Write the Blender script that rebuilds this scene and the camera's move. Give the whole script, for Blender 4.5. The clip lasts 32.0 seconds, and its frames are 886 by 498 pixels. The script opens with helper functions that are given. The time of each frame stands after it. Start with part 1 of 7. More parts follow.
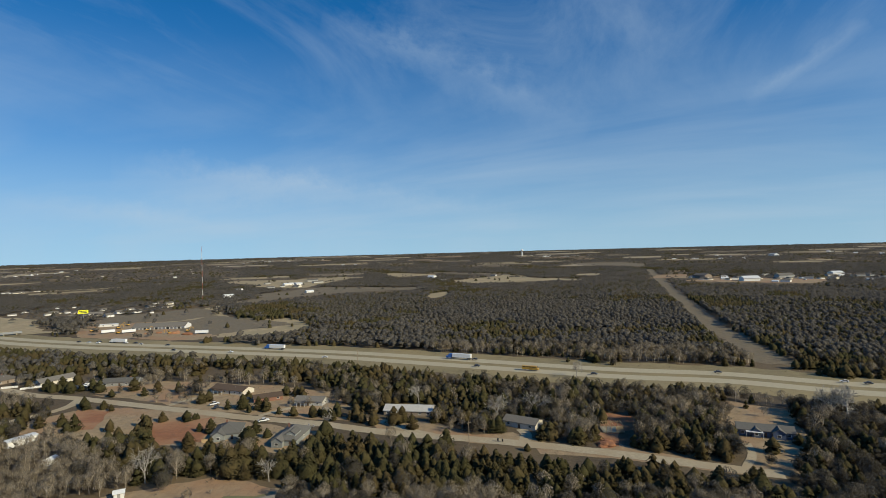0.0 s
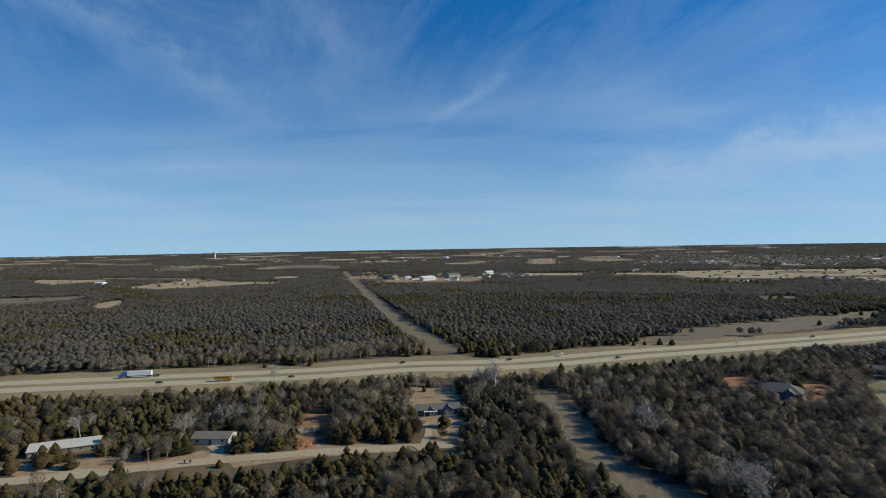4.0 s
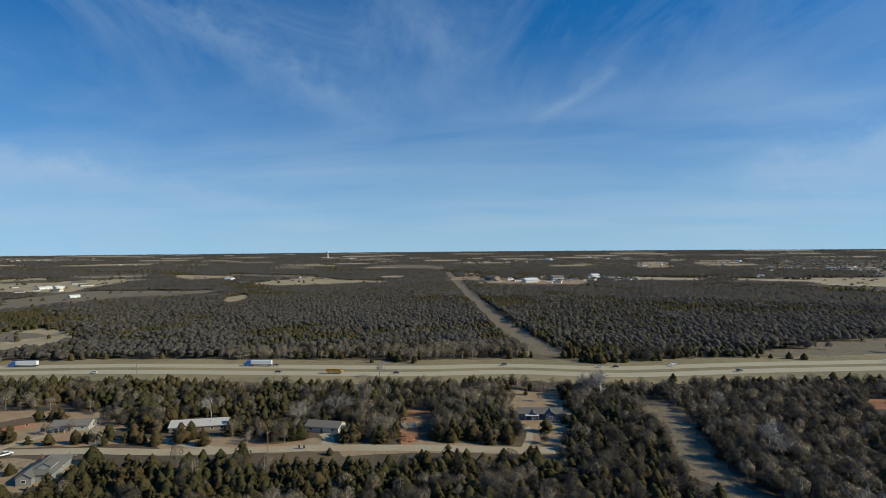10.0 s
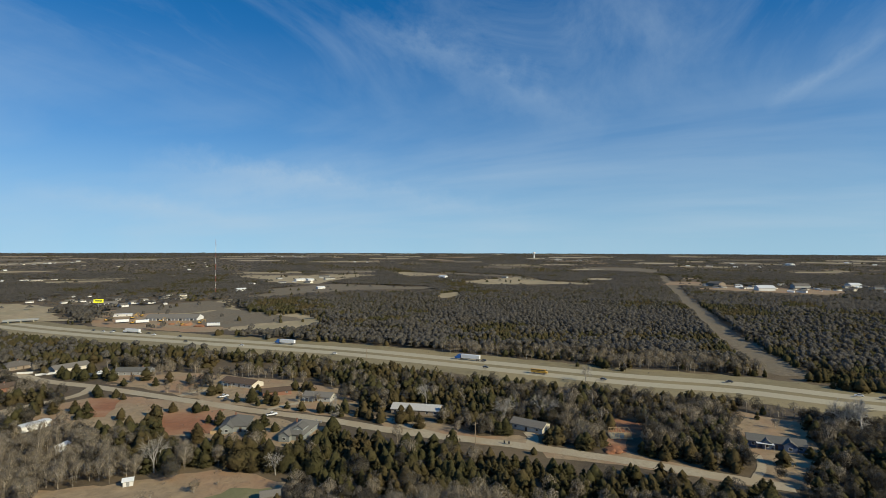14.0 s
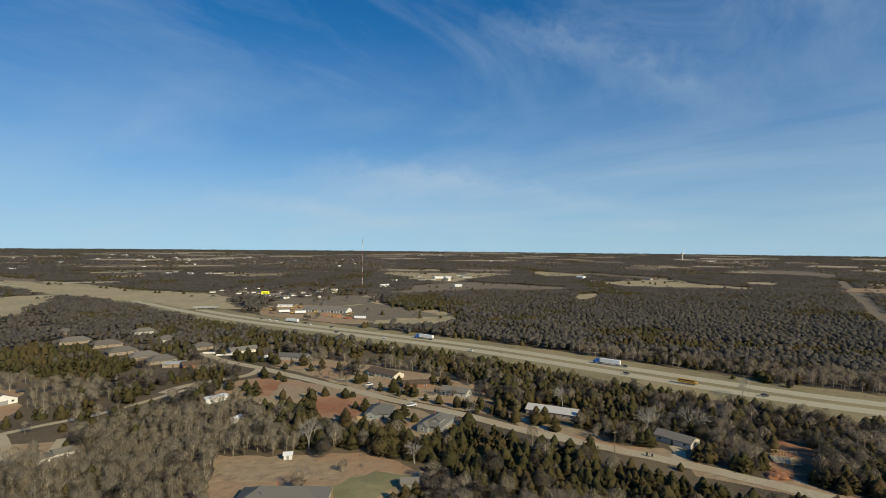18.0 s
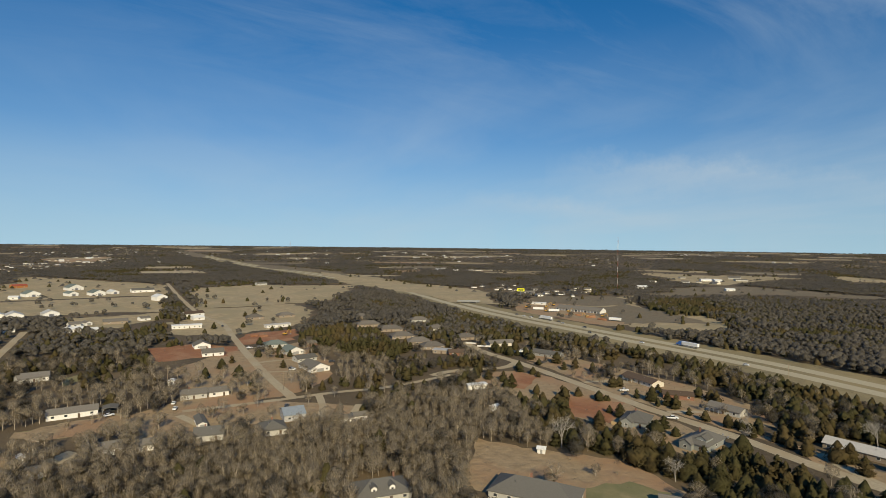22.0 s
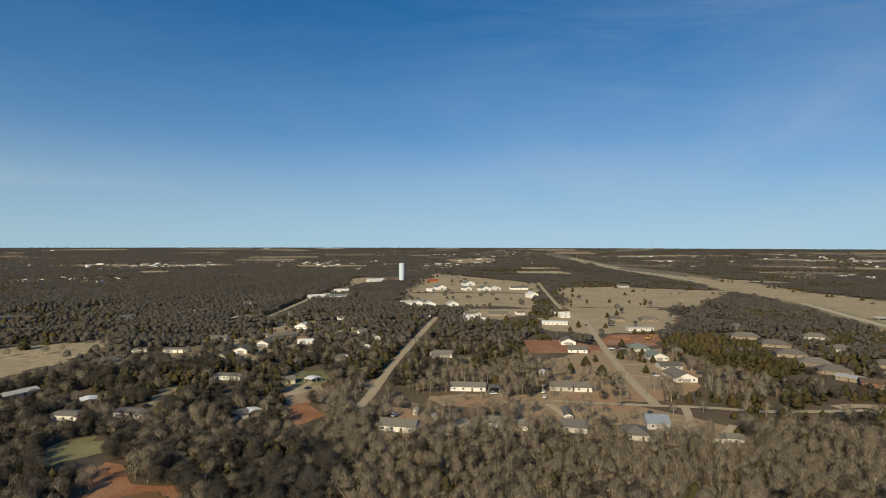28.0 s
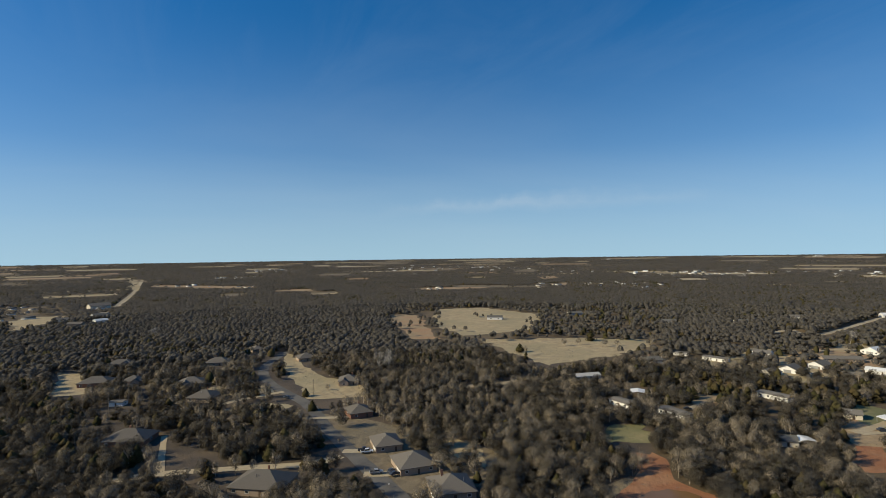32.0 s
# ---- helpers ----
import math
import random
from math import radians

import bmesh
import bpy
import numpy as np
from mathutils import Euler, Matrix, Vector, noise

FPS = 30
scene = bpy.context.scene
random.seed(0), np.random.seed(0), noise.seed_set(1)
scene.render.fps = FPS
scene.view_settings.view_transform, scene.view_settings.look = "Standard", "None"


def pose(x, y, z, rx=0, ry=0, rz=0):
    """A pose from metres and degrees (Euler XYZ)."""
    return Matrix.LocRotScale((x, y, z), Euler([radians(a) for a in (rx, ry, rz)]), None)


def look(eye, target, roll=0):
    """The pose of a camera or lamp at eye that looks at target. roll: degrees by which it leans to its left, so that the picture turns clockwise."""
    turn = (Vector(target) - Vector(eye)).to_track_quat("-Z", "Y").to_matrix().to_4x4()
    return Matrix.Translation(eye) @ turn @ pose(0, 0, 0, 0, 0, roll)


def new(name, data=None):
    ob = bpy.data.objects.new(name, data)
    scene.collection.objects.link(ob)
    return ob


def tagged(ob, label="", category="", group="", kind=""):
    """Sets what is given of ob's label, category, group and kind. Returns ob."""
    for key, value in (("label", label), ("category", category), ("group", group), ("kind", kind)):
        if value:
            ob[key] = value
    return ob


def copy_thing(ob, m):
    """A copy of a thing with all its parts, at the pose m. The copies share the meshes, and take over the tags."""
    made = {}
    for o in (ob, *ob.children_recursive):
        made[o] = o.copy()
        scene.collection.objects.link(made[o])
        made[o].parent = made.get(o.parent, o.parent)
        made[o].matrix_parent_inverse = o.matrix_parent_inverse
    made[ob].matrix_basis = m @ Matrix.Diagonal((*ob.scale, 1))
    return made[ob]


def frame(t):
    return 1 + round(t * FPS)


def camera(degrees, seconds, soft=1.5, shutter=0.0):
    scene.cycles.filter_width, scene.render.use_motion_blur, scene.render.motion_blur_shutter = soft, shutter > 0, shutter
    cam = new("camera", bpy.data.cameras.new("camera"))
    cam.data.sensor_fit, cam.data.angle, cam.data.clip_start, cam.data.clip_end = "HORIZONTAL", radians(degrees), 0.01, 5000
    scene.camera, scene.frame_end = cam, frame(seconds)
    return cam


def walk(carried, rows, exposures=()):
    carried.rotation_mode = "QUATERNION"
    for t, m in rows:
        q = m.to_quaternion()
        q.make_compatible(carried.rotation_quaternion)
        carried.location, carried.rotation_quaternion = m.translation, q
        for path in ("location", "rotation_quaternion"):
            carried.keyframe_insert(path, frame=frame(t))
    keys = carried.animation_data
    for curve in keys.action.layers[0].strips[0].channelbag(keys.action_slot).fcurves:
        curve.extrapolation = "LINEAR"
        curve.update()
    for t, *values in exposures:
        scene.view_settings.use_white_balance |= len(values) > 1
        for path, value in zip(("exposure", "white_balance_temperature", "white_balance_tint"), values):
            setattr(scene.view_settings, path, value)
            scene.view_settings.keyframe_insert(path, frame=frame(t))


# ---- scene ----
# Winter countryside with a divided highway, seen from a hovering drone
cam = camera(78.8, 32.0, soft=0.8)
EYE_Z = 88.0
TURNS = [  # seconds, yaw, pitch, roll
    (0, 0.07, 0.09, 1.51), (0.5, -5.06, 0.07, 1.72), (1, -9.07, -0.06, 1.44), (1.5, -13.69, -0.13, 1.17),
    (2, -22.33, -0.27, 1.08), (2.5, -24.96, -0.28, 0.99), (3, -26.68, -0.31, 0.95), (3.5, -29.39, -0.32, 0.90),
    (4, -31.17, -0.31, 0.96), (4.5, -35.73, -0.37, 0.93), (6.5, -38.02, -0.39, 0.78), (7, -37.78, -0.43, 0.96),
    (7.5, -37.45, -0.38, 0.87), (8, -36.06, -0.35, 0.90), (8.5, -32.06, -0.26, 1.12), (9, -28.20, -0.17, 0.98),
    (9.5, -24.28, -0.07, 0.58), (10, -20.31, -0.04, 0.47), (10.5, -16.20, 0.01, 0.60), (11, -11.93, 0.09, 0.42),
    (11.5, -9.92, 0.11, 0.35), (12, -7.29, 0.12, 0.21), (12.5, -4.66, 0.12, -0.00), (13, -3.88, 0.11, -0.05),
    (13.5, -1.14, 0.11, -0.11), (14, 1.33, 0.12, -0.15), (14.5, 2.72, 0.14, -0.26), (16.5, 7.80, 0.10, -0.44),
    (17, 9.71, 0.06, -0.47), (17.5, 12.12, 0.01, -0.47), (18, 15.70, -0.06, -0.56), (18.5, 19.79, -0.14, -0.62),
    (19, 23.40, -0.22, -0.66), (19.5, 27.33, -0.29, -0.72), (20, 31.32, -0.34, -0.75), (20.5, 34.47, -0.36, -0.78),
    (21, 37.42, -0.39, -0.73), (21.5, 39.96, -0.43, -0.75), (22, 42.15, -0.44, -0.65), (22.5, 43.37, -0.44, -0.65),
    (23, 46.16, -0.44, -0.59), (23.5, 49.35, -0.50, -0.65), (24, 52.15, -0.52, -0.56), (24.5, 54.89, -0.52, -0.46),
    (25, 58.16, -0.53, -0.38), (25.5, 61.67, -0.52, -0.29), (27.5, 74.87, -0.49, -0.25), (28, 79.23, -0.46, -0.12),
    (28.5, 84.39, -0.43, -0.08), (29, 90.78, -0.39, -0.03), (29.5, 98.49, -0.36, 0.10), (30, 106.71, -0.30, 0.14),
    (30.5, 114.95, -0.09, 0.34), (31, 121.43, 0.19, 0.52), (31.5, 128.83, 0.46, 0.68), (32, 132.19, 0.72, 0.79),
]

# the drone's own white balance drifts as it turns
LOOKS = [(0, -0.03, 6400, 10), (4, -0.07, 6080, 10), (9, -0.08, 6080, 10), (13, 0.0, 6300, 9), (19, 0.0, 6800, 10), (25, -0.08, 7150, 12), (28, -0.05, 7100, 12), (32, 0.0, 6700, 11)]
walk(cam, [(t, pose(0, 0, EYE_Z, 90 + p, r, y)) for t, y, p, r in TURNS], LOOKS)

# ---- light ----
SUN_AZ, SUN_EL = radians(236), radians(29)      # turned left from +y, and up
world = bpy.data.worlds.new("world")
scene.world = world
world.use_nodes = True
wt = world.node_tree
wt.nodes.clear()


def wn(kind, **values):
    n = wt.nodes.new(kind)
    for key, value in values.items():
        n.inputs[key].default_value = value
    return n


def math_node(tree, op, a, b=None, clamp=False):
    n = tree.nodes.new("ShaderNodeMath")
    n.operation, n.use_clamp = op, clamp
    for i, v in enumerate((a, b)):
        if v is None:
            continue
        if isinstance(v, (int, float)):
            n.inputs[i].default_value = v
        else:
            tree.links.new(v, n.inputs[i])
    return n.outputs[0]


def ramp(tree, fac, stops, ease=False):
    n = tree.nodes.new("ShaderNodeValToRGB")
    while len(n.color_ramp.elements) < len(stops):
        n.color_ramp.elements.new(0.5)
    for e, (at, c) in zip(n.color_ramp.elements, stops):
        e.position, e.color = at, (*c, 1) if len(c) == 3 else c
    if ease:
        n.color_ramp.interpolation = "B_SPLINE"
    tree.links.new(fac, n.inputs[0])
    return n.outputs[0]


def mix_color(tree, fac, a, b):
    n = tree.nodes.new("ShaderNodeMix")
    n.data_type = "RGBA"
    for socket, v in ((n.inputs[0], fac), (n.inputs[6], a), (n.inputs[7], b)):
        if isinstance(v, (int, float)):
            socket.default_value = v
        elif isinstance(v, (tuple, list)):
            socket.default_value = (*v, 1)
        else:
            tree.links.new(v, socket)
    return n.outputs[2]


sky = wt.nodes.new("ShaderNodeTexSky")
sky.sky_type, sky.sun_disc = "NISHITA", False
sky.sun_elevation, sky.sun_rotation = SUN_EL, -SUN_AZ
sky.air_density, sky.dust_density, sky.ozone_density, sky.altitude = 1.0, 0.3, 2.0, 300
# thin cirrus: streaked noise on a plane high above
coord = wt.nodes.new("ShaderNodeTexCoord")
sep = wt.nodes.new("ShaderNodeSeparateXYZ")
wt.links.new(coord.outputs["Generated"], sep.inputs[0])
high = wt.nodes.new("ShaderNodeCombineXYZ")
wt.links.new(sep.outputs[0], high.inputs[0])
wt.links.new(sep.outputs[1], high.inputs[1])
wt.links.new(math_node(wt, "ADD", math_node(wt, "MULTIPLY", math_node(wt, "MAXIMUM", sep.outputs[2], 0.0), 1.1), 0.16), high.inputs[2])
unit = wt.nodes.new("ShaderNodeVectorMath")
unit.operation = "NORMALIZE"
wt.links.new(high.outputs[0], unit.inputs[0])
wt.links.new(unit.outputs[0], sky.inputs[0])
rich = wt.nodes.new("ShaderNodeHueSaturation")
rich.inputs["Saturation"].default_value = 1.46
rich.inputs["Hue"].default_value = 0.503
wt.links.new(sky.outputs[0], rich.inputs["Color"])
up = math_node(wt, "MAXIMUM", sep.outputs[2], 0.02)
lift = math_node(wt, "ADD", up, 0.12)
flat = wt.nodes.new("ShaderNodeCombineXYZ")
wt.links.new(math_node(wt, "DIVIDE", sep.outputs[0], lift), flat.inputs[0])
wt.links.new(math_node(wt, "DIVIDE", sep.outputs[1], lift), flat.inputs[1])
# high wisps in long parallel trails, low ones in level banks
def cirrus(az, long, slim, **grain):
    trail = wt.nodes.new("ShaderNodeCombineXYZ")
    for k, (way, size) in enumerate((((-math.sin(az), math.cos(az), 0), long), ((math.cos(az), math.sin(az), 0), slim))):
        along = wt.nodes.new("ShaderNodeVectorMath")
        along.operation = "DOT_PRODUCT"
        along.inputs[1].default_value = way
        wt.links.new(flat.outputs[0], along.inputs[0])
        wt.links.new(math_node(wt, "MULTIPLY", along.outputs["Value"], size), trail.inputs[k])
    n = wn("ShaderNodeTexNoise", **grain)
    wt.links.new(trail.outputs[0], n.inputs["Vector"])
    return n.outputs[0]


broad = wn("ShaderNodeTexNoise", Scale=0.45, Detail=2, Roughness=0.5)
wt.links.new(flat.outputs[0], broad.inputs["Vector"])
patchy = math_node(wt, "ADD", broad.outputs[0], 0.5)
wisp = ramp(wt, math_node(wt, "MULTIPLY", cirrus(radians(-20), 0.55, 1.5, Scale=1.5, Detail=9, Roughness=0.64, Distortion=0.7), patchy), [(0.42, (0, 0, 0)), (0.8, (0.75, 0.75, 0.75))])
bank = ramp(wt, math_node(wt, "MULTIPLY", cirrus(radians(62), 0.6, 1.25, Scale=0.62, Detail=7, Roughness=0.55, Distortion=0.35), patchy), [(0.36, (0, 0, 0)), (0.68, (0.8, 0.8, 0.8))])
height = ramp(wt, sep.outputs[2], [(0.2, (0, 0, 0)), (0.36, (1, 1, 1))])
cloud = mix_color(wt, height, bank, wisp)
low = ramp(wt, sep.outputs[2], [(0.0, (0.5, 0.5, 0.5)), (0.16, (0.8, 0.8, 0.8)), (0.5, (0.5, 0.5, 0.5))], True)
# the cirrus lies mostly on the side away from the open sky
toward = wt.nodes.new("ShaderNodeVectorMath")
toward.operation = "DOT_PRODUCT"
toward.inputs[1].default_value = (math.sin(radians(25)), math.cos(radians(25)), 0)
wt.links.new(coord.outputs["Generated"], toward.inputs[0])
spread = ramp(wt, math_node(wt, "ADD", math_node(wt, "MULTIPLY", toward.outputs["Value"], 0.5), 0.5), [(0.3, (0.22, 0.22, 0.22)), (0.85, (1, 1, 1))])
fac = math_node(wt, "MULTIPLY", math_node(wt, "MULTIPLY", math_node(wt, "MULTIPLY", cloud, low), spread), 0.62)


def sky_way(az, el):
    a, e = radians(az), radians(el)
    return Vector((-math.sin(a) * math.cos(e), math.cos(a) * math.cos(e), math.sin(e)))


# an old vapour trail and the brighter banks, torn and spread
for (az0, el0), (az1, el1), wide, strong in (
        ((-29.4, 12.9), (-38.7, 17.4), 0.016, 0.26),
        ((-48.3, 5.9), (-78.4, 10.1), 0.055, 0.42),
        ((-63.9, 7.3), (-77.0, 8.6), 0.02, 0.25),
        ((31.6, 7.7), (9.0, 6.4), 0.045, 0.36),
        ((7.1, 22.5), (-15.5, 11.8), 0.05, 0.2),
        ((12.3, 22.7), (0.2, 19.6), 0.03, 0.16),
        ((19.8, 8.1), (-8.0, 3.0), 0.03, 0.26),
        ((39.9, 5.1), (18.8, 2.4), 0.022, 0.3),
        ((139.0, 4.7), (111.7, 6.3), 0.016, 0.24),
        ((134.6, 5.0), (105.8, 5.3), 0.014, 0.24)):
    a, b = sky_way(az0, el0), sky_way(az1, el1)
    dots = []
    for way in (a.cross(b).normalized(), (b - a).normalized()):
        d = wt.nodes.new("ShaderNodeVectorMath")
        d.operation = "DOT_PRODUCT"
        d.inputs[1].default_value = way
        wt.links.new(coord.outputs["Generated"], d.inputs[0])
        dots.append(d.outputs["Value"])
    torn = wn("ShaderNodeTexNoise", Scale=16, Detail=5, Roughness=0.65)
    wt.links.new(coord.outputs["Generated"], torn.inputs["Vector"])
    off = math_node(wt, "ABSOLUTE", math_node(wt, "ADD", dots[0], math_node(wt, "MULTIPLY", math_node(wt, "SUBTRACT", torn.outputs[0], 0.5), wide * 2.2)))
    across = math_node(wt, "SUBTRACT", 1.0, math_node(wt, "DIVIDE", off, wide), True)
    mid, half = (a + b).dot((b - a).normalized()) / 2, (b - a).length / 2
    ends = math_node(wt, "SUBTRACT", 1.0, math_node(wt, "DIVIDE", math_node(wt, "ABSOLUTE", math_node(wt, "SUBTRACT", dots[1], mid)), half), True)
    puff = math_node(wt, "MULTIPLY", math_node(wt, "MULTIPLY", across, math_node(wt, "POWER", ends, 0.5)), math_node(wt, "MULTIPLY", torn.outputs[0], strong * 1.6))
    fac = math_node(wt, "ADD", fac, puff, True)
# pale air and thin cloud gathered low over the horizon
pale = ramp(wt, sep.outputs[2], [(0.0, (0.72, 0.72, 0.72)), (0.07, (0.6, 0.6, 0.6)), (0.19, (0.15, 0.15, 0.15)), (0.4, (0, 0, 0))], True)
soft = mix_color(wt, pale, rich.outputs[0], (3.1, 4.5, 5.1))
white = mix_color(wt, fac, soft, (3.6, 4.5, 5.3))
back = wn("ShaderNodeBackground", Strength=0.133)
wt.links.new(white, back.inputs[0])
wo = wt.nodes.new("ShaderNodeOutputWorld")
wt.links.new(back.outputs[0], wo.inputs[0])

sun = new("sun", bpy.data.lights.new("sun", "SUN"))
sun.data.energy, sun.data.angle, sun.data.color = 4.8, radians(0.6), (1.0, 0.895, 0.62)
sun.matrix_world = look((-math.sin(SUN_AZ) * math.cos(SUN_EL), math.cos(SUN_AZ) * math.cos(SUN_EL), math.sin(SUN_EL)), (0, 0, 0))

# ---- materials ----
MATS = {}


def surface(name, a, b, scale=1.0, rough=0.9, metal=0.0, bump=0.0, c=None, far=0.02, obj=0.0, island=0.0, spec=0.3, lace=0.0, open_share=0.5, soft=0.0):
    """Two colours mixed by grain at `scale` (per metre) and by broad patches at `far`; c: a third colour in broad stains; lace: gaps between fine twigs, per metre, over open_share of the skin; soft: share of light that passes through."""
    m = bpy.data.materials.new(name)
    m.use_nodes = True
    t = m.node_tree
    p = t.nodes["Principled BSDF"]
    geo = t.nodes.new("ShaderNodeNewGeometry")
    fine = t.nodes.new("ShaderNodeTexNoise")
    fine.inputs["Scale"].default_value, fine.inputs["Detail"].default_value = scale, 5
    fine.inputs["Roughness"].default_value = 0.65
    t.links.new(geo.outputs["Position"], fine.inputs["Vector"])
    wide = t.nodes.new("ShaderNodeTexNoise")
    wide.inputs["Scale"].default_value, wide.inputs["Detail"].default_value = far, 4
    t.links.new(geo.outputs["Position"], wide.inputs["Vector"])
    f = ramp(t, fine.outputs[0], [(0.32, (0, 0, 0)), (0.68, (1, 1, 1))])
    col = mix_color(t, f, a, b)
    if c:
        g = ramp(t, wide.outputs[0], [(0.45, (0, 0, 0)), (0.62, (1, 1, 1))])
        col = mix_color(t, g, col, c)
    vary = None
    if obj:
        info = t.nodes.new("ShaderNodeObjectInfo")
        vary = math_node(t, "ADD", math_node(t, "MULTIPLY", info.outputs["Random"], obj), 1 - obj / 2)
    if island:
        vi = math_node(t, "ADD", math_node(t, "MULTIPLY", geo.outputs["Random Per Island"], island), 1 - island / 2)
        vary = vi if vary is None else math_node(t, "MULTIPLY", vary, vi)
    if vary is not None:
        s = t.nodes.new("ShaderNodeVectorMath")
        s.operation = "SCALE"
        t.links.new(col, s.inputs[0])
        t.links.new(vary, s.inputs["Scale"])
        col = s.outputs[0]
    t.links.new(col, p.inputs["Base Color"])
    p.inputs["Roughness"].default_value, p.inputs["Metallic"].default_value = rough, metal
    p.inputs["Specular IOR Level"].default_value = spec
    if bump:
        bn = t.nodes.new("ShaderNodeBump")
        bn.inputs["Strength"].default_value, bn.inputs["Distance"].default_value = bump, 0.5 / scale
        t.links.new(fine.outputs[0], bn.inputs["Height"])
        t.links.new(bn.outputs[0], p.inputs["Normal"])
    shade = p.outputs[0]
    if soft:
        glow = t.nodes.new("ShaderNodeBsdfTranslucent")
        t.links.new(col, glow.inputs["Color"])
        both = t.nodes.new("ShaderNodeMixShader")
        both.inputs[0].default_value = soft
        t.links.new(shade, both.inputs[1])
        t.links.new(glow.outputs[0], both.inputs[2])
        shade = both.outputs[0]
    if lace:
        holes = t.nodes.new("ShaderNodeTexNoise")
        holes.inputs["Scale"].default_value, holes.inputs["Detail"].default_value, holes.inputs["Roughness"].default_value = lace, 3, 0.7
        upright = t.nodes.new("ShaderNodeVectorMath")     # twigs rise, so the gaps are taller than wide
        upright.operation = "MULTIPLY"
        upright.inputs[1].default_value = (1, 1, 0.22)
        t.links.new(geo.outputs["Position"], upright.inputs[0])
        t.links.new(upright.outputs[0], holes.inputs["Vector"])
        edge = 0.5 + (open_share - 0.5) * 0.36
        cut = ramp(t, holes.outputs[0], [(edge - 0.03, (0, 0, 0)), (edge + 0.03, (1, 1, 1))])
        gap = t.nodes.new("ShaderNodeBsdfTransparent")
        both = t.nodes.new("ShaderNodeMixShader")
        t.links.new(cut, both.inputs[0])
        t.links.new(gap.outputs[0], both.inputs[1])
        t.links.new(shade, both.inputs[2])
        shade = both.outputs[0]
    t.links.new(shade, t.nodes["Material Output"].inputs[0])
    MATS[name] = m
    return m


surface("earth", (0.122, 0.090, 0.053), (0.071, 0.053, 0.034), 0.35, c=(0.148, 0.107, 0.060), far=0.012, bump=0.4)
surface("dry", (0.45, 0.352, 0.205), (0.285, 0.22, 0.132), 0.13, c=(0.31, 0.255, 0.15), far=0.02, bump=0.4)
surface("rough_grass", (0.233, 0.182, 0.114), (0.132, 0.105, 0.069), 0.2, c=(0.172, 0.141, 0.092), far=0.03, bump=0.5)
surface("lawn", (0.20, 0.185, 0.085), (0.28, 0.23, 0.12), 0.3, c=(0.15, 0.15, 0.07), far=0.03, bump=0.2)
surface("soil", (0.37, 0.272, 0.160), (0.25, 0.182, 0.108), 0.22, c=(0.33, 0.205, 0.115), far=0.03, bump=0.4)
# leaf litter, with the shade of backlit woods put into its colour
surface("shaded_litter", (0.085, 0.066, 0.050), (0.055, 0.045, 0.036), 0.4, c=(0.11, 0.082, 0.056), far=0.05, bump=0.5)
surface("clay", (0.31, 0.135, 0.065), (0.24, 0.11, 0.058), 0.3, c=(0.34, 0.185, 0.10), far=0.05, bump=0.4)
surface("verge", (0.260, 0.211, 0.111), (0.192, 0.155, 0.082), 0.15, c=(0.283, 0.224, 0.116), far=0.015, bump=0.2)
surface("concrete", (0.462, 0.405, 0.275), (0.391, 0.340, 0.230), 0.5, c=(0.424, 0.362, 0.245), far=0.05, rough=0.85)
surface("asphalt", (0.125, 0.118, 0.108), (0.095, 0.09, 0.083), 0.6, c=(0.15, 0.14, 0.125), far=0.06, rough=0.9, spec=0.1)
surface("gravel", (0.45, 0.375, 0.255), (0.345, 0.285, 0.19), 0.7, c=(0.38, 0.30, 0.19), far=0.06, bump=0.3)
surface("mark", (0.75, 0.74, 0.7), (0.62, 0.6, 0.56), 1.0, rough=0.7)
surface("pond", (0.20, 0.112, 0.050), (0.17, 0.096, 0.043), 0.1, rough=0.22, spec=0.25)
surface("cedar", (0.042, 0.040, 0.018), (0.066, 0.058, 0.026), 0.9, c=(0.076, 0.057, 0.027), far=0.035, island=0.2, rough=0.9, spec=0.03, bump=0.9)
surface("twig", (0.124, 0.110, 0.089), (0.080, 0.070, 0.057), 1.1, c=(0.091, 0.083, 0.071), far=0.012, island=0.15, rough=0.9, spec=0.02, bump=0.35, lace=3.3, open_share=0.62, soft=0.25)
# twig for the far woods, paler and greyer: haze put into the colour
surface("thicket", (0.147, 0.132, 0.111), (0.098, 0.089, 0.076), 0.5, c=(0.109, 0.100, 0.088), far=0.009, island=0.25, rough=0.9, spec=0.02, bump=0.35, lace=1.7, open_share=0.4, soft=0.22)
# oak twigs and limbs brighter than twig and bark: front sunlight put into colour
surface("lit_oak_twig", (0.269, 0.224, 0.166), (0.171, 0.143, 0.106), 1.0, c=(0.226, 0.189, 0.142), far=0.03, island=0.3, rough=0.85, spec=0.03, bump=0.2, lace=3.4, open_share=0.62, soft=0.2)
surface("lit_oak_limb", (0.440, 0.380, 0.303), (0.297, 0.253, 0.200), 1.2, island=0.5, rough=0.85, spec=0.1)
surface("pale_twig", (0.34, 0.31, 0.27), (0.26, 0.235, 0.2), 0.3, island=0.4, rough=0.8, spec=0.15)
surface("bark", (0.13, 0.105, 0.08), (0.08, 0.066, 0.052), 2.0, rough=0.9, bump=0.4)
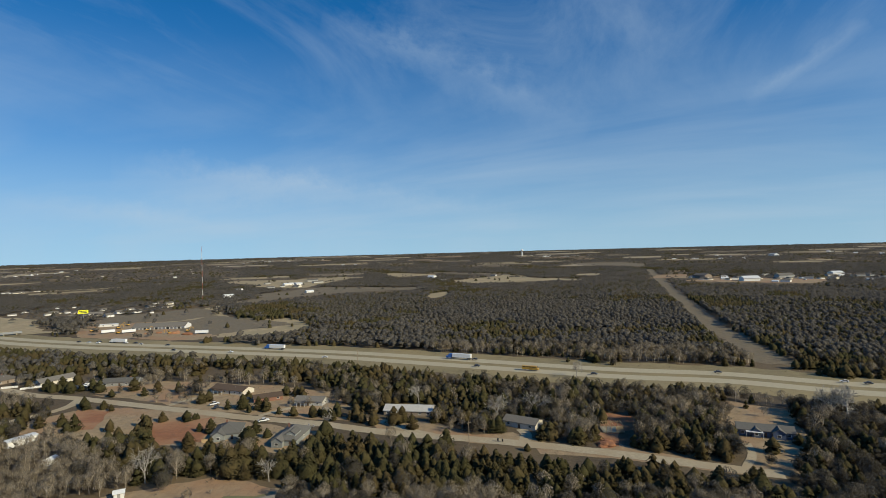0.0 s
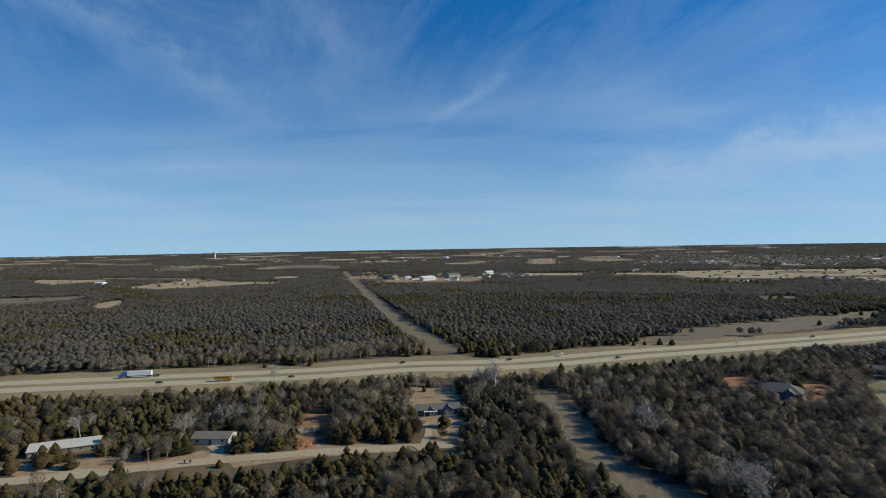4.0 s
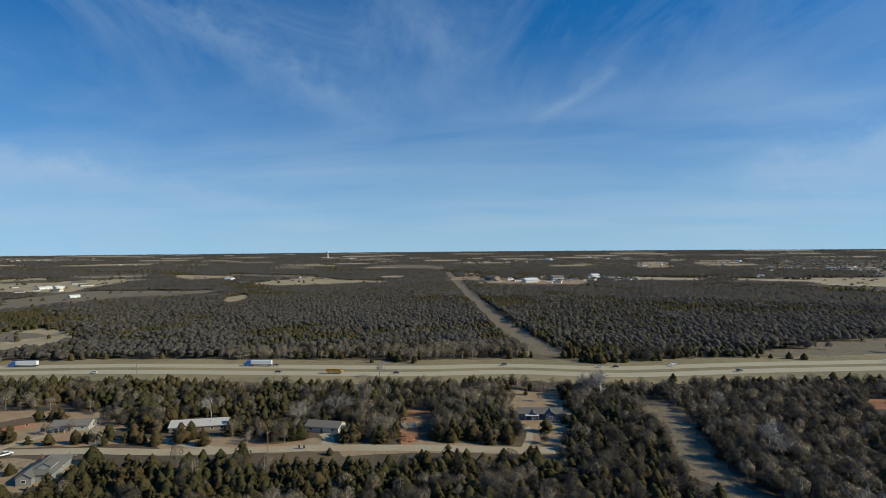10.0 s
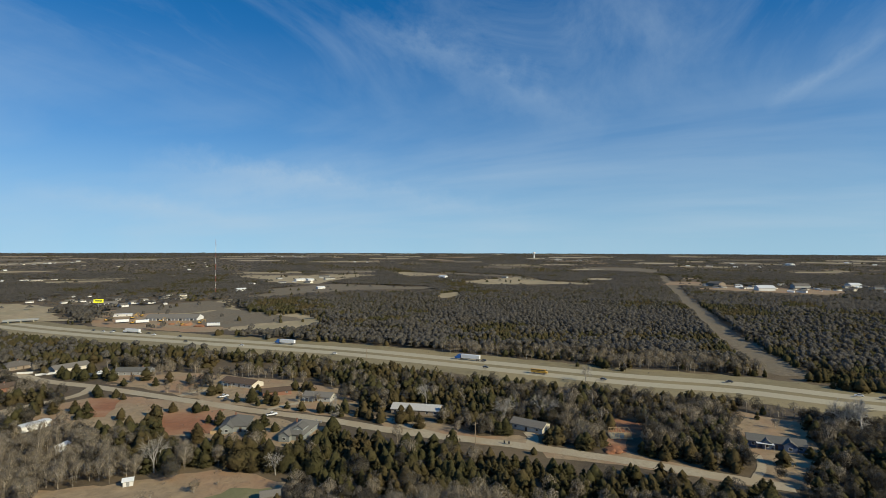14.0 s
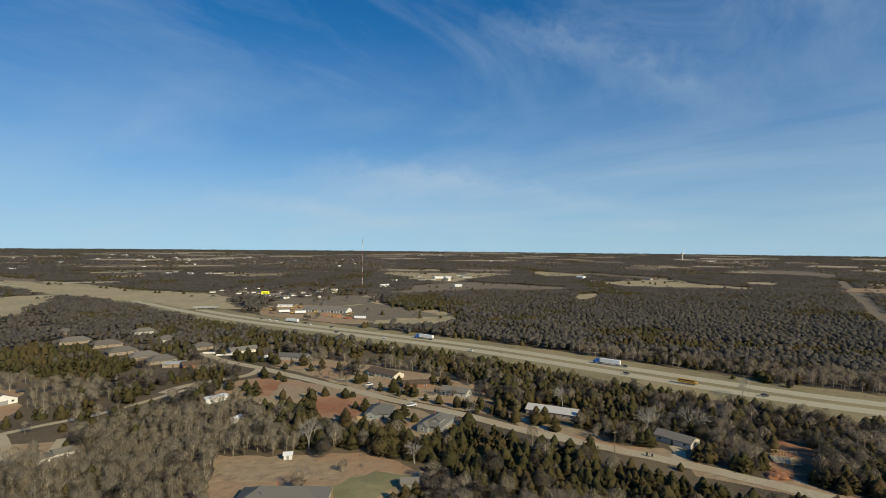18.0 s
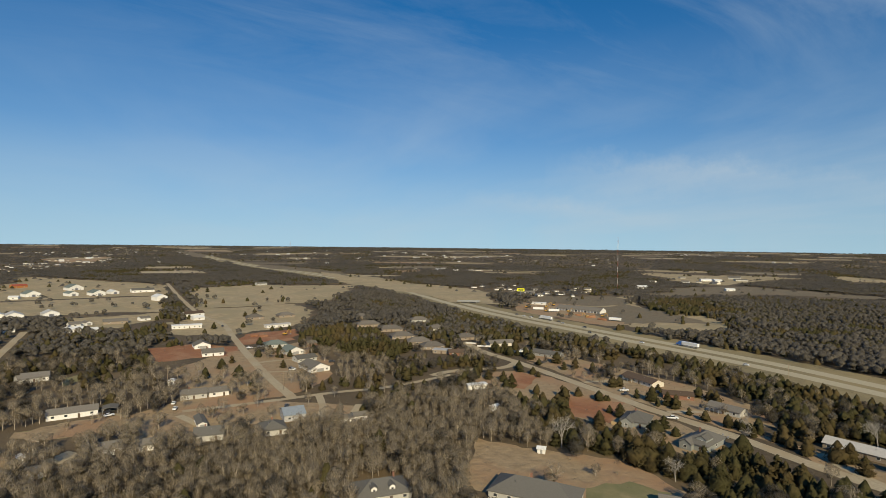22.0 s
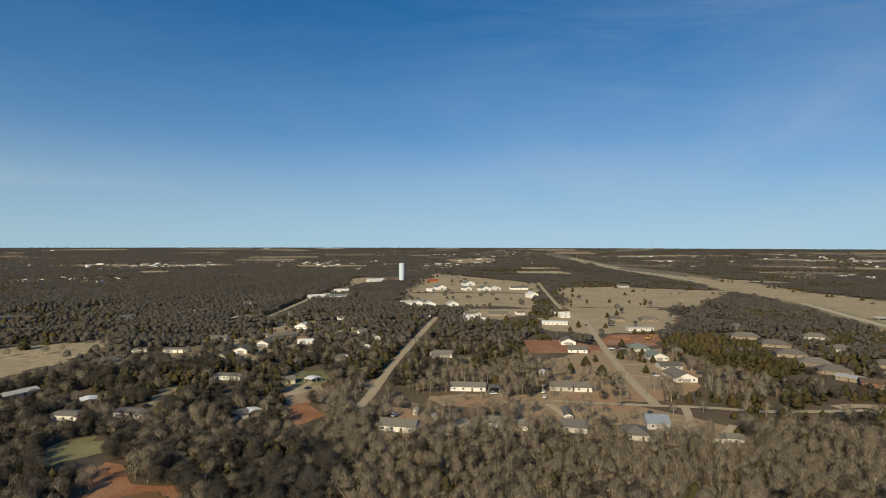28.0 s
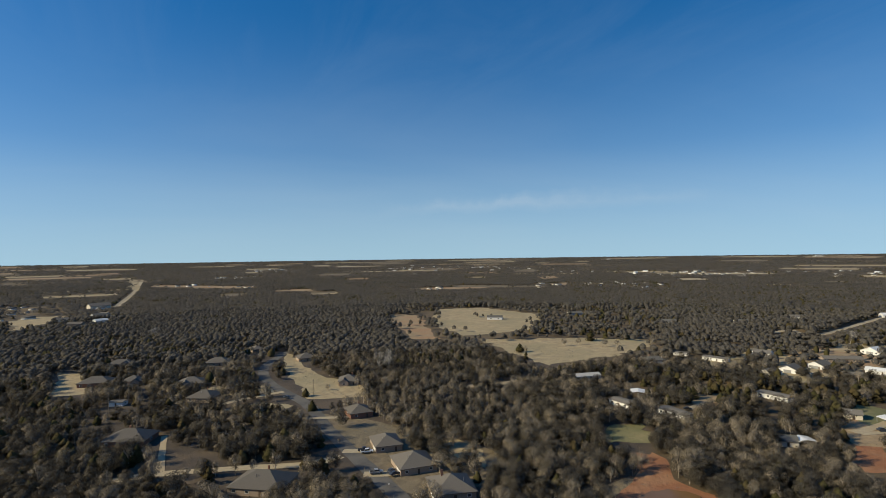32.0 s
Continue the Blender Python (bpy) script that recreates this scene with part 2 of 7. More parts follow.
for name, a, b in (("white", (0.74, 0.73, 0.70), (0.64, 0.62, 0.58)), ("cream", (0.62, 0.57, 0.47), (0.54, 0.49, 0.40)), ("tan", (0.29, 0.232, 0.178), (0.235, 0.188, 0.142)),
                   ("grey_wall", (0.30, 0.30, 0.29), (0.25, 0.25, 0.24)), ("pale_grey", (0.46, 0.45, 0.42), (0.39, 0.38, 0.35)), ("slate_wall", (0.25, 0.265, 0.255), (0.21, 0.22, 0.215)),
                   ("blue_wall", (0.10, 0.13, 0.20), (0.08, 0.105, 0.16)), ("orange_wall", (0.42, 0.17, 0.05), (0.36, 0.15, 0.05)), ("metal", (0.40, 0.40, 0.40), (0.33, 0.33, 0.33))):
    surface(name, a, b, 1.3, rough=0.75, obj=0.12)
surface("brick", (0.26, 0.13, 0.085), (0.20, 0.105, 0.075), 6.0, obj=0.2)
surface("brick_pale", (0.37, 0.29, 0.22), (0.29, 0.22, 0.165), 6.0, obj=0.15)
for name, a, b in (("slate", (0.145, 0.137, 0.122), (0.112, 0.107, 0.096)), ("grey_roof", (0.19, 0.172, 0.146), (0.145, 0.133, 0.115)), ("brown", (0.12, 0.085, 0.06), (0.09, 0.065, 0.05)),
                   ("taupe", (0.165, 0.147, 0.126), (0.125, 0.112, 0.097)), ("red_roof", (0.33, 0.085, 0.055), (0.27, 0.075, 0.05)), ("green_roof", (0.16, 0.19, 0.17), (0.13, 0.15, 0.14))):
    surface(name, a, b, 2.5, rough=0.92, obj=0.25, bump=0.2, spec=0.12)
for name, a, b in (("white_roof", (0.72, 0.72, 0.70), (0.62, 0.62, 0.60)), ("pale_roof", (0.50, 0.47, 0.42), (0.42, 0.40, 0.36)), ("blue_metal", (0.27, 0.31, 0.34), (0.22, 0.25, 0.28))):
    surface(name, a, b, 1.0, rough=0.45, obj=0.12, spec=0.5)
surface("trim", (0.70, 0.69, 0.66), (0.62, 0.61, 0.58), 2.0, rough=0.6)
surface("glass", (0.03, 0.035, 0.04), (0.04, 0.045, 0.05), 1.0, rough=0.08, spec=0.6)
surface("lumber", (0.50, 0.36, 0.20), (0.42, 0.29, 0.16), 2.0, rough=0.8, obj=0.2)
surface("fence_wood", (0.30, 0.23, 0.16), (0.22, 0.17, 0.12), 2.0, rough=0.85, obj=0.25)
surface("rubber", (0.03, 0.03, 0.03), (0.02, 0.02, 0.02), 4.0, rough=0.8)
surface("steel", (0.35, 0.35, 0.36), (0.28, 0.28, 0.29), 2.0, rough=0.4, metal=0.8)
surface("sign_yellow", (0.80, 0.78, 0.02), (0.76, 0.74, 0.02), 1.0, rough=0.5)
surface("sign_ink", (0.05, 0.08, 0.03), (0.04, 0.06, 0.03), 1.0, rough=0.5)
surface("tower_paint", (0.56, 0.66, 0.74), (0.50, 0.60, 0.69), 0.3, rough=0.45, spec=0.4)
surface("mast_red", (0.38, 0.10, 0.07), (0.32, 0.09, 0.06), 1.0, rough=0.6)
for name, a in (("blue", (0.03, 0.13, 0.42)), ("yellow", (0.52, 0.30, 0.05)), ("black", (0.02, 0.02, 0.022)), ("dark", (0.045, 0.05, 0.06)), ("grey", (0.28, 0.28, 0.28)), ("car_white", (0.75, 0.75, 0.74))):
    surface("paint_" + name, a, tuple(v * 0.92 for v in a), 1.0, rough=0.3, spec=0.5)
MATS["paint_white"] = MATS["paint_car_white"]


# ---- geometry helpers ----
def land(x, y):
    """Height of the ground: level round the drone, rising gently towards the horizon."""
    r = np.hypot(x, y)
    return 55.0 * (np.clip(r - 1000.0, 0, None) / 3950.0) ** 1.15


def part(name, bm, material, parent=None, label=""):
    me = bpy.data.meshes.new(name)
    bm.to_mesh(me)
    bm.free()
    me.materials.append(MATS[material])
    ob = new(name, me)
    ob.parent = parent
    return tagged(ob, label)


def loose(tris):
    """Loose triangles, n x 3 x 3, as (vertices, faces)."""
    v = np.asarray(tris, np.float32).reshape(-1, 3)
    return v, np.arange(len(v), dtype=np.int32).reshape(-1, 3)


def joined(*shapes):
    v, f, n = [], [], 0
    for a, b in shapes:
        v.append(a)
        f.append(b + n)
        n += len(a)
    return np.concatenate(v), np.concatenate(f)


def soup(name, shape, material, parent=None):
    """One smooth mesh out of (vertices, triangles)."""
    v, f = shape
    me = bpy.data.meshes.new(name)
    me.vertices.add(len(v))
    me.vertices.foreach_set("co", np.asarray(v, np.float32).ravel())
    me.loops.add(len(f) * 3)
    me.loops.foreach_set("vertex_index", np.asarray(f, np.int32).ravel())
    me.polygons.add(len(f))
    me.polygons.foreach_set("loop_start", np.arange(0, len(f) * 3, 3, dtype=np.int32))
    me.polygons.foreach_set("use_smooth", np.ones(len(f), bool))
    me.update(calc_edges=True)
    me.materials.append(MATS[material])
    ob = new(name, me)
    ob.parent = parent
    return ob


def box(bm, x0, x1, y0, y1, z0, z1):
    v = [bm.verts.new((x, y, z)) for z in (z0, z1) for x, y in ((x0, y0), (x1, y0), (x1, y1), (x0, y1))]
    for f in ((3, 2, 1, 0), (4, 5, 6, 7), (0, 1, 5, 4), (1, 2, 6, 5), (2, 3, 7, 6), (3, 0, 4, 7)):
        bm.faces.new([v[i] for i in f])
    return v


def inside(px, py, poly):
    hit = np.zeros(len(px), bool)
    x0, y0 = poly[-1]
    for x1, y1 in poly:
        if y0 != y1:
            cross = ((y0 > py) != (y1 > py)) & (px < (x1 - x0) * (py - y0) / (y1 - y0) + x0)
            hit ^= cross
        x0, y0 = x1, y1
    return hit


def near_line(px, py, pts, half):
    hit = np.zeros(len(px), bool)
    for (x0, y0), (x1, y1) in zip(pts, pts[1:]):
        dx, dy = x1 - x0, y1 - y0
        t = np.clip(((px - x0) * dx + (py - y0) * dy) / (dx * dx + dy * dy + 1e-9), 0, 1)
        hit |= np.hypot(px - x0 - t * dx, py - y0 - t * dy) < half
    return hit


# ---- ground ----
rings = [0.0] + [60.0 * 1.075 ** k for k in range(61)]
rings = [r for r in rings if r < 4900] + [4960.0]
bm = bmesh.new()
SPOKES = 180
prev = None
for r in rings:
    if r == 0:
        row = [bm.verts.new((0, 0, 0))]
    else:
        row = [bm.verts.new((r * math.cos(a), r * math.sin(a), float(land(r, 0.0)))) for a in (2 * math.pi * k / SPOKES for k in range(SPOKES))]
    if prev:
        for k in range(SPOKES):
            k2 = (k + 1) % SPOKES
            if len(prev) == 1:
                bm.faces.new((prev[0], row[k], row[k2]))
            else:
                bm.faces.new((prev[k], row[k], row[k2], prev[k2]))
    prev = row
ground = part("ground", bm, "earth")
tagged(ground, "brown winter ground of leaf litter and dry grass", "ground", kind="structure")

CLEAR = []      # polygons with no woods
LINES = []      # (points, half width) with no woods
SPOTS = []      # (x, y, radius) with no woods
THIN = []       # (polygon, share of trees kept)
LEVEL = [0.012]   # height of the newest field and of the newest road above the ground
ROAD_LEVEL = [0.13]


def ragged(points, rng, step, wobble):
    """A closed outline cut into short steps and worn uneven."""
    out = []
    for (x0, y0), (x1, y1) in zip(points, points[1:] + points[:1]):
        n = max(1, int(math.hypot(x1 - x0, y1 - y0) / step))
        for k in range(n):
            f = k / n
            x, y = x0 + (x1 - x0) * f, y0 + (y1 - y0) * f
            out.append((x + rng.uniform(-wobble, wobble), y + rng.uniform(-wobble, wobble)))
    return out


FIELD_LABEL = {"rough_grass": "rough pasture of brown winter grass", "dry": "field of dry tan winter grass", "lawn": "mown yard lawn, half green", "soil": "bare tan and reddish soil yard",
               "shaded_litter": "dead leaves on the woods floor, darkened as if in shade", "clay": "patch of raw red clay soil", "gravel": "pale gravel-coloured patch of open ground"}


def field(material, points, trees=None):
    """A patch of open ground; trees: the share of the woods that still stands on it."""
    r = math.hypot(*points[0])
    if material == "shaded_litter":
        pass
    elif trees is not None:
        THIN.append((points, trees))
    elif r < 480 and material in ("soil", "dry", "rough_grass"):
        THIN.append((points, 0.26))
    elif r < 700 and material == "soil":
        THIN.append((points, 0.34))
    else:
        CLEAR.append(points)
    rng = random.Random(len(CLEAR) * 100 + len(THIN))
    step = 3 + r / 110
    short = min(math.dist(p, q) for p in points for q in points if p != q)
    outline = ragged(ragged(points, rng, step * 5, min(step * 1.1, short * 0.2)), rng, step, min(step * 0.5, short * 0.1))
    bm = bmesh.new()
    f = bm.faces.new([bm.verts.new((x, y, 0)) for x, y in outline])
    bmesh.ops.triangulate(bm, faces=[f])
    if r > 800:
        bmesh.ops.subdivide_edges(bm, edges=[e for e in bm.edges if e.calc_length() > 60], cuts=3)
        bmesh.ops.triangulate(bm, faces=bm.faces[:])
    bmesh.ops.recalc_face_normals(bm, faces=bm.faces[:])
    LEVEL[0] += 0.001
    for v in bm.verts:
        v.co.z = float(land(v.co.x, v.co.y)) + LEVEL[0] * (1 if r < 1000 else 0.2) + (0.1 + r / 5500 if r > 1000 else 0)
    if sum(f.normal.z for f in bm.faces) < 0:
        bmesh.ops.reverse_faces(bm, faces=bm.faces[:])
    ob = part("field", bm, material)
    return tagged(ob, FIELD_LABEL[material], "forest floor" if material == "shaded_litter" else "field", kind="structure")


def smooth_line(points, step=6.0):
    """A rounded line through the points."""
    p = [Vector(q) for q in points]
    p = [p[0] * 2 - p[1]] + p + [p[-1] * 2 - p[-2]]
    out = []
    for i in range(1, len(p) - 2):
        a, b, c, d = p[i - 1:i + 3]
        n = max(2, int((c - b).length / max(step, b.length / 60)))
        for k in range(n):
            t = k / n
            out.append(0.5 * (2 * b + (c - a) * t + (2 * a - 5 * b + 4 * c - d) * t * t + (3 * b - a - 3 * c + d) * t ** 3))
    out.append(p[-2])
    return out


def strip(name, line, left, right, material, z, rng=None, wobble=0.0, dash=0):
    bm = bmesh.new()
    rows = []
    for i, q in enumerate(line):
        d = (line[min(i + 1, len(line) - 1)] - line[max(i - 1, 0)]).normalized()
        side = Vector((-d.y, d.x))
        row = []
        for o in (left, right):
            e = o + (rng.uniform(-wobble, wobble) if rng else 0)
            x, y = q + side * e
            row.append(bm.verts.new((x, y, float(land(x, y)) + z + max(0.0, math.hypot(x, y) - 950) / 3500)))
        rows.append(row)
    for i, (a, b) in enumerate(zip(rows, rows[1:])):
        if dash and i % dash:
            continue
        f = bm.faces.new((a[0], b[0], b[1], a[1]))
        if f.normal.z < 0:
            f.normal_flip()
    bm.normal_update()
    for f in bm.faces:
        if f.normal.z < 0:
            f.normal_flip()
    return part(name, bm, material)


def road(name, width, points):
    line = smooth_line(points)
    rng = random.Random(len(LINES) + 7)
    ROAD_LEVEL[0] += 0.0015
    z = ROAD_LEVEL[0]
    if width == "hw":
        LINES.append(([tuple(q) for q in line], 35))
        tagged(strip("verge", line, 36, -38, "verge", z, rng, 3), "wide mown verge of dry grass along the highway", "verge", kind="structure")
        for k, o in enumerate((10.5, -10.5)):
            tagged(strip("road", line, o + 6.2, o - 6.2, "concrete", z + 0.03), "pale concrete carriageway of a divided highway", "road", kind="structure")
        return
    if name == "powerline":
        LINES.append(([tuple(q) for q in line], width / 2))
        tagged(strip("cleared_strip", line, width / 2, -width / 2, "rough_grass", z - 0.02, rng, 5), "cleared strip of dry grass through the woods", "clearing", kind="structure")
        return
    LINES.append(([tuple(q) for q in line], width / 2 + 3))
    mat = "asphalt" if name.startswith("drive_g") else "gravel"
    tagged(strip("road", line, width / 2, -width / 2, mat, z, rng, 0.3), "narrow country street of worn pale paving" if mat == "gravel" else "dark asphalt residential street", "road", kind="structure")


def far_field(az, r, wide, deep, material):
    """A pasture far out, longer across the view than along it."""
    a = radians(az)
    f, s = Vector((-math.sin(a), math.cos(a))), Vector((math.cos(a), math.sin(a)))
    rng = random.Random(int(az * 31 + r))
    corners = [(-0.5, -0.4), (0.0, -0.5), (0.5, -0.42), (0.48, 0.4), (0.05, 0.5), (-0.5, 0.45)]
    field(material, [tuple(f * (r + deep * (v + rng.uniform(-0.15, 0.15))) + s * wide * (u + rng.uniform(-0.12, 0.12))) for u, v in corners])


# ---- plan ----
road('highway', 'hw', [(-2718, 1169), (-1748, 930), (-1222, 844), (-924, 775), (-794, 745), (-507, 606), (-377, 553), (-282, 524), (-172, 491), (-86, 462), (2, 423), (111.7, 373.7), (182.2, 351.1), (250, 314), (347, 288), (460, 253), (601, 213), (749, 171)])
road('powerline', 25, [(647, 1706), (450, 1087), (319, 680), (264, 497), (239, 384)])
road('powerline', 18, [(216.9, 244.3), (204.6, 221.1), (172.8, 166.0), (162.8, 135.8), (162.0, 110.3)])
road('street_a', 7.5, [(125.8, 202.8), (108.9, 209.9), (68.4, 228.9), (20.9, 246.5), (-26.7, 260.8), (-68.3, 278.7), (-108.7, 291.6), (-139.7, 304.2), (-180.7, 319.9), (-231, 340), (-272, 353), (-312, 374)])
road('street_b', 6.5, [(-231, 340), (-227.4, 317.4), (-246.3, 284.0), (-247.0, 264.1)])
road('street_c', 6, [(-267.4, 169.9), (-343.8, 192.8), (-469, 237), (-566, 272), (-642, 284), (-796, 328), (-1164, 442)])
road('street_d', 4.5, [(-286.6, 116.8), (-277.5, 140.8), (-267.7, 169.3), (-259.0, 195.9), (-246.4, 225.1), (-239.3, 277.2)])
road('street_e', 6, [(-293.6, 10.1), (-316.5, 17.1), (-405, 41), (-530, 79), (-643, 114)])
road('street_f', 7, [(-671, -129), (-705, -117), (-678, -89), (-936, -40), (-1237, 47)])
road('drive_g', 7.5, [(-133.2, -140.4), (-146.0, -177.4), (-165.0, -230.9), (-184.1, -276.6), (-192.5, -317.5), (-204, -360), (-226, -401), (-260, -435), (-275, -451)])
road('drive_h', 5.5, [(-146.5, -195.1), (-130.8, -199.1), (-105.7, -220.8), (-82.8, -238.3), (-67.6, -244.8)])
road('drive_i', 5, [(-192.5, -317.5), (-160.7, -320.7), (-143.0, -318.6)])
road('far_road', 11, [(-337, -1130), (-399, -1281), (-486, -1495), (-594, -1786), (-706, -2096)])
road('drive', 4, [(-164.9, 319.1), (-157.5, 332.8), (-144.5, 340.7)])
road('drive', 4, [(-103.0, 294.2), (-95.4, 302.8), (-88.0, 308.6)])
road('drive', 5, [(-7.7, 256.5), (-21.9, 267.1), (-34.5, 280.2)])
road('drive', 5, [(33.2, 240.5), (36.6, 253.8), (35.0, 261.8)])
road('drive', 4, [(-335.1, 189.3), (-322.2, 208.4)])
road('drive', 4, [(-366, 200), (-356, 230)])
road('drive', 4, [(-423, 216), (-413, 243)])
road('drive', 4, [(-506, 250), (-496, 292)])
road('drive', 4, [(-281.1, 112.9), (-259.7, 113.7)])
road('drive', 4, [(-262.0, 183.6), (-242.3, 172.4), (-228.0, 161.6)])
road('drive', 4, [(-231.4, 188.7), (-214.4, 168.7)])
road('drive', 3.5, [(113.8, 208.1), (125.6, 223.8), (129.7, 235.7)])
road('drive', 5, [(-150.8, -199.5), (-159.2, -189.4)])
road('drive', 5, [(-140.0, -171.9), (-149.0, -161.8)])
road('drive', 4, [(-167.5, -255.6), (-185.1, -238.6)])
road('drive', 3, [(-105.8, -285.2), (-85.3, -235.1)])
road('drive', 4, [(-324.6, -26.6), (-335.4, -18.2), (-342.9, -14.6)])
road('drive', 4, [(-316.4, -103.2), (-342.7, -98.2)])
road('drive', 5, [(-277.3, -234.0), (-288.2, -229.9), (-297.7, -219.9), (-316.2, -216.6), (-332.9, -213.8)])
road('drive', 5, [(-261.8, -234.6), (-279.3, -230.7), (-292.6, -224.6), (-310.6, -217)])
road('drive', 5, [(-613, -36), (-598, -55), (-575, -74), (-568, -89)])
road('drive', 5, [(-358.6, -16.9), (-338.3, -23.7), (-325.8, -30.1)])
# darkened floor under woods that turn their unlit side to the drone
field('shaded_litter', [(181.0, 259.7), (294.4, 244.1), (405, 180), (480, 112), (223.8, 52.9), (99.1, 156.9)])
field('shaded_litter', [(223.8, 214.4), (289.5, 180.6), (335.1, 124.5), (278.8, 99.0), (226.7, 66.4), (223.8, 52.9), (159.6, 106.5), (176.0, 135.2)])
field('shaded_litter', [(-384, -325), (-376, -294), (-404, -255), (-369, -182), (-272.7, -122.9), (-227.8, -101.5), (-202.7, -100.0), (-202.4, -127.9), (-199.2, -168.6)])
field('shaded_litter', [(-123.6, -326.7), (-151.8, -316.4), (-162.6, -274.1), (-156.5, -228.3), (-139.9, -212.8), (-111.9, -233.6), (-97.5, -258.0)])
field('shaded_litter', [(-199, -950), (-422, -613), (-404, -390), (-373, -233), (-304.7, -150.5), (-280.8, -106.4), (-238.6, -93.2), (-204.5, -86.9), (-176.9, -98.1), (-162.7, -102.6), (-51.6, -247.9)])
field('dry', [(-640, -610), (-724, -565), (-688, -425), (-546, -357), (-461, -376), (-479, -448)])
field('dry', [(-434, -347), (-517, -281), (-537, -197), (-478, -196), (-369, -231), (-393, -269)])
field('soil', [(-570, -640), (-557, -547), (-418, -384), (-398, -410), (-465, -510)])
field('dry', [(-461, -159), (-526, -103), (-444, -79), (-434, -128)], 0.4)
field('rough_grass', [(-183.3, -269.9), (-189.6, -220.8), (-189.8, -183.7), (-195.6, -150.2), (-178.0, -131.0), (-152.4, -122.5), (-137.0, -150.5), (-156.7, -202.3)])
field('dry', [(-802, 82), (-719, 276), (-1132, 434), (-1534, 269), (-1122, 141)])
field('dry', [(-1034, 439), (-1016, 568), (-888, 722), (-697, 514), (-704, 303)])
field('dry', [(-808, 793), (-656, 832), (-506, 648), (-545, 626)])
field('soil', [(-455, 656), (-492, 749), (-480, 815), (-291, 655), (-255, 588), (-272, 563), (-410, 598)])
field('dry', [(-324, 739), (-201, 731), (-149, 646), (-195, 600), (-252, 580)])
field('dry', [(-432, 797), (-405, 955), (-316, 763), (-381, 730)])
field('rough_grass', [(-419, 1148), (-301, 1336), (-35, 1240), (-60, 1190), (-240, 1150), (-353, 1060)])
field('dry', [(-690, 1645), (-276, 1680), (-358, 1301), (-454, 1394)])
field('dry', [(-230, 1945), (10, 1733), (-136, 1650)])
field('dry', [(9, 1448), (194, 1664), (293, 1347), (71, 1342)])
field('dry', [(1330, 981), (1739, 613), (1515, 503), (1251, 685), (1153, 825)])
field('rough_grass', [(380, 324), (515, 341), (830, 293), (769, 271), (478, 274)])
field('soil', [(38.4, 239.7), (64.7, 233.8), (73.7, 240.0), (110.3, 210.6), (112.5, 204.4), (66.6, 224.7), (38.7, 230.1)], 0.04)
field('soil', [(151.3, 302.1), (177.7, 279.1), (155.7, 232.9), (131.6, 203.7), (112.5, 204.4), (132.8, 240.9), (132.8, 259.0)], 0.04)
field('soil', [(-125.6, 149.8), (-150.5, 192.0), (-128.7, 198.7), (-94.5, 218.4), (-65.6, 202.1), (-63.1, 182.0), (-69.9, 171.9)], 0.04)
field('soil', [(-242.2, 279.3), (-218.5, 321.9), (-138.6, 301.7), (-100.2, 286.9), (-58.7, 259.8), (-81.0, 240.7), (-120.8, 249.5), (-165.8, 255.6)])
field('soil', [(-227, 349), (-161.0, 350.2), (-110.3, 315.5), (-67.2, 296.9), (-51.1, 277.7), (-85.8, 293.8), (-143.1, 311.7)])
field('soil', [(-382, 146), (-421, 213), (-420, 272), (-324, 245), (-285.0, 210.9), (-276.7, 170.9), (-282.9, 143.6), (-300.9, 129.8)])
field('soil', [(-298.2, 85.3), (-307.7, 134.3), (-267.1, 165.8), (-226.3, 188.0), (-214.2, 172.2), (-224.7, 153.9), (-257.4, 112.4)])
field('dry', [(-622, 231), (-608, 300), (-512, 331), (-493, 243), (-518, 199)])
field('dry', [(-1303, 899), (-1154, 928), (-817, 823), (-646, 837), (-461, 652), (-542, 632), (-736, 698), (-973, 749)])
field('dry', [(-311.7, 54.8), (-309.4, 91.3), (-280.0, 88.7), (-288.3, 56.1)])
field('dry', [(-107, -516), (-122, -485), (-103, -414), (-88, -424)])
field('dry', [(-158, -375), (-199, -358), (-193.6, -325.9), (-154.5, -344.0)])
field('dry', [(-144.3, -307.6), (-169.0, -303.2), (-179.7, -278.6), (-157.0, -281.8)])
field('dry', [(-270, -444), (-259, -393), (-240, -348), (-234.4, -295.8), (-219.7, -266.2), (-196.7, -286.6), (-219, -361)])
field('dry', [(-352.1, -35.8), (-345.6, -14.7), (-314.6, -3.9), (-307.2, -25.2)])
field('dry', [(-536, -135), (-594, -72), (-550, -34), (-515, -22), (-424, -64), (-431, -105)], 0.4)
field('dry', [(-586, -25), (-540, 21), (-508, 20), (-500, -21)], 0.4)
field('soil', [(-42.3, 284.5), (-8.3, 276.6), (11.0, 256.9), (30.0, 257.3), (46.1, 241.1), (40.2, 236.7), (-5.0, 251.7), (-32.3, 262.9)])
field('soil', [(-542, -106), (-631, -49), (-618, 4), (-520, 3), (-476, -51)], 0.4)
field('soil', [(-341.5, -111.3), (-363.1, -93.7), (-335.1, -83.5), (-308.7, -94.6)])
field('soil', [(-342.6, -39.8), (-363.0, -21.1), (-324.6, -10.2), (-292.2, -27.6)])
field('dry', [(-585, -18), (-583, 18), (-499, 19), (-514, -8)], 0.4)
field('dry', [(-640, -64), (-635, -28), (-568, -33), (-573, -61)], 0.4)
field('soil', [(-276.1, 89.9), (-281.2, 121.4), (-258.4, 131.2), (-235.4, 116.5), (-247.2, 84.3)])
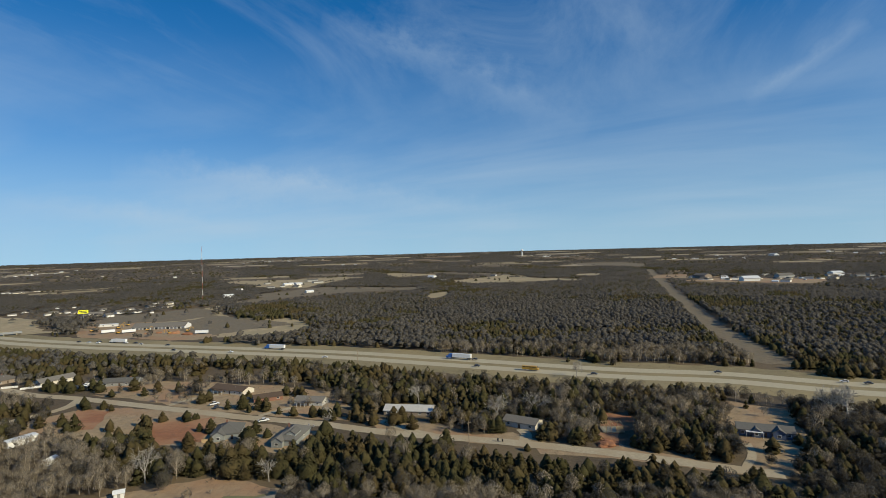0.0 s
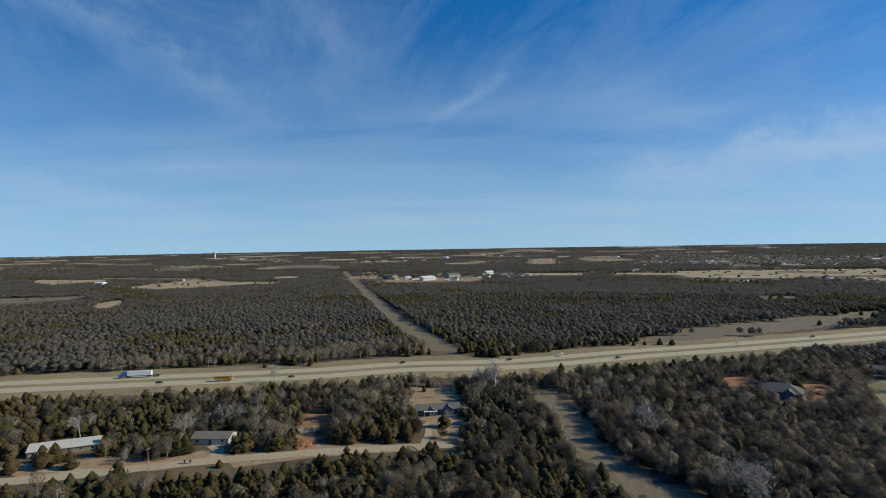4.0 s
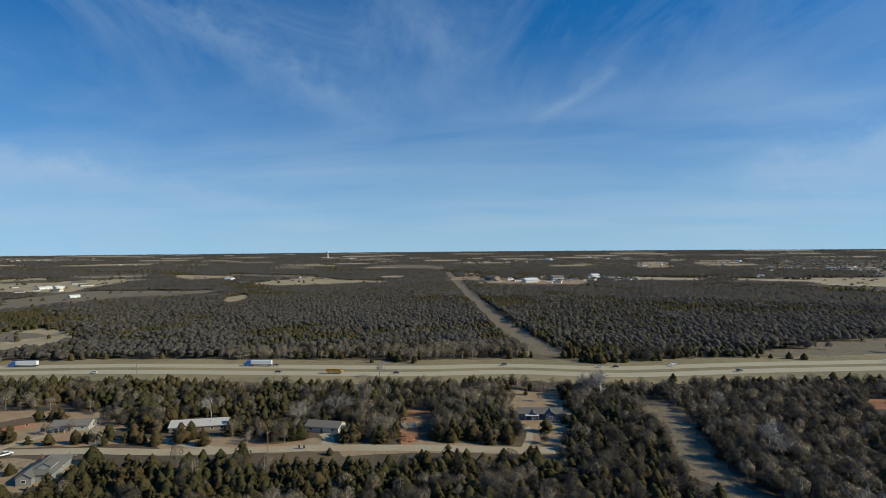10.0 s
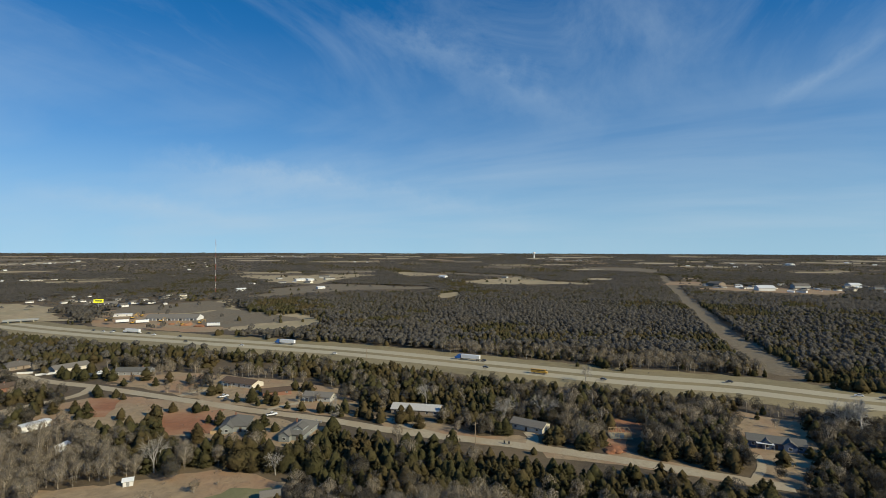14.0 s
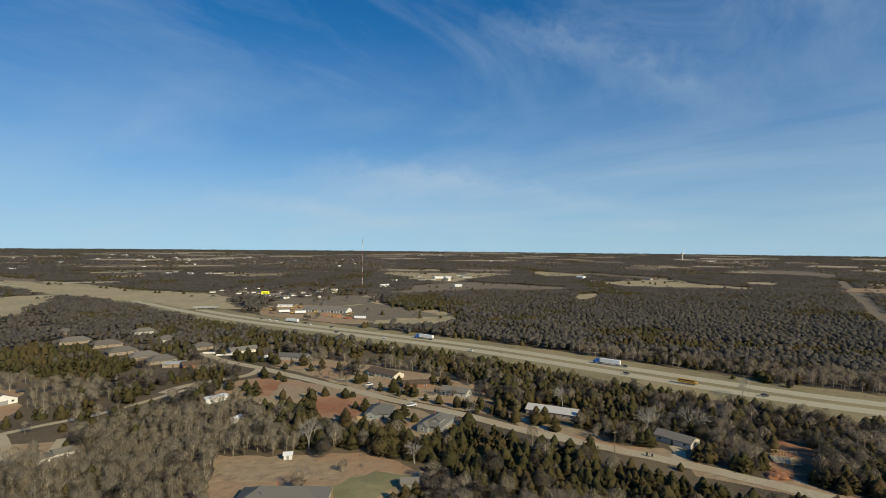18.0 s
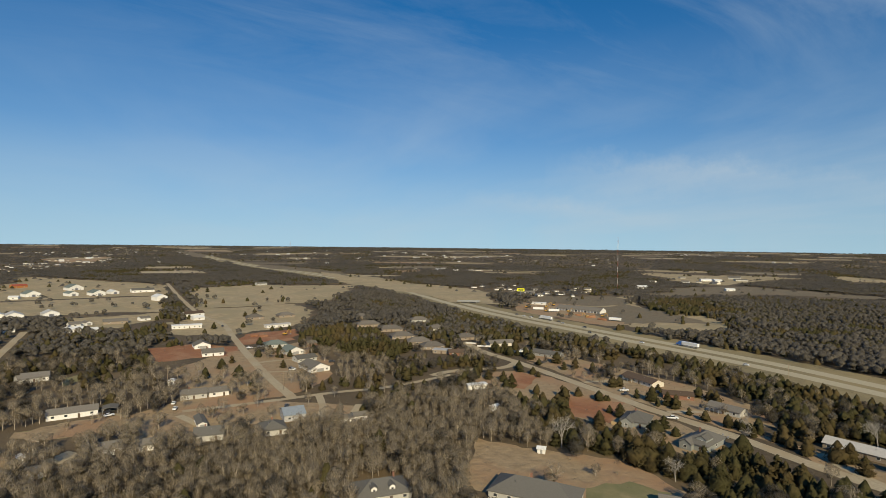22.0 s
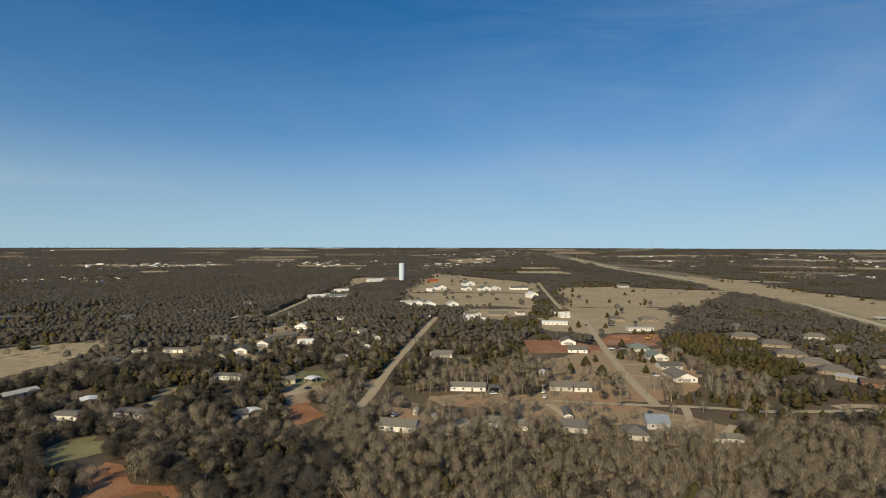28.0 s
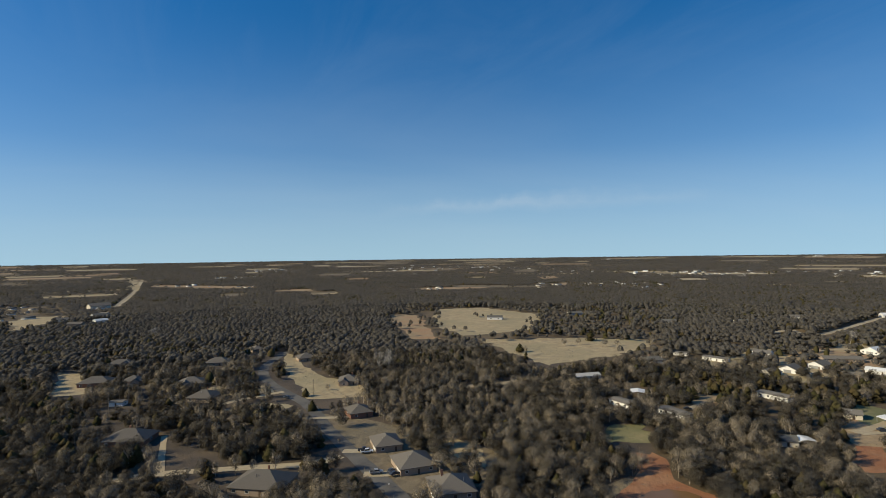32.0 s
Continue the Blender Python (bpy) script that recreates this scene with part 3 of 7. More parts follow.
field('soil', [(-279.8, 22.1), (-282.8, 36.9), (-267.8, 49.6), (-252.3, 44.4), (-262.7, 22.9)])
field('dry', [(-714, 300), (-691, 436), (-594, 422), (-508, 321), (-561, 243)])
field('dry', [(-729, 163), (-704, 262), (-639, 245), (-616, 182), (-656, 150)])
field('soil', [(-217.4, 281.7), (-204.4, 289.8), (-170.3, 267.9), (-164.1, 255.0), (-185.5, 255.0), (-203.7, 265.6)])
field('soil', [(-290.1, 24.0), (-290.0, 33.9), (-275.1, 44.4), (-265.7, 40.7), (-272.7, 24.6)])
field('soil', [(-307.8, 68.2), (-303.1, 87.1), (-286.0, 82.2), (-287.4, 65.0)])
field('soil', [(-256, 391), (-158, 372), (-70.1, 342.6), (-50.4, 307.3), (-71.8, 293.1), (-138.6, 326.7), (-230, 350)])
field('rough_grass', [(-176.1, -97.6), (-203.4, -89.9), (-205.3, -83.7), (-195.5, -83.1), (-172.6, -92.3)], 0.0)
field('clay', [(-201.8, -85.7), (-238.6, -93.2), (-236.3, -84.7), (-213.1, -75.4), (-211.4, -59.1), (-204.4, -50.5), (-173.6, -86.3)])
field('clay', [(-471, 166), (-467, 201), (-430, 219), (-397, 196), (-423, 150)])
field('clay', [(-487, 254), (-479, 306), (-420, 272), (-433, 232)])
field('clay', [(-216.5, 318.9), (-195.2, 314.5), (-179.2, 279.2), (-193.9, 274.9)])
field('clay', [(-157.3, 285.5), (-124.7, 291.7), (-115.0, 254.4), (-135.7, 252.8)])
field('lawn', [(398, 151), (443, 122), (392, 90), (337.4, 119.6)])
field('clay', [(334.3, 208.3), (354, 195), (326.6, 179.8), (318.9, 190.8)])
field('clay', [(354.5, 168.9), (374, 162), (328.9, 142.5), (318.8, 151.4)])
field('clay', [(82.0, 284.6), (95.2, 276.6), (90.7, 258.4), (80.6, 253.8), (74.0, 237.1), (64.7, 233.8), (73.4, 255.3)])
field('lawn', [(-384.2, -35.9), (-384.0, -11.7), (-358.2, -2.9), (-334.7, -22.1), (-351.8, -32.9)])
field('lawn', [(-257.2, -125.6), (-272.6, -109.3), (-252.4, -99.9), (-239.0, -115.4)])
field('clay', [(-289.8, -27.4), (-304.1, -17.9), (-284.0, -5.3), (-268.1, -21.6)])
field('clay', [(-306.1, -29.6), (-310.6, -19.4), (-285.6, -15.2), (-278.8, -25.1)])
field('lawn', [(-93.2, 180.9), (-81.1, 199.0), (-68.4, 196.8), (-71.5, 175.7), (-84.9, 167.2)])
field('clay', [(-349.2, 15.0), (-354.4, 21.5), (-350.9, 26.4), (-329.6, 22.4), (-331.7, 15.0)])
field('lawn', [(-310.8, 51.4), (-307.8, 68.2), (-292.0, 64.7), (-298.0, 50.5)])
field('gravel', [(-263.0, 51.4), (-265.6, 63.7), (-257.9, 65.5), (-253.4, 56.2)])

field('rough_grass', [(-56, 1921), (223, 1669), (215, 1596), (-54, 1836)])
field('dry', [(23, 1424), (105, 1455), (223, 1491), (351, 1380), (342, 1322), (198, 1406), (100, 1387)])
field('rough_grass', [(543, 2299), (753, 2255), (765, 2033), (706, 1876), (587, 2072), (521, 2205)])
field('soil', [(532, 1214), (644, 1275), (822, 1158), (745, 1049), (630, 1130)])
field('dry', [(-32, 1081), (3, 1117), (9, 1062), (-17, 985), (-30, 1000)])
field('rough_grass', [(121, 2381), (257, 2335), (242, 2199), (117, 2290)])
field('soil', [(1644, 1965), (1802, 1939), (1460, 1565), (1341, 1586)])
field('rough_grass', [(864, 474), (909, 439), (887, 415), (842, 452)])
field('rough_grass', [(1056, 322), (1097, 302), (1046, 288), (1017, 306)])
field('dry', [(-851, 842), (-670, 844), (-585, 789), (-525, 708), (-671, 713)])
field('rough_grass', [(-357, 734), (-343, 813), (-183, 669), (-226, 643), (-260, 593), (-299, 615)])
field('rough_grass', [(-493, 741), (-504, 819), (-425, 905), (-374, 874), (-348, 793), (-368, 747), (-443, 720)])
field('dry', [(-591, 1583), (-547, 1658), (-409, 1557), (-304, 1591), (-381, 1390), (-498, 1376)])
field('rough_grass', [(-409, 970), (-373, 1057), (-302, 1151), (-214, 1257), (-204, 1194), (-352, 998)])
field('gravel', [(-1951, 2165), (-1868, 2607), (-1770, 2470), (-1808, 2021)])
field('rough_grass', [(-1108, 1350), (-1074, 1423), (-1024, 1356), (-1066, 1310)])
field('rough_grass', [(-1275, 3858), (-1049, 3989), (-973, 3701), (-1183, 3580)])
field('rough_grass', [(-3187, -86), (-3338, 200), (-3163, 190), (-3038, -82)])
field('soil', [(-2372, 480), (-2608, 745), (-2221, 624), (-2128, 469)])
field('rough_grass', [(-3538, 1398), (-2797, 1234), (-2433, 1102), (-2453, 1039)])
field('dry', [(-1357, 16), (-1400, 94), (-1271, 95), (-1190, 22)])
field('rough_grass', [(-1832, 979), (-1534, 990), (-1249, 963), (-1134, 882), (-1402, 905), (-1612, 904)])
field('dry', [(-741, -1104), (-791, -1063), (-766, -1029), (-717, -1068)])
field('soil', [(-959, -1007), (-1017, -985), (-1128, -869), (-1098, -846), (-966, -936)])
field('rough_grass', [(-2002, -1398), (-2129, -1369), (-1994, -1255), (-1915, -1311)])
field('soil', [(-1327, -799), (-1384, -775), (-1302, -733), (-1270, -761)])
field('dry', [(-707, -2218), (-705, -2097), (-504, -1540), (-556, -1757)])
field('dry', [(-442, -2863), (-637, -2853), (-611, -2718), (-423, -2745)])
field('rough_grass', [(-336, -2275), (-404, -2236), (-390, -2157), (-324, -2195)])
field('rough_grass', [(-581, -1254), (-656, -1236), (-621, -1171), (-566, -1194)])
field('rough_grass', [(-740, -1109), (-814, -1097), (-768, -1042), (-726, -1076)])
field('soil', [(-632, -1784), (-780, -1436), (-746, -1373), (-591, -1671)])
field('dry', [(-147, -998), (-177, -1057), (-237, -1029), (-224, -972), (-166, -888), (-124, -842)])
field('rough_grass', [(-2069, -1432), (-2157, -1382), (-2002, -1282), (-1925, -1333)])
field('soil', [(-1623, -1028), (-1688, -977), (-1562, -914), (-1511, -947)])
field('rough_grass', [(-1140, -1000), (-1244, -771), (-1207, -748), (-1086, -954)])
field('dry', [(-197.6, -186.5), (-196.9, -171.9), (-193.4, -148.6), (-179.5, -140.1), (-177.4, -167.5)], 0.1)
field('lawn', [(-248.7, -123.2), (-265.7, -116.8), (-264, -102.9), (-248.2, -98.1), (-241.3, -114.1)], 0)
field('clay', [(-224, -98.5), (-235, -99.4), (-233.8, -92.4), (-221.6, -85.2), (-209.7, -85.3)], 0.1)
field('soil', [(-351.3, 14.8), (-352.7, 27.1), (-326.5, 20.8), (-330.9, 12.5)], 0.1)
field('clay', [(-294.3, -27.2), (-305.7, -19.1), (-294.4, -11.6), (-276.2, -16.2), (-279.7, -24.8)], 0.1)
field('dry', [(-568, -13), (-583, 10), (-541, 14), (-527, -6)], 0.1)
field('lawn', [(-409.5, 85.4), (-417.6, 106.5), (-396.4, 103.2), (-389.1, 87.1)], 0.1)
field('soil', [(-313.1, 47), (-303.8, 95.6), (-280.2, 88.2), (-285.7, 51.2)], 0.2)

pasture = random.Random(23)
# made-up pastures; the gravel colour stands for pale dry grass
for k in range(290):
    az, r = pasture.uniform(-80, 176), 1400 + 3350 * pasture.random() ** 0.8
    far_field(az, r, pasture.uniform(50, 240) * (0.5 + r / 3300), pasture.uniform(22, 95) * (0.4 + r / 2300), pasture.choice(("dry", "dry", "rough_grass", "soil", "gravel")))


# ---- houses ----
def prism(bm, profile, v0, v1, across):
    """A profile of (u, z) drawn along v. across: u lies on x and v on y; otherwise the other way round."""
    rows = []
    for v in (v0, v1):
        rows.append([bm.verts.new((u, v, z) if across else (v, u, z)) for u, z in profile])
    n = len(profile)
    for k in range(n):
        bm.faces.new((rows[0][k], rows[0][(k + 1) % n], rows[1][(k + 1) % n], rows[1][k]))
    bm.faces.new(rows[0][::-1])
    bm.faces.new(rows[1])
    bmesh.ops.recalc_face_normals(bm, faces=bm.faces[:])


def gable(u0, u1, zw, rise):
    return [(u0, 0), (u1, 0), (u1, zw), ((u0 + u1) / 2, zw + rise), (u0, zw)]


def gable_roof(u0, u1, zw, rise, over=0.5, thick=0.22):
    m, s = (u0 + u1) / 2, rise / ((u1 - u0) / 2)
    a, b, zo = u0 - over, u1 + over, zw - over * s + 0.04
    return [(a, zo), (m, zw + rise + 0.04), (b, zo), (b, zo + thick), (m, zw + rise + 0.04 + thick), (a, zo + thick)]


def hip_roof(bm, x0, x1, y0, y1, zw, rise, over=0.55):
    x0, x1, y0, y1 = x0 - over, x1 + over, y0 - over, y1 + over
    box(bm, x0, x1, y0, y1, zw - 0.12, zw + 0.08)
    c = [bm.verts.new(p) for p in ((x0, y0, zw + 0.084), (x1, y0, zw + 0.084), (x1, y1, zw + 0.084), (x0, y1, zw + 0.084))]
    h = min(x1 - x0, y1 - y0) / 2 - 0.05
    if x1 - x0 >= y1 - y0:
        r = [bm.verts.new(((x0 + h), (y0 + y1) / 2, zw + rise)), bm.verts.new((x1 - h, (y0 + y1) / 2, zw + rise))]
        for f in ((c[0], c[1], r[1], r[0]), (c[2], c[3], r[0], r[1]), (c[1], c[2], r[1]), (c[3], c[0], r[0])):
            bm.faces.new(f)
    else:
        r = [bm.verts.new(((x0 + x1) / 2, y0 + h, zw + rise)), bm.verts.new(((x0 + x1) / 2, y1 - h, zw + rise))]
        for f in ((c[1], c[2], r[1], r[0]), (c[3], c[0], r[0], r[1]), (c[0], c[1], r[0]), (c[2], c[3], r[1])):
            bm.faces.new(f)


def simple(name, parent, material, *dims, label=""):
    bm = bmesh.new()
    box(bm, *dims)
    return part(name, bm, material, parent, label)


def window(parent, x, y, z, w, h, side=False):
    """A white frame set on the wall, with a dark pane in it; side: on an end wall."""
    bm = bmesh.new()
    e, f = w / 2, 0.12
    for a, b, c, d in ((-e, e, z, z + f), (-e, e, z + h - f, z + h), (-e, -e + f, z + f, z + h - f), (e - f, e, z + f, z + h - f)):
        if side:
            box(bm, x - 0.06, x + 0.06, y + a, y + b, c, d)
        else:
            box(bm, x + a, x + b, y - 0.06, y + 0.06, c, d)
    fr = part("window", bm, "trim", parent)
    bm = bmesh.new()
    if side:
        box(bm, x - 0.035, x + 0.035, y - e + f, y + e - f, z + f, z + h - f)
    else:
        box(bm, x - e + f, x + e - f, y - 0.035, y + 0.035, z + f, z + h - f)
    part("pane", bm, "glass", fr)


COLOUR = {"white": "white", "cream": "cream", "tan": "tan brick", "grey_wall": "grey", "pale_grey": "pale grey", "slate_wall": "slate-grey", "blue_wall": "dark blue", "orange_wall": "orange",
          "metal": "open steel", "brick": "red-brown brick", "brick_pale": "pale brown brick", "slate": "dark slate-grey", "grey_roof": "grey shingle", "brown": "brown shingle", "taupe": "brown-grey shingle",
          "red_roof": "red", "green_roof": "grey-green", "white_roof": "white metal", "pale_roof": "pale metal", "blue_metal": "blue-grey metal"}
FORM = {"g": "gable", "p": "front-gabled", "h": "hip", "x": "hip and gable", "m": "low", "f": "flat"}
HOUSES = []


def house(form, wall, roof, x, y, turn, length, depth, zw, opts):
    far = math.hypot(x, y) > 640
    rng = random.Random(len(HOUSES))
    h = new("carport" if "carport" in opts and form == "f" else "shed" if "shed" in opts else "barn" if far and zw >= 4 else "house")
    h.matrix_world = pose(x, y, float(land(x, y)), 0, 0, turn)
    HOUSES.append(h)
    t = radians(turn)
    for f, rad in ((0.5, 0.62), (-0.25, 0.5)):
        SPOTS.append((x - math.sin(t) * depth * f, y + math.cos(t) * depth * f, max(length, depth) * rad))
    if length > depth * 1.5:
        for s in (-0.35, 0.35):
            SPOTS.append((x + math.cos(t) * length * s - math.sin(t) * depth * 0.3, y + math.sin(t) * length * s + math.cos(t) * depth * 0.3, depth * 0.8))
    e = length / 2
    kind = h.name.split(".")[0]
    if kind == "carport":
        tagged(h, f"open carport with a {COLOUR[roof]} roof on steel posts", "carport")
        bm = bmesh.new()
        prism(bm, gable_roof(-e, e, zw, 0.7, 0.2), 0, depth, True)
        part("roof", bm, roof, h)
        for px in (-e + 0.2, 0, e - 0.2):
            for py in (0.2, depth - 0.2):
                simple("post", h, "metal", px - 0.08, px + 0.08, py - 0.08, py + 0.08, 0, zw)
        return
    tagged(h, f"{COLOUR[wall]} {kind} with a {COLOUR[roof]} {FORM[form]} roof", kind)
    rise = {"g": 0.19 * depth, "p": 0.22 * length, "h": 0.26 * min(length, depth), "x": 0.27 * min(length, depth), "m": 0.07 * depth, "f": 0}[form]
    wbm, rbm = bmesh.new(), bmesh.new()
    if form in "gm":
        prism(wbm, gable(0, depth, zw, rise), -e, e, False)
        prism(rbm, gable_roof(0, depth, zw, rise), -e - 0.4, e + 0.4, False)
    elif form == "p":
        prism(wbm, gable(-e, e, zw, rise), 0, depth, True)
        prism(rbm, gable_roof(-e, e, zw, rise), -0.4, depth + 0.4, True)
    elif form == "f":
        box(wbm, -e, e, 0, depth, 0, zw)
        box(rbm, -e - 0.3, e + 0.3, -0.3, depth + 0.3, zw, zw + 0.25)
    else:
        box(wbm, -e, e, 0, depth, 0, zw - 0.13)
        hip_roof(rbm, -e, e, 0, depth, zw, rise)
    part("wall", wbm, wall, h)
    part("roof", rbm, roof, h)
    wings = []
    if form == "x" or "frontgable" in opts:
        wings.append((rng.choice((-0.22, 0.22)) * length, min(6.5, length * 0.45), 2.6))
    if "twogables" in opts:
        wings += [(-0.17 * length, 3.4, 1.4), (0.22 * length, 5.0, 1.8)]
    for wx, ww, out in wings:
        bm = bmesh.new()
        prism(bm, gable(wx - ww / 2, wx + ww / 2, zw - 0.02, ww * 0.33), -out, depth * 0.5, True)
        wing = part("wing", bm, wall, h)
        bm = bmesh.new()
        prism(bm, gable_roof(wx - ww / 2, wx + ww / 2, zw - 0.02, ww * 0.33, 0.35), -out - 0.3, depth * 0.5, True)
        part("roof", bm, roof, wing)
        window(h, wx, -out, 0.9, 1.6, 1.3)
    if "dormer" in opts:
        for dx in ((-3.2, 3.2) if "dormers" in opts else (2.2,)):
            dw = 2.0 if "dormers" in opts else 4.5
            bm = bmesh.new()
            prism(bm, gable(dx - dw / 2, dx + dw / 2, zw + rise * 0.62, dw * 0.3), depth * 0.12, depth * 0.48, True)
            d = part("dormer", bm, "white" if "dormers" in opts else wall, h)
            bm = bmesh.new()
            prism(bm, gable_roof(dx - dw / 2, dx + dw / 2, zw + rise * 0.62, dw * 0.3, 0.25), depth * 0.12 - 0.25, depth * 0.48, True)
            part("roof", bm, roof, d)
            window(h, dx, depth * 0.12, zw + rise * 0.25, 1.0, 0.9)
    if "porch" in opts:
        px, pw = -e + length * 0.3, min(7.0, length * 0.3)
        bm = bmesh.new()
        v = box(bm, px - pw / 2, px + pw / 2, -2.6, -0.03, zw - 0.35, zw - 0.2)
        p = part("porch_roof", bm, "white_roof" if wall == "blue_wall" else roof, h)
        for ex in (px - pw / 2 + 0.15, px, px + pw / 2 - 0.15):
            simple("post", p, "trim", ex - 0.07, ex + 0.07, -2.5, -2.36, 0, zw - 0.35)
    if "fence" in opts:
        for k in range(26):
            fx = -e - 4.0 + k * 0.32
            simple("fence_board", h, "lumber", fx, fx + 0.28, -2.0 - 0.02 * (k % 2), -1.9, 0, 1.7)
    if "bays" in opts:
        n = 14
        for k in range(n):
            bx = -e + length * (k + 0.5) / n
            simple("bay_door", h, "steel" if k % 3 else "glass", bx - length / n * 0.36, bx + length / n * 0.36, -0.08, -0.01, 0.1, zw - 0.5)
        return
    # openings along the front, and one on each end
    taken = [(w[0], w[1] / 2 + 0.8) for w in wings]
    if "garage" in opts:
        gx = -e + 0.03
        bm = bmesh.new()
        box(bm, gx - 0.10, gx, depth * 0.1, depth * 0.1 + 4.8, 0.05, 2.2)
        g = part("garage_door", bm, "trim", h, "white panelled garage door")
    if form == "p":
        bm = bmesh.new()
        box(bm, -min(2.4, e * 0.5), min(2.4, e * 0.5), -0.08, -0.01, 0.05, min(zw * 0.85, 3.6))
        part("garage_door", bm, "steel" if zw >= 4 else "grey_wall", h)
    step = 4.2 if not far else 8.0
    n = max(1, int((length - 1) / step))
    if "shed" in opts:
        simple("door", h, "grey_wall", -0.5, 0.5, -0.06, -0.01, 0.05, 1.9)
        return
    for k in range(n):
        wx = -e + length * (k + 0.5) / n
        if any(abs(wx - c) < r for c, r in taken) or (form == "p" and abs(wx) < 3):
            continue
        if k == n // 2 and not far:
            simple("door", h, "brown", wx - 0.5, wx + 0.5, -0.07, -0.01, 0.05, 2.1)
        else:
            window(h, wx, 0, 0.95, 1.5 if not far else 2.0, 1.25)
    if not far and form in "gmhx":
        for sx in (-e, e):
            if not ("garage" in opts and sx < 0):
                window(h, sx, depth * 0.5, 0.95, 1.3, 1.2, side=True)
    if not far and form in "hgx" and depth > 9 and rng.random() < 0.6:
        cx = rng.uniform(-0.3, 0.3) * length
        bm = bmesh.new()
        box(bm, cx - 0.35, cx + 0.35, depth * 0.62, depth * 0.62 + 0.6, zw, zw + rise + 0.7)
        part("chimney", bm, "brick", h)
    if not far and form in "gh":
        vx = rng.uniform(-0.3, 0.3) * length
        bm = bmesh.new()
        bmesh.ops.create_cone(bm, cap_ends=True, segments=8, radius1=0.12, radius2=0.12, depth=rise * 0.6 + 0.5, matrix=Matrix.Translation((vx, depth * 0.3, zw + rise * 0.5)))
        part("vent_pipe", bm, "steel", h)


house('g', 'cream', 'brown', -140.1, 342.6, -24, 26.4, 10, 2.7, 'porch,carport')
house('g', 'grey_wall', 'slate', -225.9, 371.4, 6, 23.1, 10, 2.7, '')
house('h', 'slate_wall', 'slate', -106.7, 257.8, 10, 12.5, 15, 2.8, 'frontgable,fence')
house('x', 'slate_wall', 'slate', -75.5, 247.4, -7, 11.4, 19, 2.8, 'dormer')
house('g', 'pale_grey', 'grey_roof', -80.7, 311.5, -12, 17.6, 9, 2.7, 'porch')
house('g', 'brick', 'brown', -107.2, 323.0, 26, 16.6, 8, 2.5, '')
house('g', 'tan', 'pale_roof', -21.5, 287.4, -10, 26.3, 10, 2.7, 'porch')
house('g', 'cream', 'grey_roof', 34.5, 263.5, -33, 17.1, 9, 2.7, '')
house('g', 'blue_wall', 'slate', 142.3, 242.2, -23, 22.8, 9, 2.9, 'twogables,porch')
house('h', 'pale_grey', 'slate', -99.0, 154.8, 18, 30.0, 15, 2.8, '')
house('g', 'tan', 'grey_roof', -64.0, 185.9, 21, 6.4, 5, 2.4, 'shed')
house('g', 'white', 'white_roof', -121.2, 197.3, 27, 3.3, 3, 2.1, 'shed')
house('m', 'white', 'white_roof', -203.8, 258.1, 65, 13.0, 5, 2.9, '')
house('f', 'tan', 'pale_roof', -292.4, 322.3, 30, 14.3, 9, 2.8, '')
house('g', 'brick', 'brown', -277.2, 324.6, 50, 13.0, 10, 2.7, '')
house('h', 'tan', 'taupe', -331.9, 338.2, 60, 21.1, 13, 2.7, '')
house('h', 'tan', 'taupe', -308.6, 331.1, 60, 19.2, 13, 2.7, '')
house('h', 'tan', 'taupe', -363.4, 348.0, 60, 21.1, 13, 2.7, '')
house('h', 'tan', 'taupe', -402.1, 368.2, 60, 23.9, 13, 2.7, '')
house('h', 'tan', 'taupe', -441.5, 372.3, 61, 25.1, 13, 2.7, '')
house('h', 'pale_grey', 'taupe', -373.2, 405.6, 61, 17.3, 12, 2.7, '')
house('h', 'tan', 'taupe', -317.6, 386.4, 64, 18.9, 12, 2.7, '')
house('g', 'cream', 'grey_roof', -276.5, 384.4, 61, 23.4, 11, 2.7, '')
house('h', 'pale_grey', 'taupe', -428.5, 436.4, 61, 20.4, 12, 2.7, '')
house('h', 'tan', 'taupe', -572.7, 314.9, 77, 18.1, 13, 2.7, '')
house('h', 'tan', 'taupe', -564.9, 350.3, 78, 18.9, 13, 2.7, '')
house('h', 'tan', 'taupe', -495.5, 408.3, 76, 16.7, 12, 2.7, '')
house('p', 'white', 'grey_roof', -444.6, 197.1, 74, 12.5, 14, 2.8, '')
house('g', 'white', 'grey_roof', -409.9, 189.9, 69, 15.5, 12, 2.8, '')
house('g', 'white', 'brown', -649.1, 278.5, 92, 22.5, 12, 3.0, '')
house('g', 'white', 'white_roof', -611.0, 266.9, 87, 12.2, 10, 3.0, '')
house('m', 'white', 'white_roof', -559.8, 232.1, 70, 27.9, 9, 3.2, '')
house('m', 'white', 'pale_roof', -503.5, 302.6, 80, 25.5, 9, 2.9, '')
house('h', 'pale_grey', 'green_roof', -406.6, 241.9, 69, 17.9, 12, 2.7, '')
house('p', 'white', 'green_roof', -371.2, 238.4, 82, 14.1, 15, 2.8, '')
house('g', 'pale_grey', 'slate', -343.3, 230.3, 83, 15.5, 10, 2.6, '')
house('p', 'white', 'grey_roof', -309.4, 218.1, 81, 14.1, 20, 2.8, '')
house('g', 'brick', 'grey_roof', -391.6, 267.9, 80, 7.8, 8, 2.6, '')
house('g', 'white', 'grey_roof', -412.3, 78.3, 74, 14.6, 11, 2.7, '')
house('g', 'white', 'grey_roof', -314.4, 75.1, 75, 21.4, 9, 2.8, '')
house('f', 'metal', 'slate', -308.3, 89.7, 70, 6.9, 8, 2.6, 'carport')
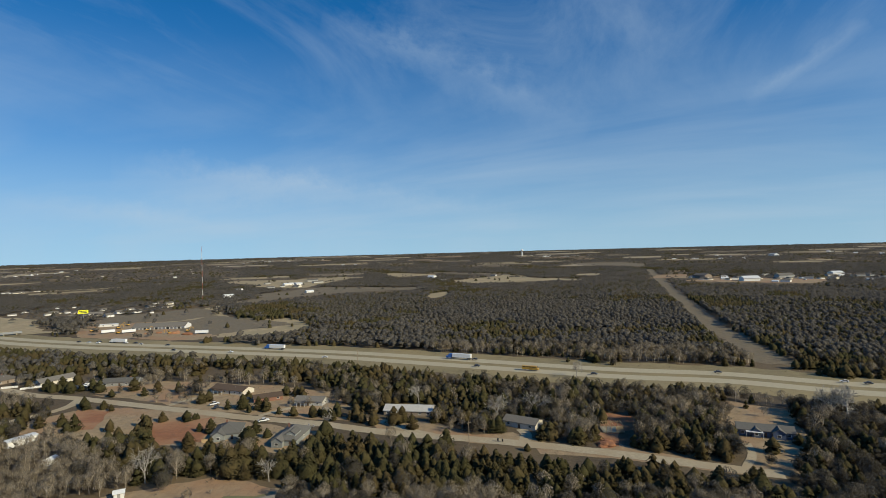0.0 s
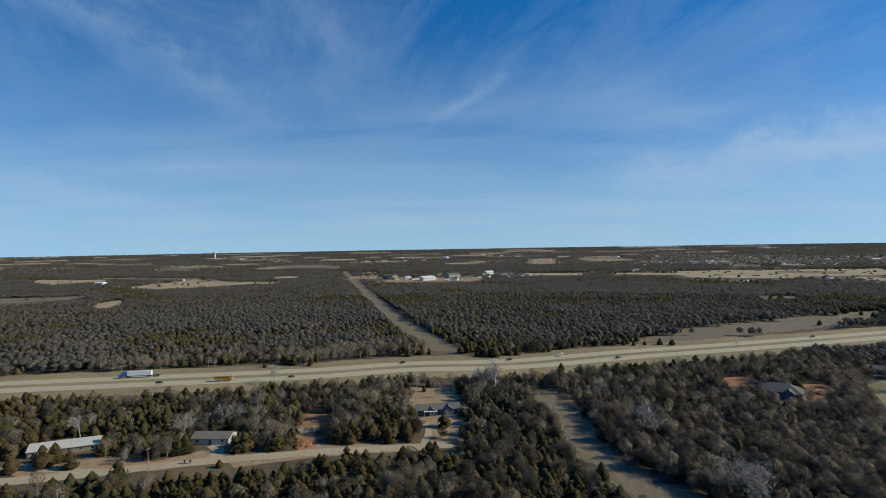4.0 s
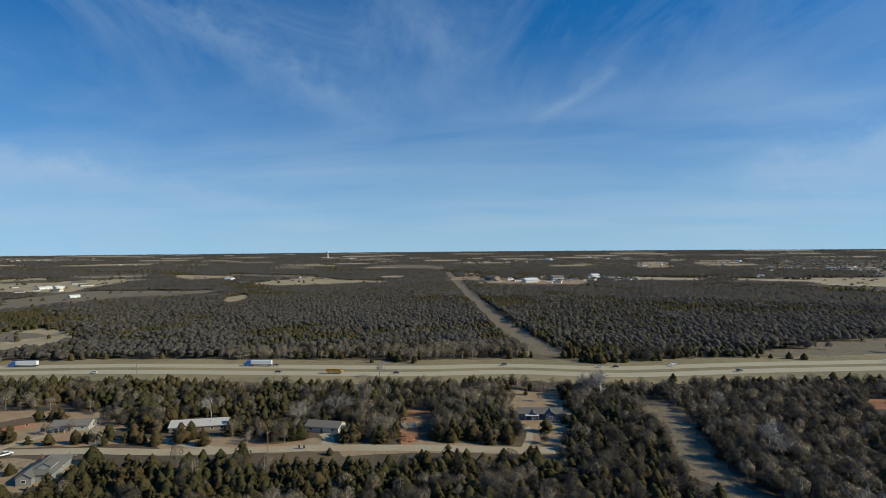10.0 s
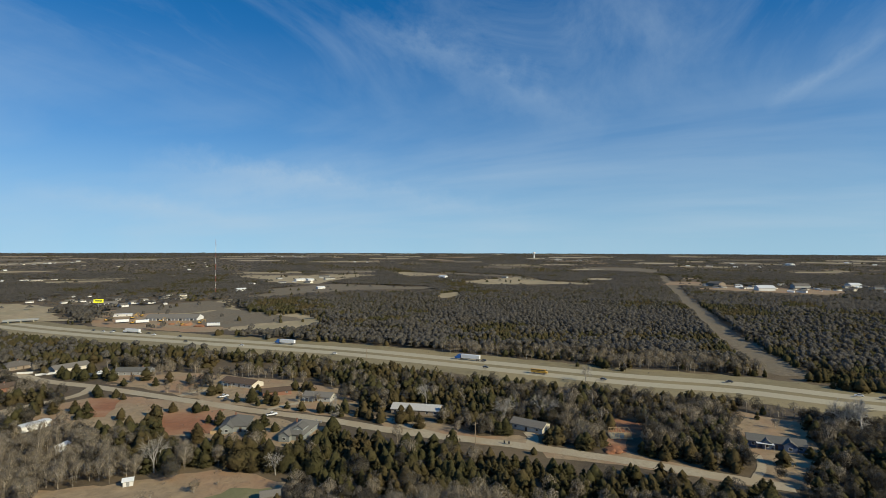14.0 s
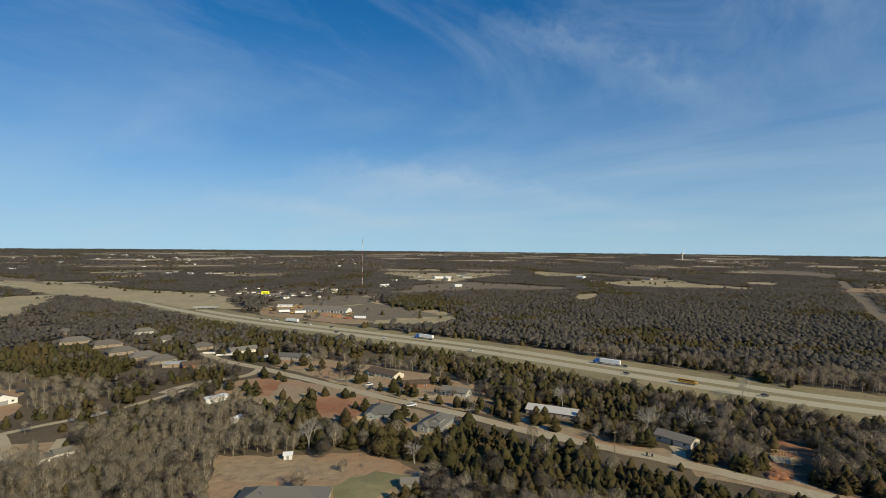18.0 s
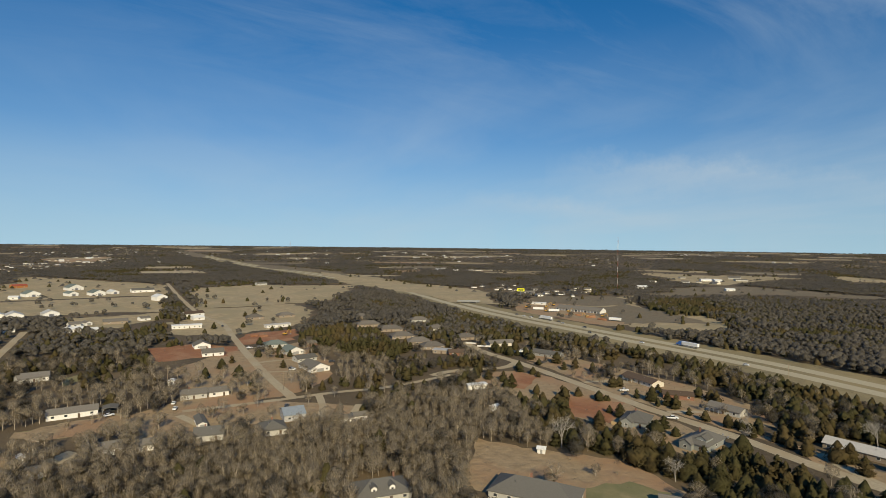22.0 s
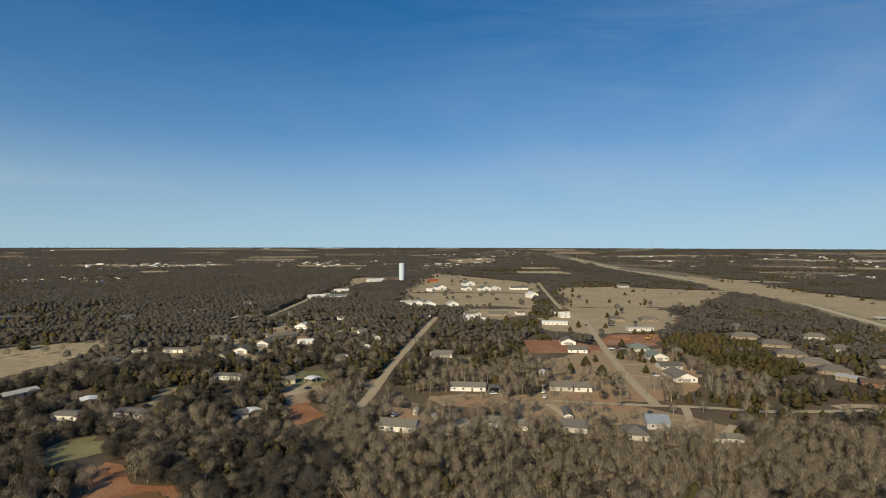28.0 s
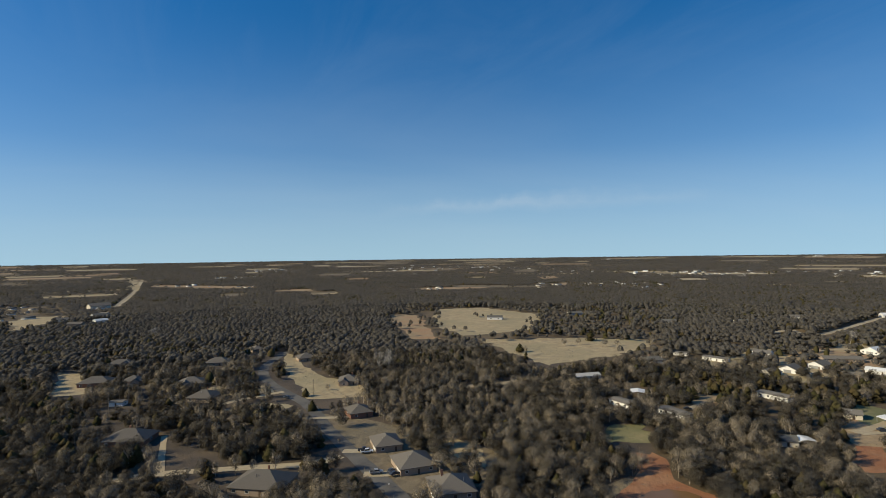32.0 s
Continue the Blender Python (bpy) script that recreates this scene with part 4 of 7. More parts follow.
house('g', 'pale_grey', 'grey_roof', -304.9, 130.5, 70, 13.6, 10, 2.7, '')
house('g', 'white', 'grey_roof', -300.6, 142.9, 74, 10.5, 9, 2.7, '')
house('g', 'white', 'grey_roof', -252.0, 25.8, 67, 17.8, 10, 2.8, '')
house('g', 'white', 'grey_roof', -243.5, 46.8, 67, 5.6, 6, 2.6, '')
house('g', 'white', 'grey_roof', -249.1, 72.1, 75, 11.1, 9, 2.7, '')
house('g', 'white', 'grey_roof', -243.0, 83.9, 71, 6.4, 8, 2.6, '')
house('p', 'white', 'white_roof', -275.2, 38.0, 76, 2.2, 4, 2.3, 'shed')
house('p', 'white', 'white_roof', -264.3, 45.9, 80, 2.2, 4, 2.3, 'shed')
house('p', 'white', 'slate', -252.5, 112.1, 73, 4.0, 14, 2.7, '')
house('g', 'pale_grey', 'slate', -235.8, 107.4, 62, 12.3, 11, 2.7, '')
house('h', 'pale_grey', 'slate', -221.2, 131.1, 68, 10.9, 12, 2.7, '')
house('g', 'metal', 'blue_metal', -232.4, 149.0, 69, 10.4, 12, 3.2, '')
house('f', 'white', 'grey_roof', -210.9, 165.4, 67, 5.5, 6, 2.4, '')
house('g', 'white', 'grey_roof', -209.1, 171.9, 66, 7.2, 6, 2.6, 'garage')
house('h', 'pale_grey', 'slate', -136.7, 122.8, 62, 19.3, 13, 2.6, 'dormers')
house('p', 'white', 'green_roof', -1028.3, 193.8, 99, 20.1, 22, 5.0, '')
house('p', 'white', 'green_roof', -1109.5, 270.0, 100, 23.2, 22, 5.0, '')
house('p', 'white', 'green_roof', -1005.0, 241.1, 102, 13.3, 20, 4.5, '')
house('p', 'white', 'green_roof', -989.6, 272.2, 99, 18.6, 22, 5.0, '')
house('p', 'white', 'white_roof', -1001.3, 298.5, 98, 12.3, 18, 4.0, '')
house('g', 'white', 'slate', -1005.0, 342.8, 85, 35.0, 14, 4.0, '')
house('p', 'white', 'white_roof', -849.3, 315.6, 95, 15.5, 18, 6.0, '')
house('g', 'white', 'white_roof', -1002.4, 164.1, 63, 12.5, 9, 3.5, '')
house('g', 'white', 'pale_roof', -770.8, 93.5, 88, 16.7, 14, 4.0, '')
house('p', 'white', 'pale_roof', -755.4, 109.0, 86, 17.9, 20, 4.5, '')
house('p', 'white', 'pale_roof', -747.3, 123.8, 85, 17.0, 20, 4.5, '')
house('p', 'white', 'pale_roof', -749.5, 158.1, 89, 15.6, 16, 4.0, '')
house('g', 'white', 'white_roof', -1246.7, 83.6, 111, 41.3, 16, 4.0, '')
house('g', 'brick', 'taupe', -1293.0, 121.8, 110, 50.5, 16, 4.0, '')
house('g', 'orange_wall', 'red_roof', -1213.2, 209.3, 105, 23.2, 12, 4.0, '')
house('g', 'white', 'white_roof', -609.7, 147.3, 97, 16.5, 9, 3.0, '')
house('g', 'white', 'grey_roof', -644.0, 155.9, 92, 10.3, 10, 3.0, '')
house('p', 'white', 'grey_roof', -647.8, 168.9, 100, 6.4, 10, 3.0, '')
house('g', 'tan', 'grey_roof', -641.0, 191.6, 75, 22.9, 12, 2.8, '')
house('g', 'white', 'grey_roof', -647.2, 223.4, 95, 10.4, 9, 2.8, '')
house('g', 'white', 'grey_roof', -653.1, 92.2, 101, 8.2, 9, 2.8, '')
house('g', 'white', 'grey_roof', -647.3, 102.5, 92, 10.7, 9, 2.8, '')
house('g', 'white', 'white_roof', -595.8, 159.4, 94, 8.4, 8, 2.8, '')
house('g', 'pale_grey', 'slate', -1008.2, 567.7, 86, 20.5, 14, 4.0, '')
house('m', 'white', 'grey_roof', -297.4, -135.0, 71, 14.5, 8, 2.8, '')
house('f', 'metal', 'white_roof', -322.6, -133.7, 116, 8.1, 9, 3.0, 'carport')
house('m', 'white', 'grey_roof', -295.4, -104.8, 67, 18.2, 8, 2.8, '')
house('m', 'white', 'grey_roof', -368.1, -71.9, 71, 18.0, 8, 2.8, '')
house('g', 'pale_grey', 'pale_roof', -347.2, -179.9, 146, 20.6, 7, 2.6, '')
house('m', 'white', 'grey_roof', -475.4, -161.0, -265, 12.7, 7, 2.7, '')
house('m', 'white', 'grey_roof', -469.1, -132.0, -279, 19.0, 8, 2.7, '')
house('h', 'pale_grey', 'slate', -431.8, -164.0, -225, 15.6, 10, 2.6, '')
house('p', 'white', 'slate', -455.3, -78.9, -278, 11.4, 14, 2.7, '')
house('p', 'white', 'slate', -483.6, -66.3, -287, 12.0, 14, 2.7, '')
house('g', 'tan', 'grey_roof', -523.8, -52.5, -239, 27.9, 9, 2.7, '')
house('g', 'white', 'grey_roof', -520.0, -109.1, -283, 13.8, 8, 2.7, '')
house('p', 'white', 'white_roof', -576.8, -40.3, -291, 14.2, 12, 2.8, '')
house('g', 'white', 'white_roof', -487.6, -30.5, -278, 13.3, 8, 2.7, '')
house('g', 'tan', 'grey_roof', -461.7, -40.7, -247, 11.9, 7, 2.6, '')
house('p', 'cream', 'grey_roof', -432.9, -88.8, -283, 10.4, 14, 2.6, '')
house('g', 'cream', 'grey_roof', -350.7, -31.7, 102, 7.7, 8, 2.7, '')
house('f', 'metal', 'white_roof', -351.7, -14.8, 133, 8.5, 7, 2.6, 'carport')
house('f', 'metal', 'white_roof', -288.0, -42.5, 132, 8.4, 7, 2.6, 'carport')
house('g', 'cream', 'slate', -283.5, -49.3, 118, 8.7, 8, 2.6, '')
house('g', 'white', 'grey_roof', -639.4, 4.0, 106, 12.1, 8, 2.8, '')
house('g', 'white', 'grey_roof', -535.0, 22.2, 105, 8.4, 9, 2.7, '')
house('g', 'white', 'grey_roof', -531.3, 43.0, 99, 10.6, 9, 2.7, '')
house('p', 'white', 'grey_roof', -459.1, 21.2, 99, 7.4, 12, 2.7, '')
house('p', 'white', 'grey_roof', -498.1, 33.1, 103, 7.5, 10, 2.7, '')
house('g', 'pale_grey', 'grey_roof', -414.5, 0.7, 113, 7.3, 8, 2.6, '')
house('g', 'pale_grey', 'grey_roof', -410.9, 77.9, 95, 15.5, 10, 2.7, '')
house('g', 'white', 'grey_roof', -515.8, -107.0, -248, 12.6, 8, 2.7, '')
house('g', 'white', 'white_roof', -905.9, -31.3, -243, 37.4, 12, 3.6, '')
house('g', 'white', 'green_roof', -903.9, -4.1, -254, 37.1, 12, 3.6, '')
house('g', 'white', 'white_roof', -1008.9, 2.0, 92, 27.0, 12, 3.6, '')
house('g', 'white', 'grey_roof', -801.5, -174.7, -233, 14.5, 8, 3.0, '')
house('g', 'white', 'grey_roof', -825.6, -131.3, -237, 24.4, 9, 3.0, '')
house('g', 'cream', 'slate', -685.4, -244.7, -237, 19.2, 10, 3.0, '')
house('g', 'cream', 'slate', -735.6, -173.5, -232, 16.9, 10, 3.0, '')
house('g', 'pale_grey', 'slate', -703.0, -380.2, -217, 20.7, 10, 3.0, '')
house('g', 'white', 'white_roof', -716.7, -365.6, -238, 8.6, 8, 3.0, '')
house('g', 'white', 'slate', -592.0, -443.2, -237, 20.6, 10, 3.4, '')
house('h', 'brick_pale', 'taupe', -163.8, -182.7, 150, 12.0, 15, 2.8, 'garage')
house('h', 'brick_pale', 'taupe', -155.0, -155.2, 152, 15.2, 16, 2.8, 'garage')
house('h', 'brick_pale', 'taupe', -146.4, -128.2, 144, 15.4, 16, 2.8, 'garage')
house('h', 'brick_pale', 'taupe', -100.6, -187.5, 123, 20.9, 16, 2.8, '')
house('h', 'brick', 'taupe', -188.6, -232.5, 156, 12.4, 14, 2.8, '')
house('x', 'brick_pale', 'taupe', -230.6, -298.2, 139, 13.4, 14, 2.8, '')
house('h', 'brick_pale', 'taupe', -262.4, -394.6, -201, 14.5, 14, 2.8, '')
house('h', 'brick_pale', 'taupe', -258.6, -469.5, -192, 10.2, 13, 2.8, '')
house('h', 'brick_pale', 'taupe', -144.3, -334.6, 126, 16.6, 14, 2.8, '')
house('x', 'brick_pale', 'taupe', -158.0, -378.2, 153, 16.3, 13, 2.8, '')
house('h', 'brick', 'taupe', -114.3, -433.2, -214, 20.2, 14, 2.8, '')
house('x', 'brick_pale', 'taupe', -133.6, -418.1, -214, 12.7, 12, 2.8, '')
house('h', 'brick_pale', 'taupe', -203.4, -436.6, -217, 17.9, 14, 2.8, '')
house('x', 'brick_pale', 'taupe', -149.1, -494.2, -214, 18.5, 12, 2.8, '')
house('h', 'brick', 'taupe', -86.5, -283.6, 135, 19.7, 15, 2.8, '')
house('m', 'white', 'grey_roof', -108.0, -365.1, 135, 8.0, 6, 2.6, '')
house('x', 'blue_wall', 'slate', 316.5, 161.8, -69, 22.1, 14, 3.0, '')
house('g', 'grey_wall', 'grey_roof', 424.0, 154.4, -81, 12.8, 9, 2.7, '')
house('g', 'grey_wall', 'grey_roof', 383.8, 91.1, -72, 9.3, 9, 2.7, '')
house('g', 'white', 'grey_roof', -351.4, 659.0, 3, 63.4, 20, 3.0, 'bays')
house('m', 'white', 'white_roof', -436.3, 696.9, 19, 21.7, 5, 3.0, '')
house('g', 'white', 'white_roof', -442.8, 1109.1, 47, 21.1, 12, 4.0, '')
house('g', 'white', 'white_roof', -410.2, 1424.7, 41, 26.2, 12, 4.0, '')
house('g', 'white', 'white_roof', -382.4, 1424.7, 40, 17.4, 12, 4.0, '')
house('g', 'pale_grey', 'grey_roof', -347.2, 1489.7, 38, 28.9, 12, 4.0, '')
house('g', 'white', 'white_roof', -294.5, 1181.4, 39, 17.2, 10, 3.5, '')
house('g', 'white', 'grey_roof', -542.4, 837.1, 35, 19.2, 12, 3.0, '')
house('g', 'white', 'grey_roof', -504.8, 812.6, 57, 11.3, 12, 3.0, '')
house('g', 'white', 'grey_roof', -493.5, 865.9, 55, 12.9, 12, 3.0, '')
house('g', 'white', 'grey_roof', -504.8, 990.9, 52, 13.1, 10, 3.0, '')
house('g', 'white', 'grey_roof', -517.2, 859.0, 56, 11.8, 10, 3.0, '')
house('p', 'white', 'white_roof', -172.6, 230.3, -6, 3.2, 5, 2.2, 'shed')
house('p', 'white', 'white_roof', -154.0, 231.5, 3, 1.4, 3, 2.0, 'shed')
house('p', 'white', 'white_roof', -344.0, 133.3, 61, 3.4, 5, 2.4, 'shed')
house('p', 'white', 'white_roof', -417.4, 5.9, 117, 3.1, 6, 2.6, 'shed')


FAR_KINDS = [("white", "white_roof"), ("white", "grey_roof"), ("pale_grey", "grey_roof"), ("cream", "taupe"), ("white", "pale_roof"), ("tan", "taupe")]
FAR_PROTO = []
for wall, roof in FAR_KINDS:
    h = new("far_house")
    h.location = (0, 0, -60)
    bm = bmesh.new()
    prism(bm, gable(-5, 5, 3.2, 2.2), -8, 8, False)
    part("wall", bm, wall, h)
    bm = bmesh.new()
    prism(bm, gable_roof(-5, 5, 3.2, 2.2), -8.4, 8.4, False)
    part("roof", bm, roof, h)
    tagged(h, f"distant {COLOUR[wall]} house with a {COLOUR[roof]} roof among trees", "house", "distant houses of the town")
    FAR_PROTO.append(h)
far_rng = random.Random(5)
FAR_USED = []


def far_town(count, corners):
    (ax, ay), (bx, by), (cx, cy), (dx, dy) = corners
    for k in range(count):
        u, v = far_rng.random(), far_rng.random()
        x = (ax + (bx - ax) * u) * (1 - v) + (dx + (cx - dx) * u) * v
        y = (ay + (by - ay) * u) * (1 - v) + (dy + (cy - dy) * u) * v
        p = far_rng.choice(FAR_PROTO)
        size = far_rng.uniform(0.65, 1.15) * (1.9 if far_rng.random() < 0.07 else 1)
        m = pose(x, y, float(land(x, y)) + 0.3, 0, 0, math.degrees(math.atan2(y, x)) + 90 + far_rng.uniform(-50, 50))
        if p in FAR_USED:
            o = copy_thing(p, m)
        else:
            FAR_USED.append(p)
            o = p
            o.matrix_world = m
        o.scale = (size, size, size * 0.9)
        SPOTS.append((x, y, 17 * size))
        SPOTS.append((x * 0.99, y * 0.99, 15 * size))


far_town(16, [(569, 1248), (703, 1095), (789, 1229), (641, 1405)])
far_town(12, [(766, 1193), (889, 1042), (988, 1158), (854, 1330)])
far_town(30, [(1697, 1141), (1934, 650), (2544, 854), (2335, 1570)])
far_town(12, [(1181, 1680), (1478, 1218), (2517, 2073), (2145, 3049)])
far_town(6, [(-1184, 3529), (-1015, 3554), (-1171, 4101), (-1364, 4065)])
far_town(14, [(562, 1213), (949, 1164), (1057, 1296), (628, 1355)])
far_town(26, [(-1751, -565), (-1954, 8), (-2396, 11), (-2216, -715)])
far_town(20, [(-1391, -1515), (-1783, -668), (-2803, -1050), (-2341, -2547)])
far_town(10, [(-172, -802), (-220, -731), (-344, -1145), (-268, -1251)])
far_town(18, [(-1812, -217), (-1675, 174), (-2321, 241), (-2452, -294)])
far_town(12, [(-2105, 469), (-1984, 806), (-2736, 1111), (-2865, 638)])
far_town(18, [(-1619, 1118), (-1357, 1627), (-2421, 2903), (-2853, 1969)])
far_town(8, [(-2069, 441), (-2001, 632), (-2283, 720), (-2353, 501)])
far_town(14, [(-2292, 1293), (-1956, 1711), (-3601, 3149), (-3879, 2188)])
far_town(8, [(-493, 1271), (-290, 1394), (-345, 1658), (-584, 1506)])

# closer-set roofs of the towns beyond, too many and too small to tell apart one by one
HAMLETS = [
    (120, [(1470, 1237), (1745, 674), (2507, 1013), (2475, 1918)]),
    (16, [(561, 1232), (759, 1081), (837, 1205), (627, 1322)]),
    (18, [(1336, 1591), (1426, 1528), (1756, 1897), (1654, 1956)]),
    (8, [(869, 1134), (1165, 1042), (1198, 1083), (923, 1203)]),
    (14, [(978, 715), (1315, 464), (1384, 488), (1070, 721)]),
    (26, [(559, 3197), (1028, 3079), (1129, 3378), (612, 3498)]),
    (14, [(1192, 2355), (1486, 2366), (1727, 2748), (1368, 2703)]),
    (24, [(-621, 769), (-429, 871), (-502, 1017), (-765, 948)]),
    (26, [(-1815, 2014), (-1723, 2404), (-1868, 2607), (-1998, 2217)]),
    (10, [(-1056, 1287), (-1004, 1334), (-1069, 1420), (-1124, 1370)]),
    (26, [(-1232, 3274), (-770, 3521), (-971, 4435), (-1474, 3919)]),
    (26, [(-1548, 1394), (-674, 1793), (-1273, 3384), (-2836, 2552)]),
    (22, [(-2904, -78), (-2910, 775), (-3271, 871), (-3264, -88)]),
    (14, [(-2142, 434), (-2265, 647), (-2608, 745), (-2481, 502)]),
    (20, [(-1662, 239), (-1715, 378), (-2219, 489), (-2025, 291)]),
    (22, [(-2757, 734), (-2141, 1664), (-2633, 2046), (-3271, 871)]),
    (18, [(-1778, -1972), (-1993, -1743), (-2260, -1976), (-2005, -2223)]),
    (14, [(-2087, -1668), (-2232, -1654), (-2493, -1847), (-2381, -1903)]),
    (18, [(-1775, -751), (-1791, -538), (-2119, -636), (-2056, -870)]),
    (8, [(-881, -1086), (-1069, -823), (-1128, -869), (-927, -1143)]),
    (18, [(-916, -1977), (-1047, -1845), (-1115, -1964), (-975, -2106)]),
    (20, [(-1318, -2426), (-1473, -2277), (-1641, -2536), (-1468, -2702)]),
    (22, [(-1820, -2010), (-2224, -1377), (-2478, -1534), (-2102, -2321)]),
    (22, [(-1867, -640), (-1951, -399), (-2226, -455), (-2099, -720)]),
    (12, [(-591, -1671), (-746, -1373), (-794, -1463), (-632, -1784)]),
    (24, [(-1125, -730), (-1290, -437), (-1530, -518), (-1307, -848)]),
    (10, [(-143, -972), (-231, -1001), (-273, -1265), (-190, -1288)]),
]

# farmsteads scattered out to the horizon
for k in range(17):
    az, r = far_rng.uniform(-76, 126), far_rng.uniform(1500, 4500)
    x, y = -math.sin(radians(az)) * r, math.cos(radians(az)) * r
    e = far_rng.uniform(40, 130)
    far_town(far_rng.randint(2, 6), [(x - e, y - e), (x + e, y - e), (x + e, y + e), (x - e, y + e)])


# ---- vehicles and site machines ----
def wheel(parent, x, y, r, w):
    bm = bmesh.new()
    bmesh.ops.create_cone(bm, cap_ends=True, segments=14, radius1=r, radius2=r, depth=w, matrix=Matrix.Translation((x, y, r)) @ Matrix.Rotation(radians(90), 4, "X"))
    t = part("wheel", bm, "rubber", parent)
    bm = bmesh.new()
    bmesh.ops.create_cone(bm, cap_ends=True, segments=10, radius1=r * 0.55, radius2=r * 0.55, depth=w + 0.03, matrix=Matrix.Translation((x, y, r)) @ Matrix.Rotation(radians(90), 4, "X"))
    part("rim", bm, "steel", t)


def shaped(name, parent, material, profile, w0, w1, bevel=0.08):
    bm = bmesh.new()
    prism(bm, profile, w0, w1, True)
    bmesh.ops.bevel(bm, geom=bm.edges[:], offset=bevel, segments=1, affect="EDGES")
    return part(name, bm, material, parent)


PROTO = {}


def stand(kind, colour, x, y, turn, build, label, category, lift=0.0):
    key = (kind, colour)
    z = float(land(x, y)) + 0.15 + lift
    if key in PROTO:
        o = copy_thing(PROTO[key], pose(x, y, z, 0, 0, turn))
    else:
        o = new(kind)
        build(o, colour)
        tagged(o, label, category)
        o.matrix_world = pose(x, y, z, 0, 0, turn)
        PROTO[key] = o
    SPOTS.append((x, y, 5))
    return o


def on_road(x, y):
    for pts, half in LINES[:1]:
        if near_line(np.array([x]), np.array([y]), pts, 30)[0]:
            return 0.55
    return 0.45


NAMES = {"white": "white", "dark": "dark grey", "black": "black", "grey": "grey", "blue": "blue", "yellow": "yellow"}


def build_car(o, c):
    shaped("body", o, "paint_" + c, [(-2.3, 0.3), (2.3, 0.3), (2.32, 0.7), (1.2, 0.95), (-2.0, 0.98), (-2.35, 0.8)], -0.9, 0.9)
    cab = shaped("cabin", o, "glass", [(-1.7, 0.94), (1.05, 0.94), (0.35, 1.42), (-1.2, 1.44)], -0.78, 0.78)
    simple("roof", cab, "paint_" + c, -1.15, 0.3, -0.7, 0.7, 1.41, 1.47)
    for s in (-0.62, 0.62):
        simple("headlight", o, "trim", 2.28, 2.36, s - 0.18, s + 0.18, 0.58, 0.74)
    for x in (-1.4, 1.4):
        for y in (-0.82, 0.82):
            wheel(o, x, y, 0.33, 0.22)


def build_pickup(o, c):
    shaped("body", o, "paint_" + c, [(-2.8, 0.45), (2.8, 0.45), (2.82, 1.0), (1.3, 1.15), (-2.8, 1.12)], -0.98, 0.98)
    cab = shaped("cabin", o, "glass", [(-0.9, 1.1), (1.4, 1.1), (0.75, 1.78), (-0.75, 1.8)], -0.85, 0.85)
    simple("roof", cab, "paint_" + c, -0.75, 0.75, -0.8, 0.8, 1.77, 1.85)
    simple("bed", o, "rubber", -2.6, -1.0, -0.8, 0.8, 1.1, 1.16)
    for x in (-1.75, 1.8):
        for y in (-0.88, 0.88):
            wheel(o, x, y, 0.4, 0.26)


def build_semi(o, c):
    simple("chassis", o, "rubber", -10.5, 10.2, -0.5, 0.5, 0.7, 1.0)
    shaped("cab", o, "paint_" + c, [(5.6, 0.6), (10.6, 0.6), (10.6, 1.9), (9.0, 2.1), (8.5, 3.0), (7.6, 3.9), (5.6, 3.95)], -1.2, 1.2, 0.12)
    simple("windscreen", o, "glass", 8.62, 8.95, -1.0, 1.0, 2.15, 2.95)
    t = shaped("trailer", o, "paint_white", [(-10.8, 1.15), (5.0, 1.15), (5.0, 4.05), (-10.8, 4.05)], -1.28, 1.28, 0.05)
    simple("rail", t, "steel", -10.8, 5.0, -1.3, 1.3, 1.05, 1.16)
    for x in (-9.8, -8.5, 4.0, 5.4, 9.4):
        for y in (-1.05, 1.05):
            wheel(o, x, y, 0.5, 0.4)


def build_boxtrailer(o, c):
    t = shaped("box", o, "paint_white", [(-7, 1.1), (7, 1.1), (7, 4.0), (-7, 4.0)], -1.28, 1.28, 0.05)
    simple("rail", t, "steel", -7, 7, -1.3, 1.3, 1.0, 1.11)
    simple("landing_leg", o, "steel", 5.0, 5.2, -0.9, 0.9, 0, 1.05)
    for x in (-6.0, -4.8):
        for y in (-1.05, 1.05):
            wheel(o, x, y, 0.5, 0.4)


def build_bus(o, c):
    shaped("body", o, "paint_yellow", [(-6, 0.5), (6, 0.5), (6, 1.6), (4.9, 1.75), (4.6, 3.1), (-6, 3.1)], -1.22, 1.22, 0.12)
    for s in (-1, 1):
        for k in range(9):
            x = -5.4 + k * 1.08
            simple("window", o, "glass", x, x + 0.85, s * 1.235 - 0.02, s * 1.235 + 0.02, 2.0, 2.7)
        simple("stripe", o, "rubber", -5.8, 4.8, s * 1.235 - 0.02, s * 1.235 + 0.02, 1.3, 1.45)
    simple("windscreen", o, "glass", 4.68, 4.92, -1.0, 1.0, 1.85, 2.9)
    for x in (-3.6, 4.2):
        for y in (-1.05, 1.05):
            wheel(o, x, y, 0.48, 0.35)


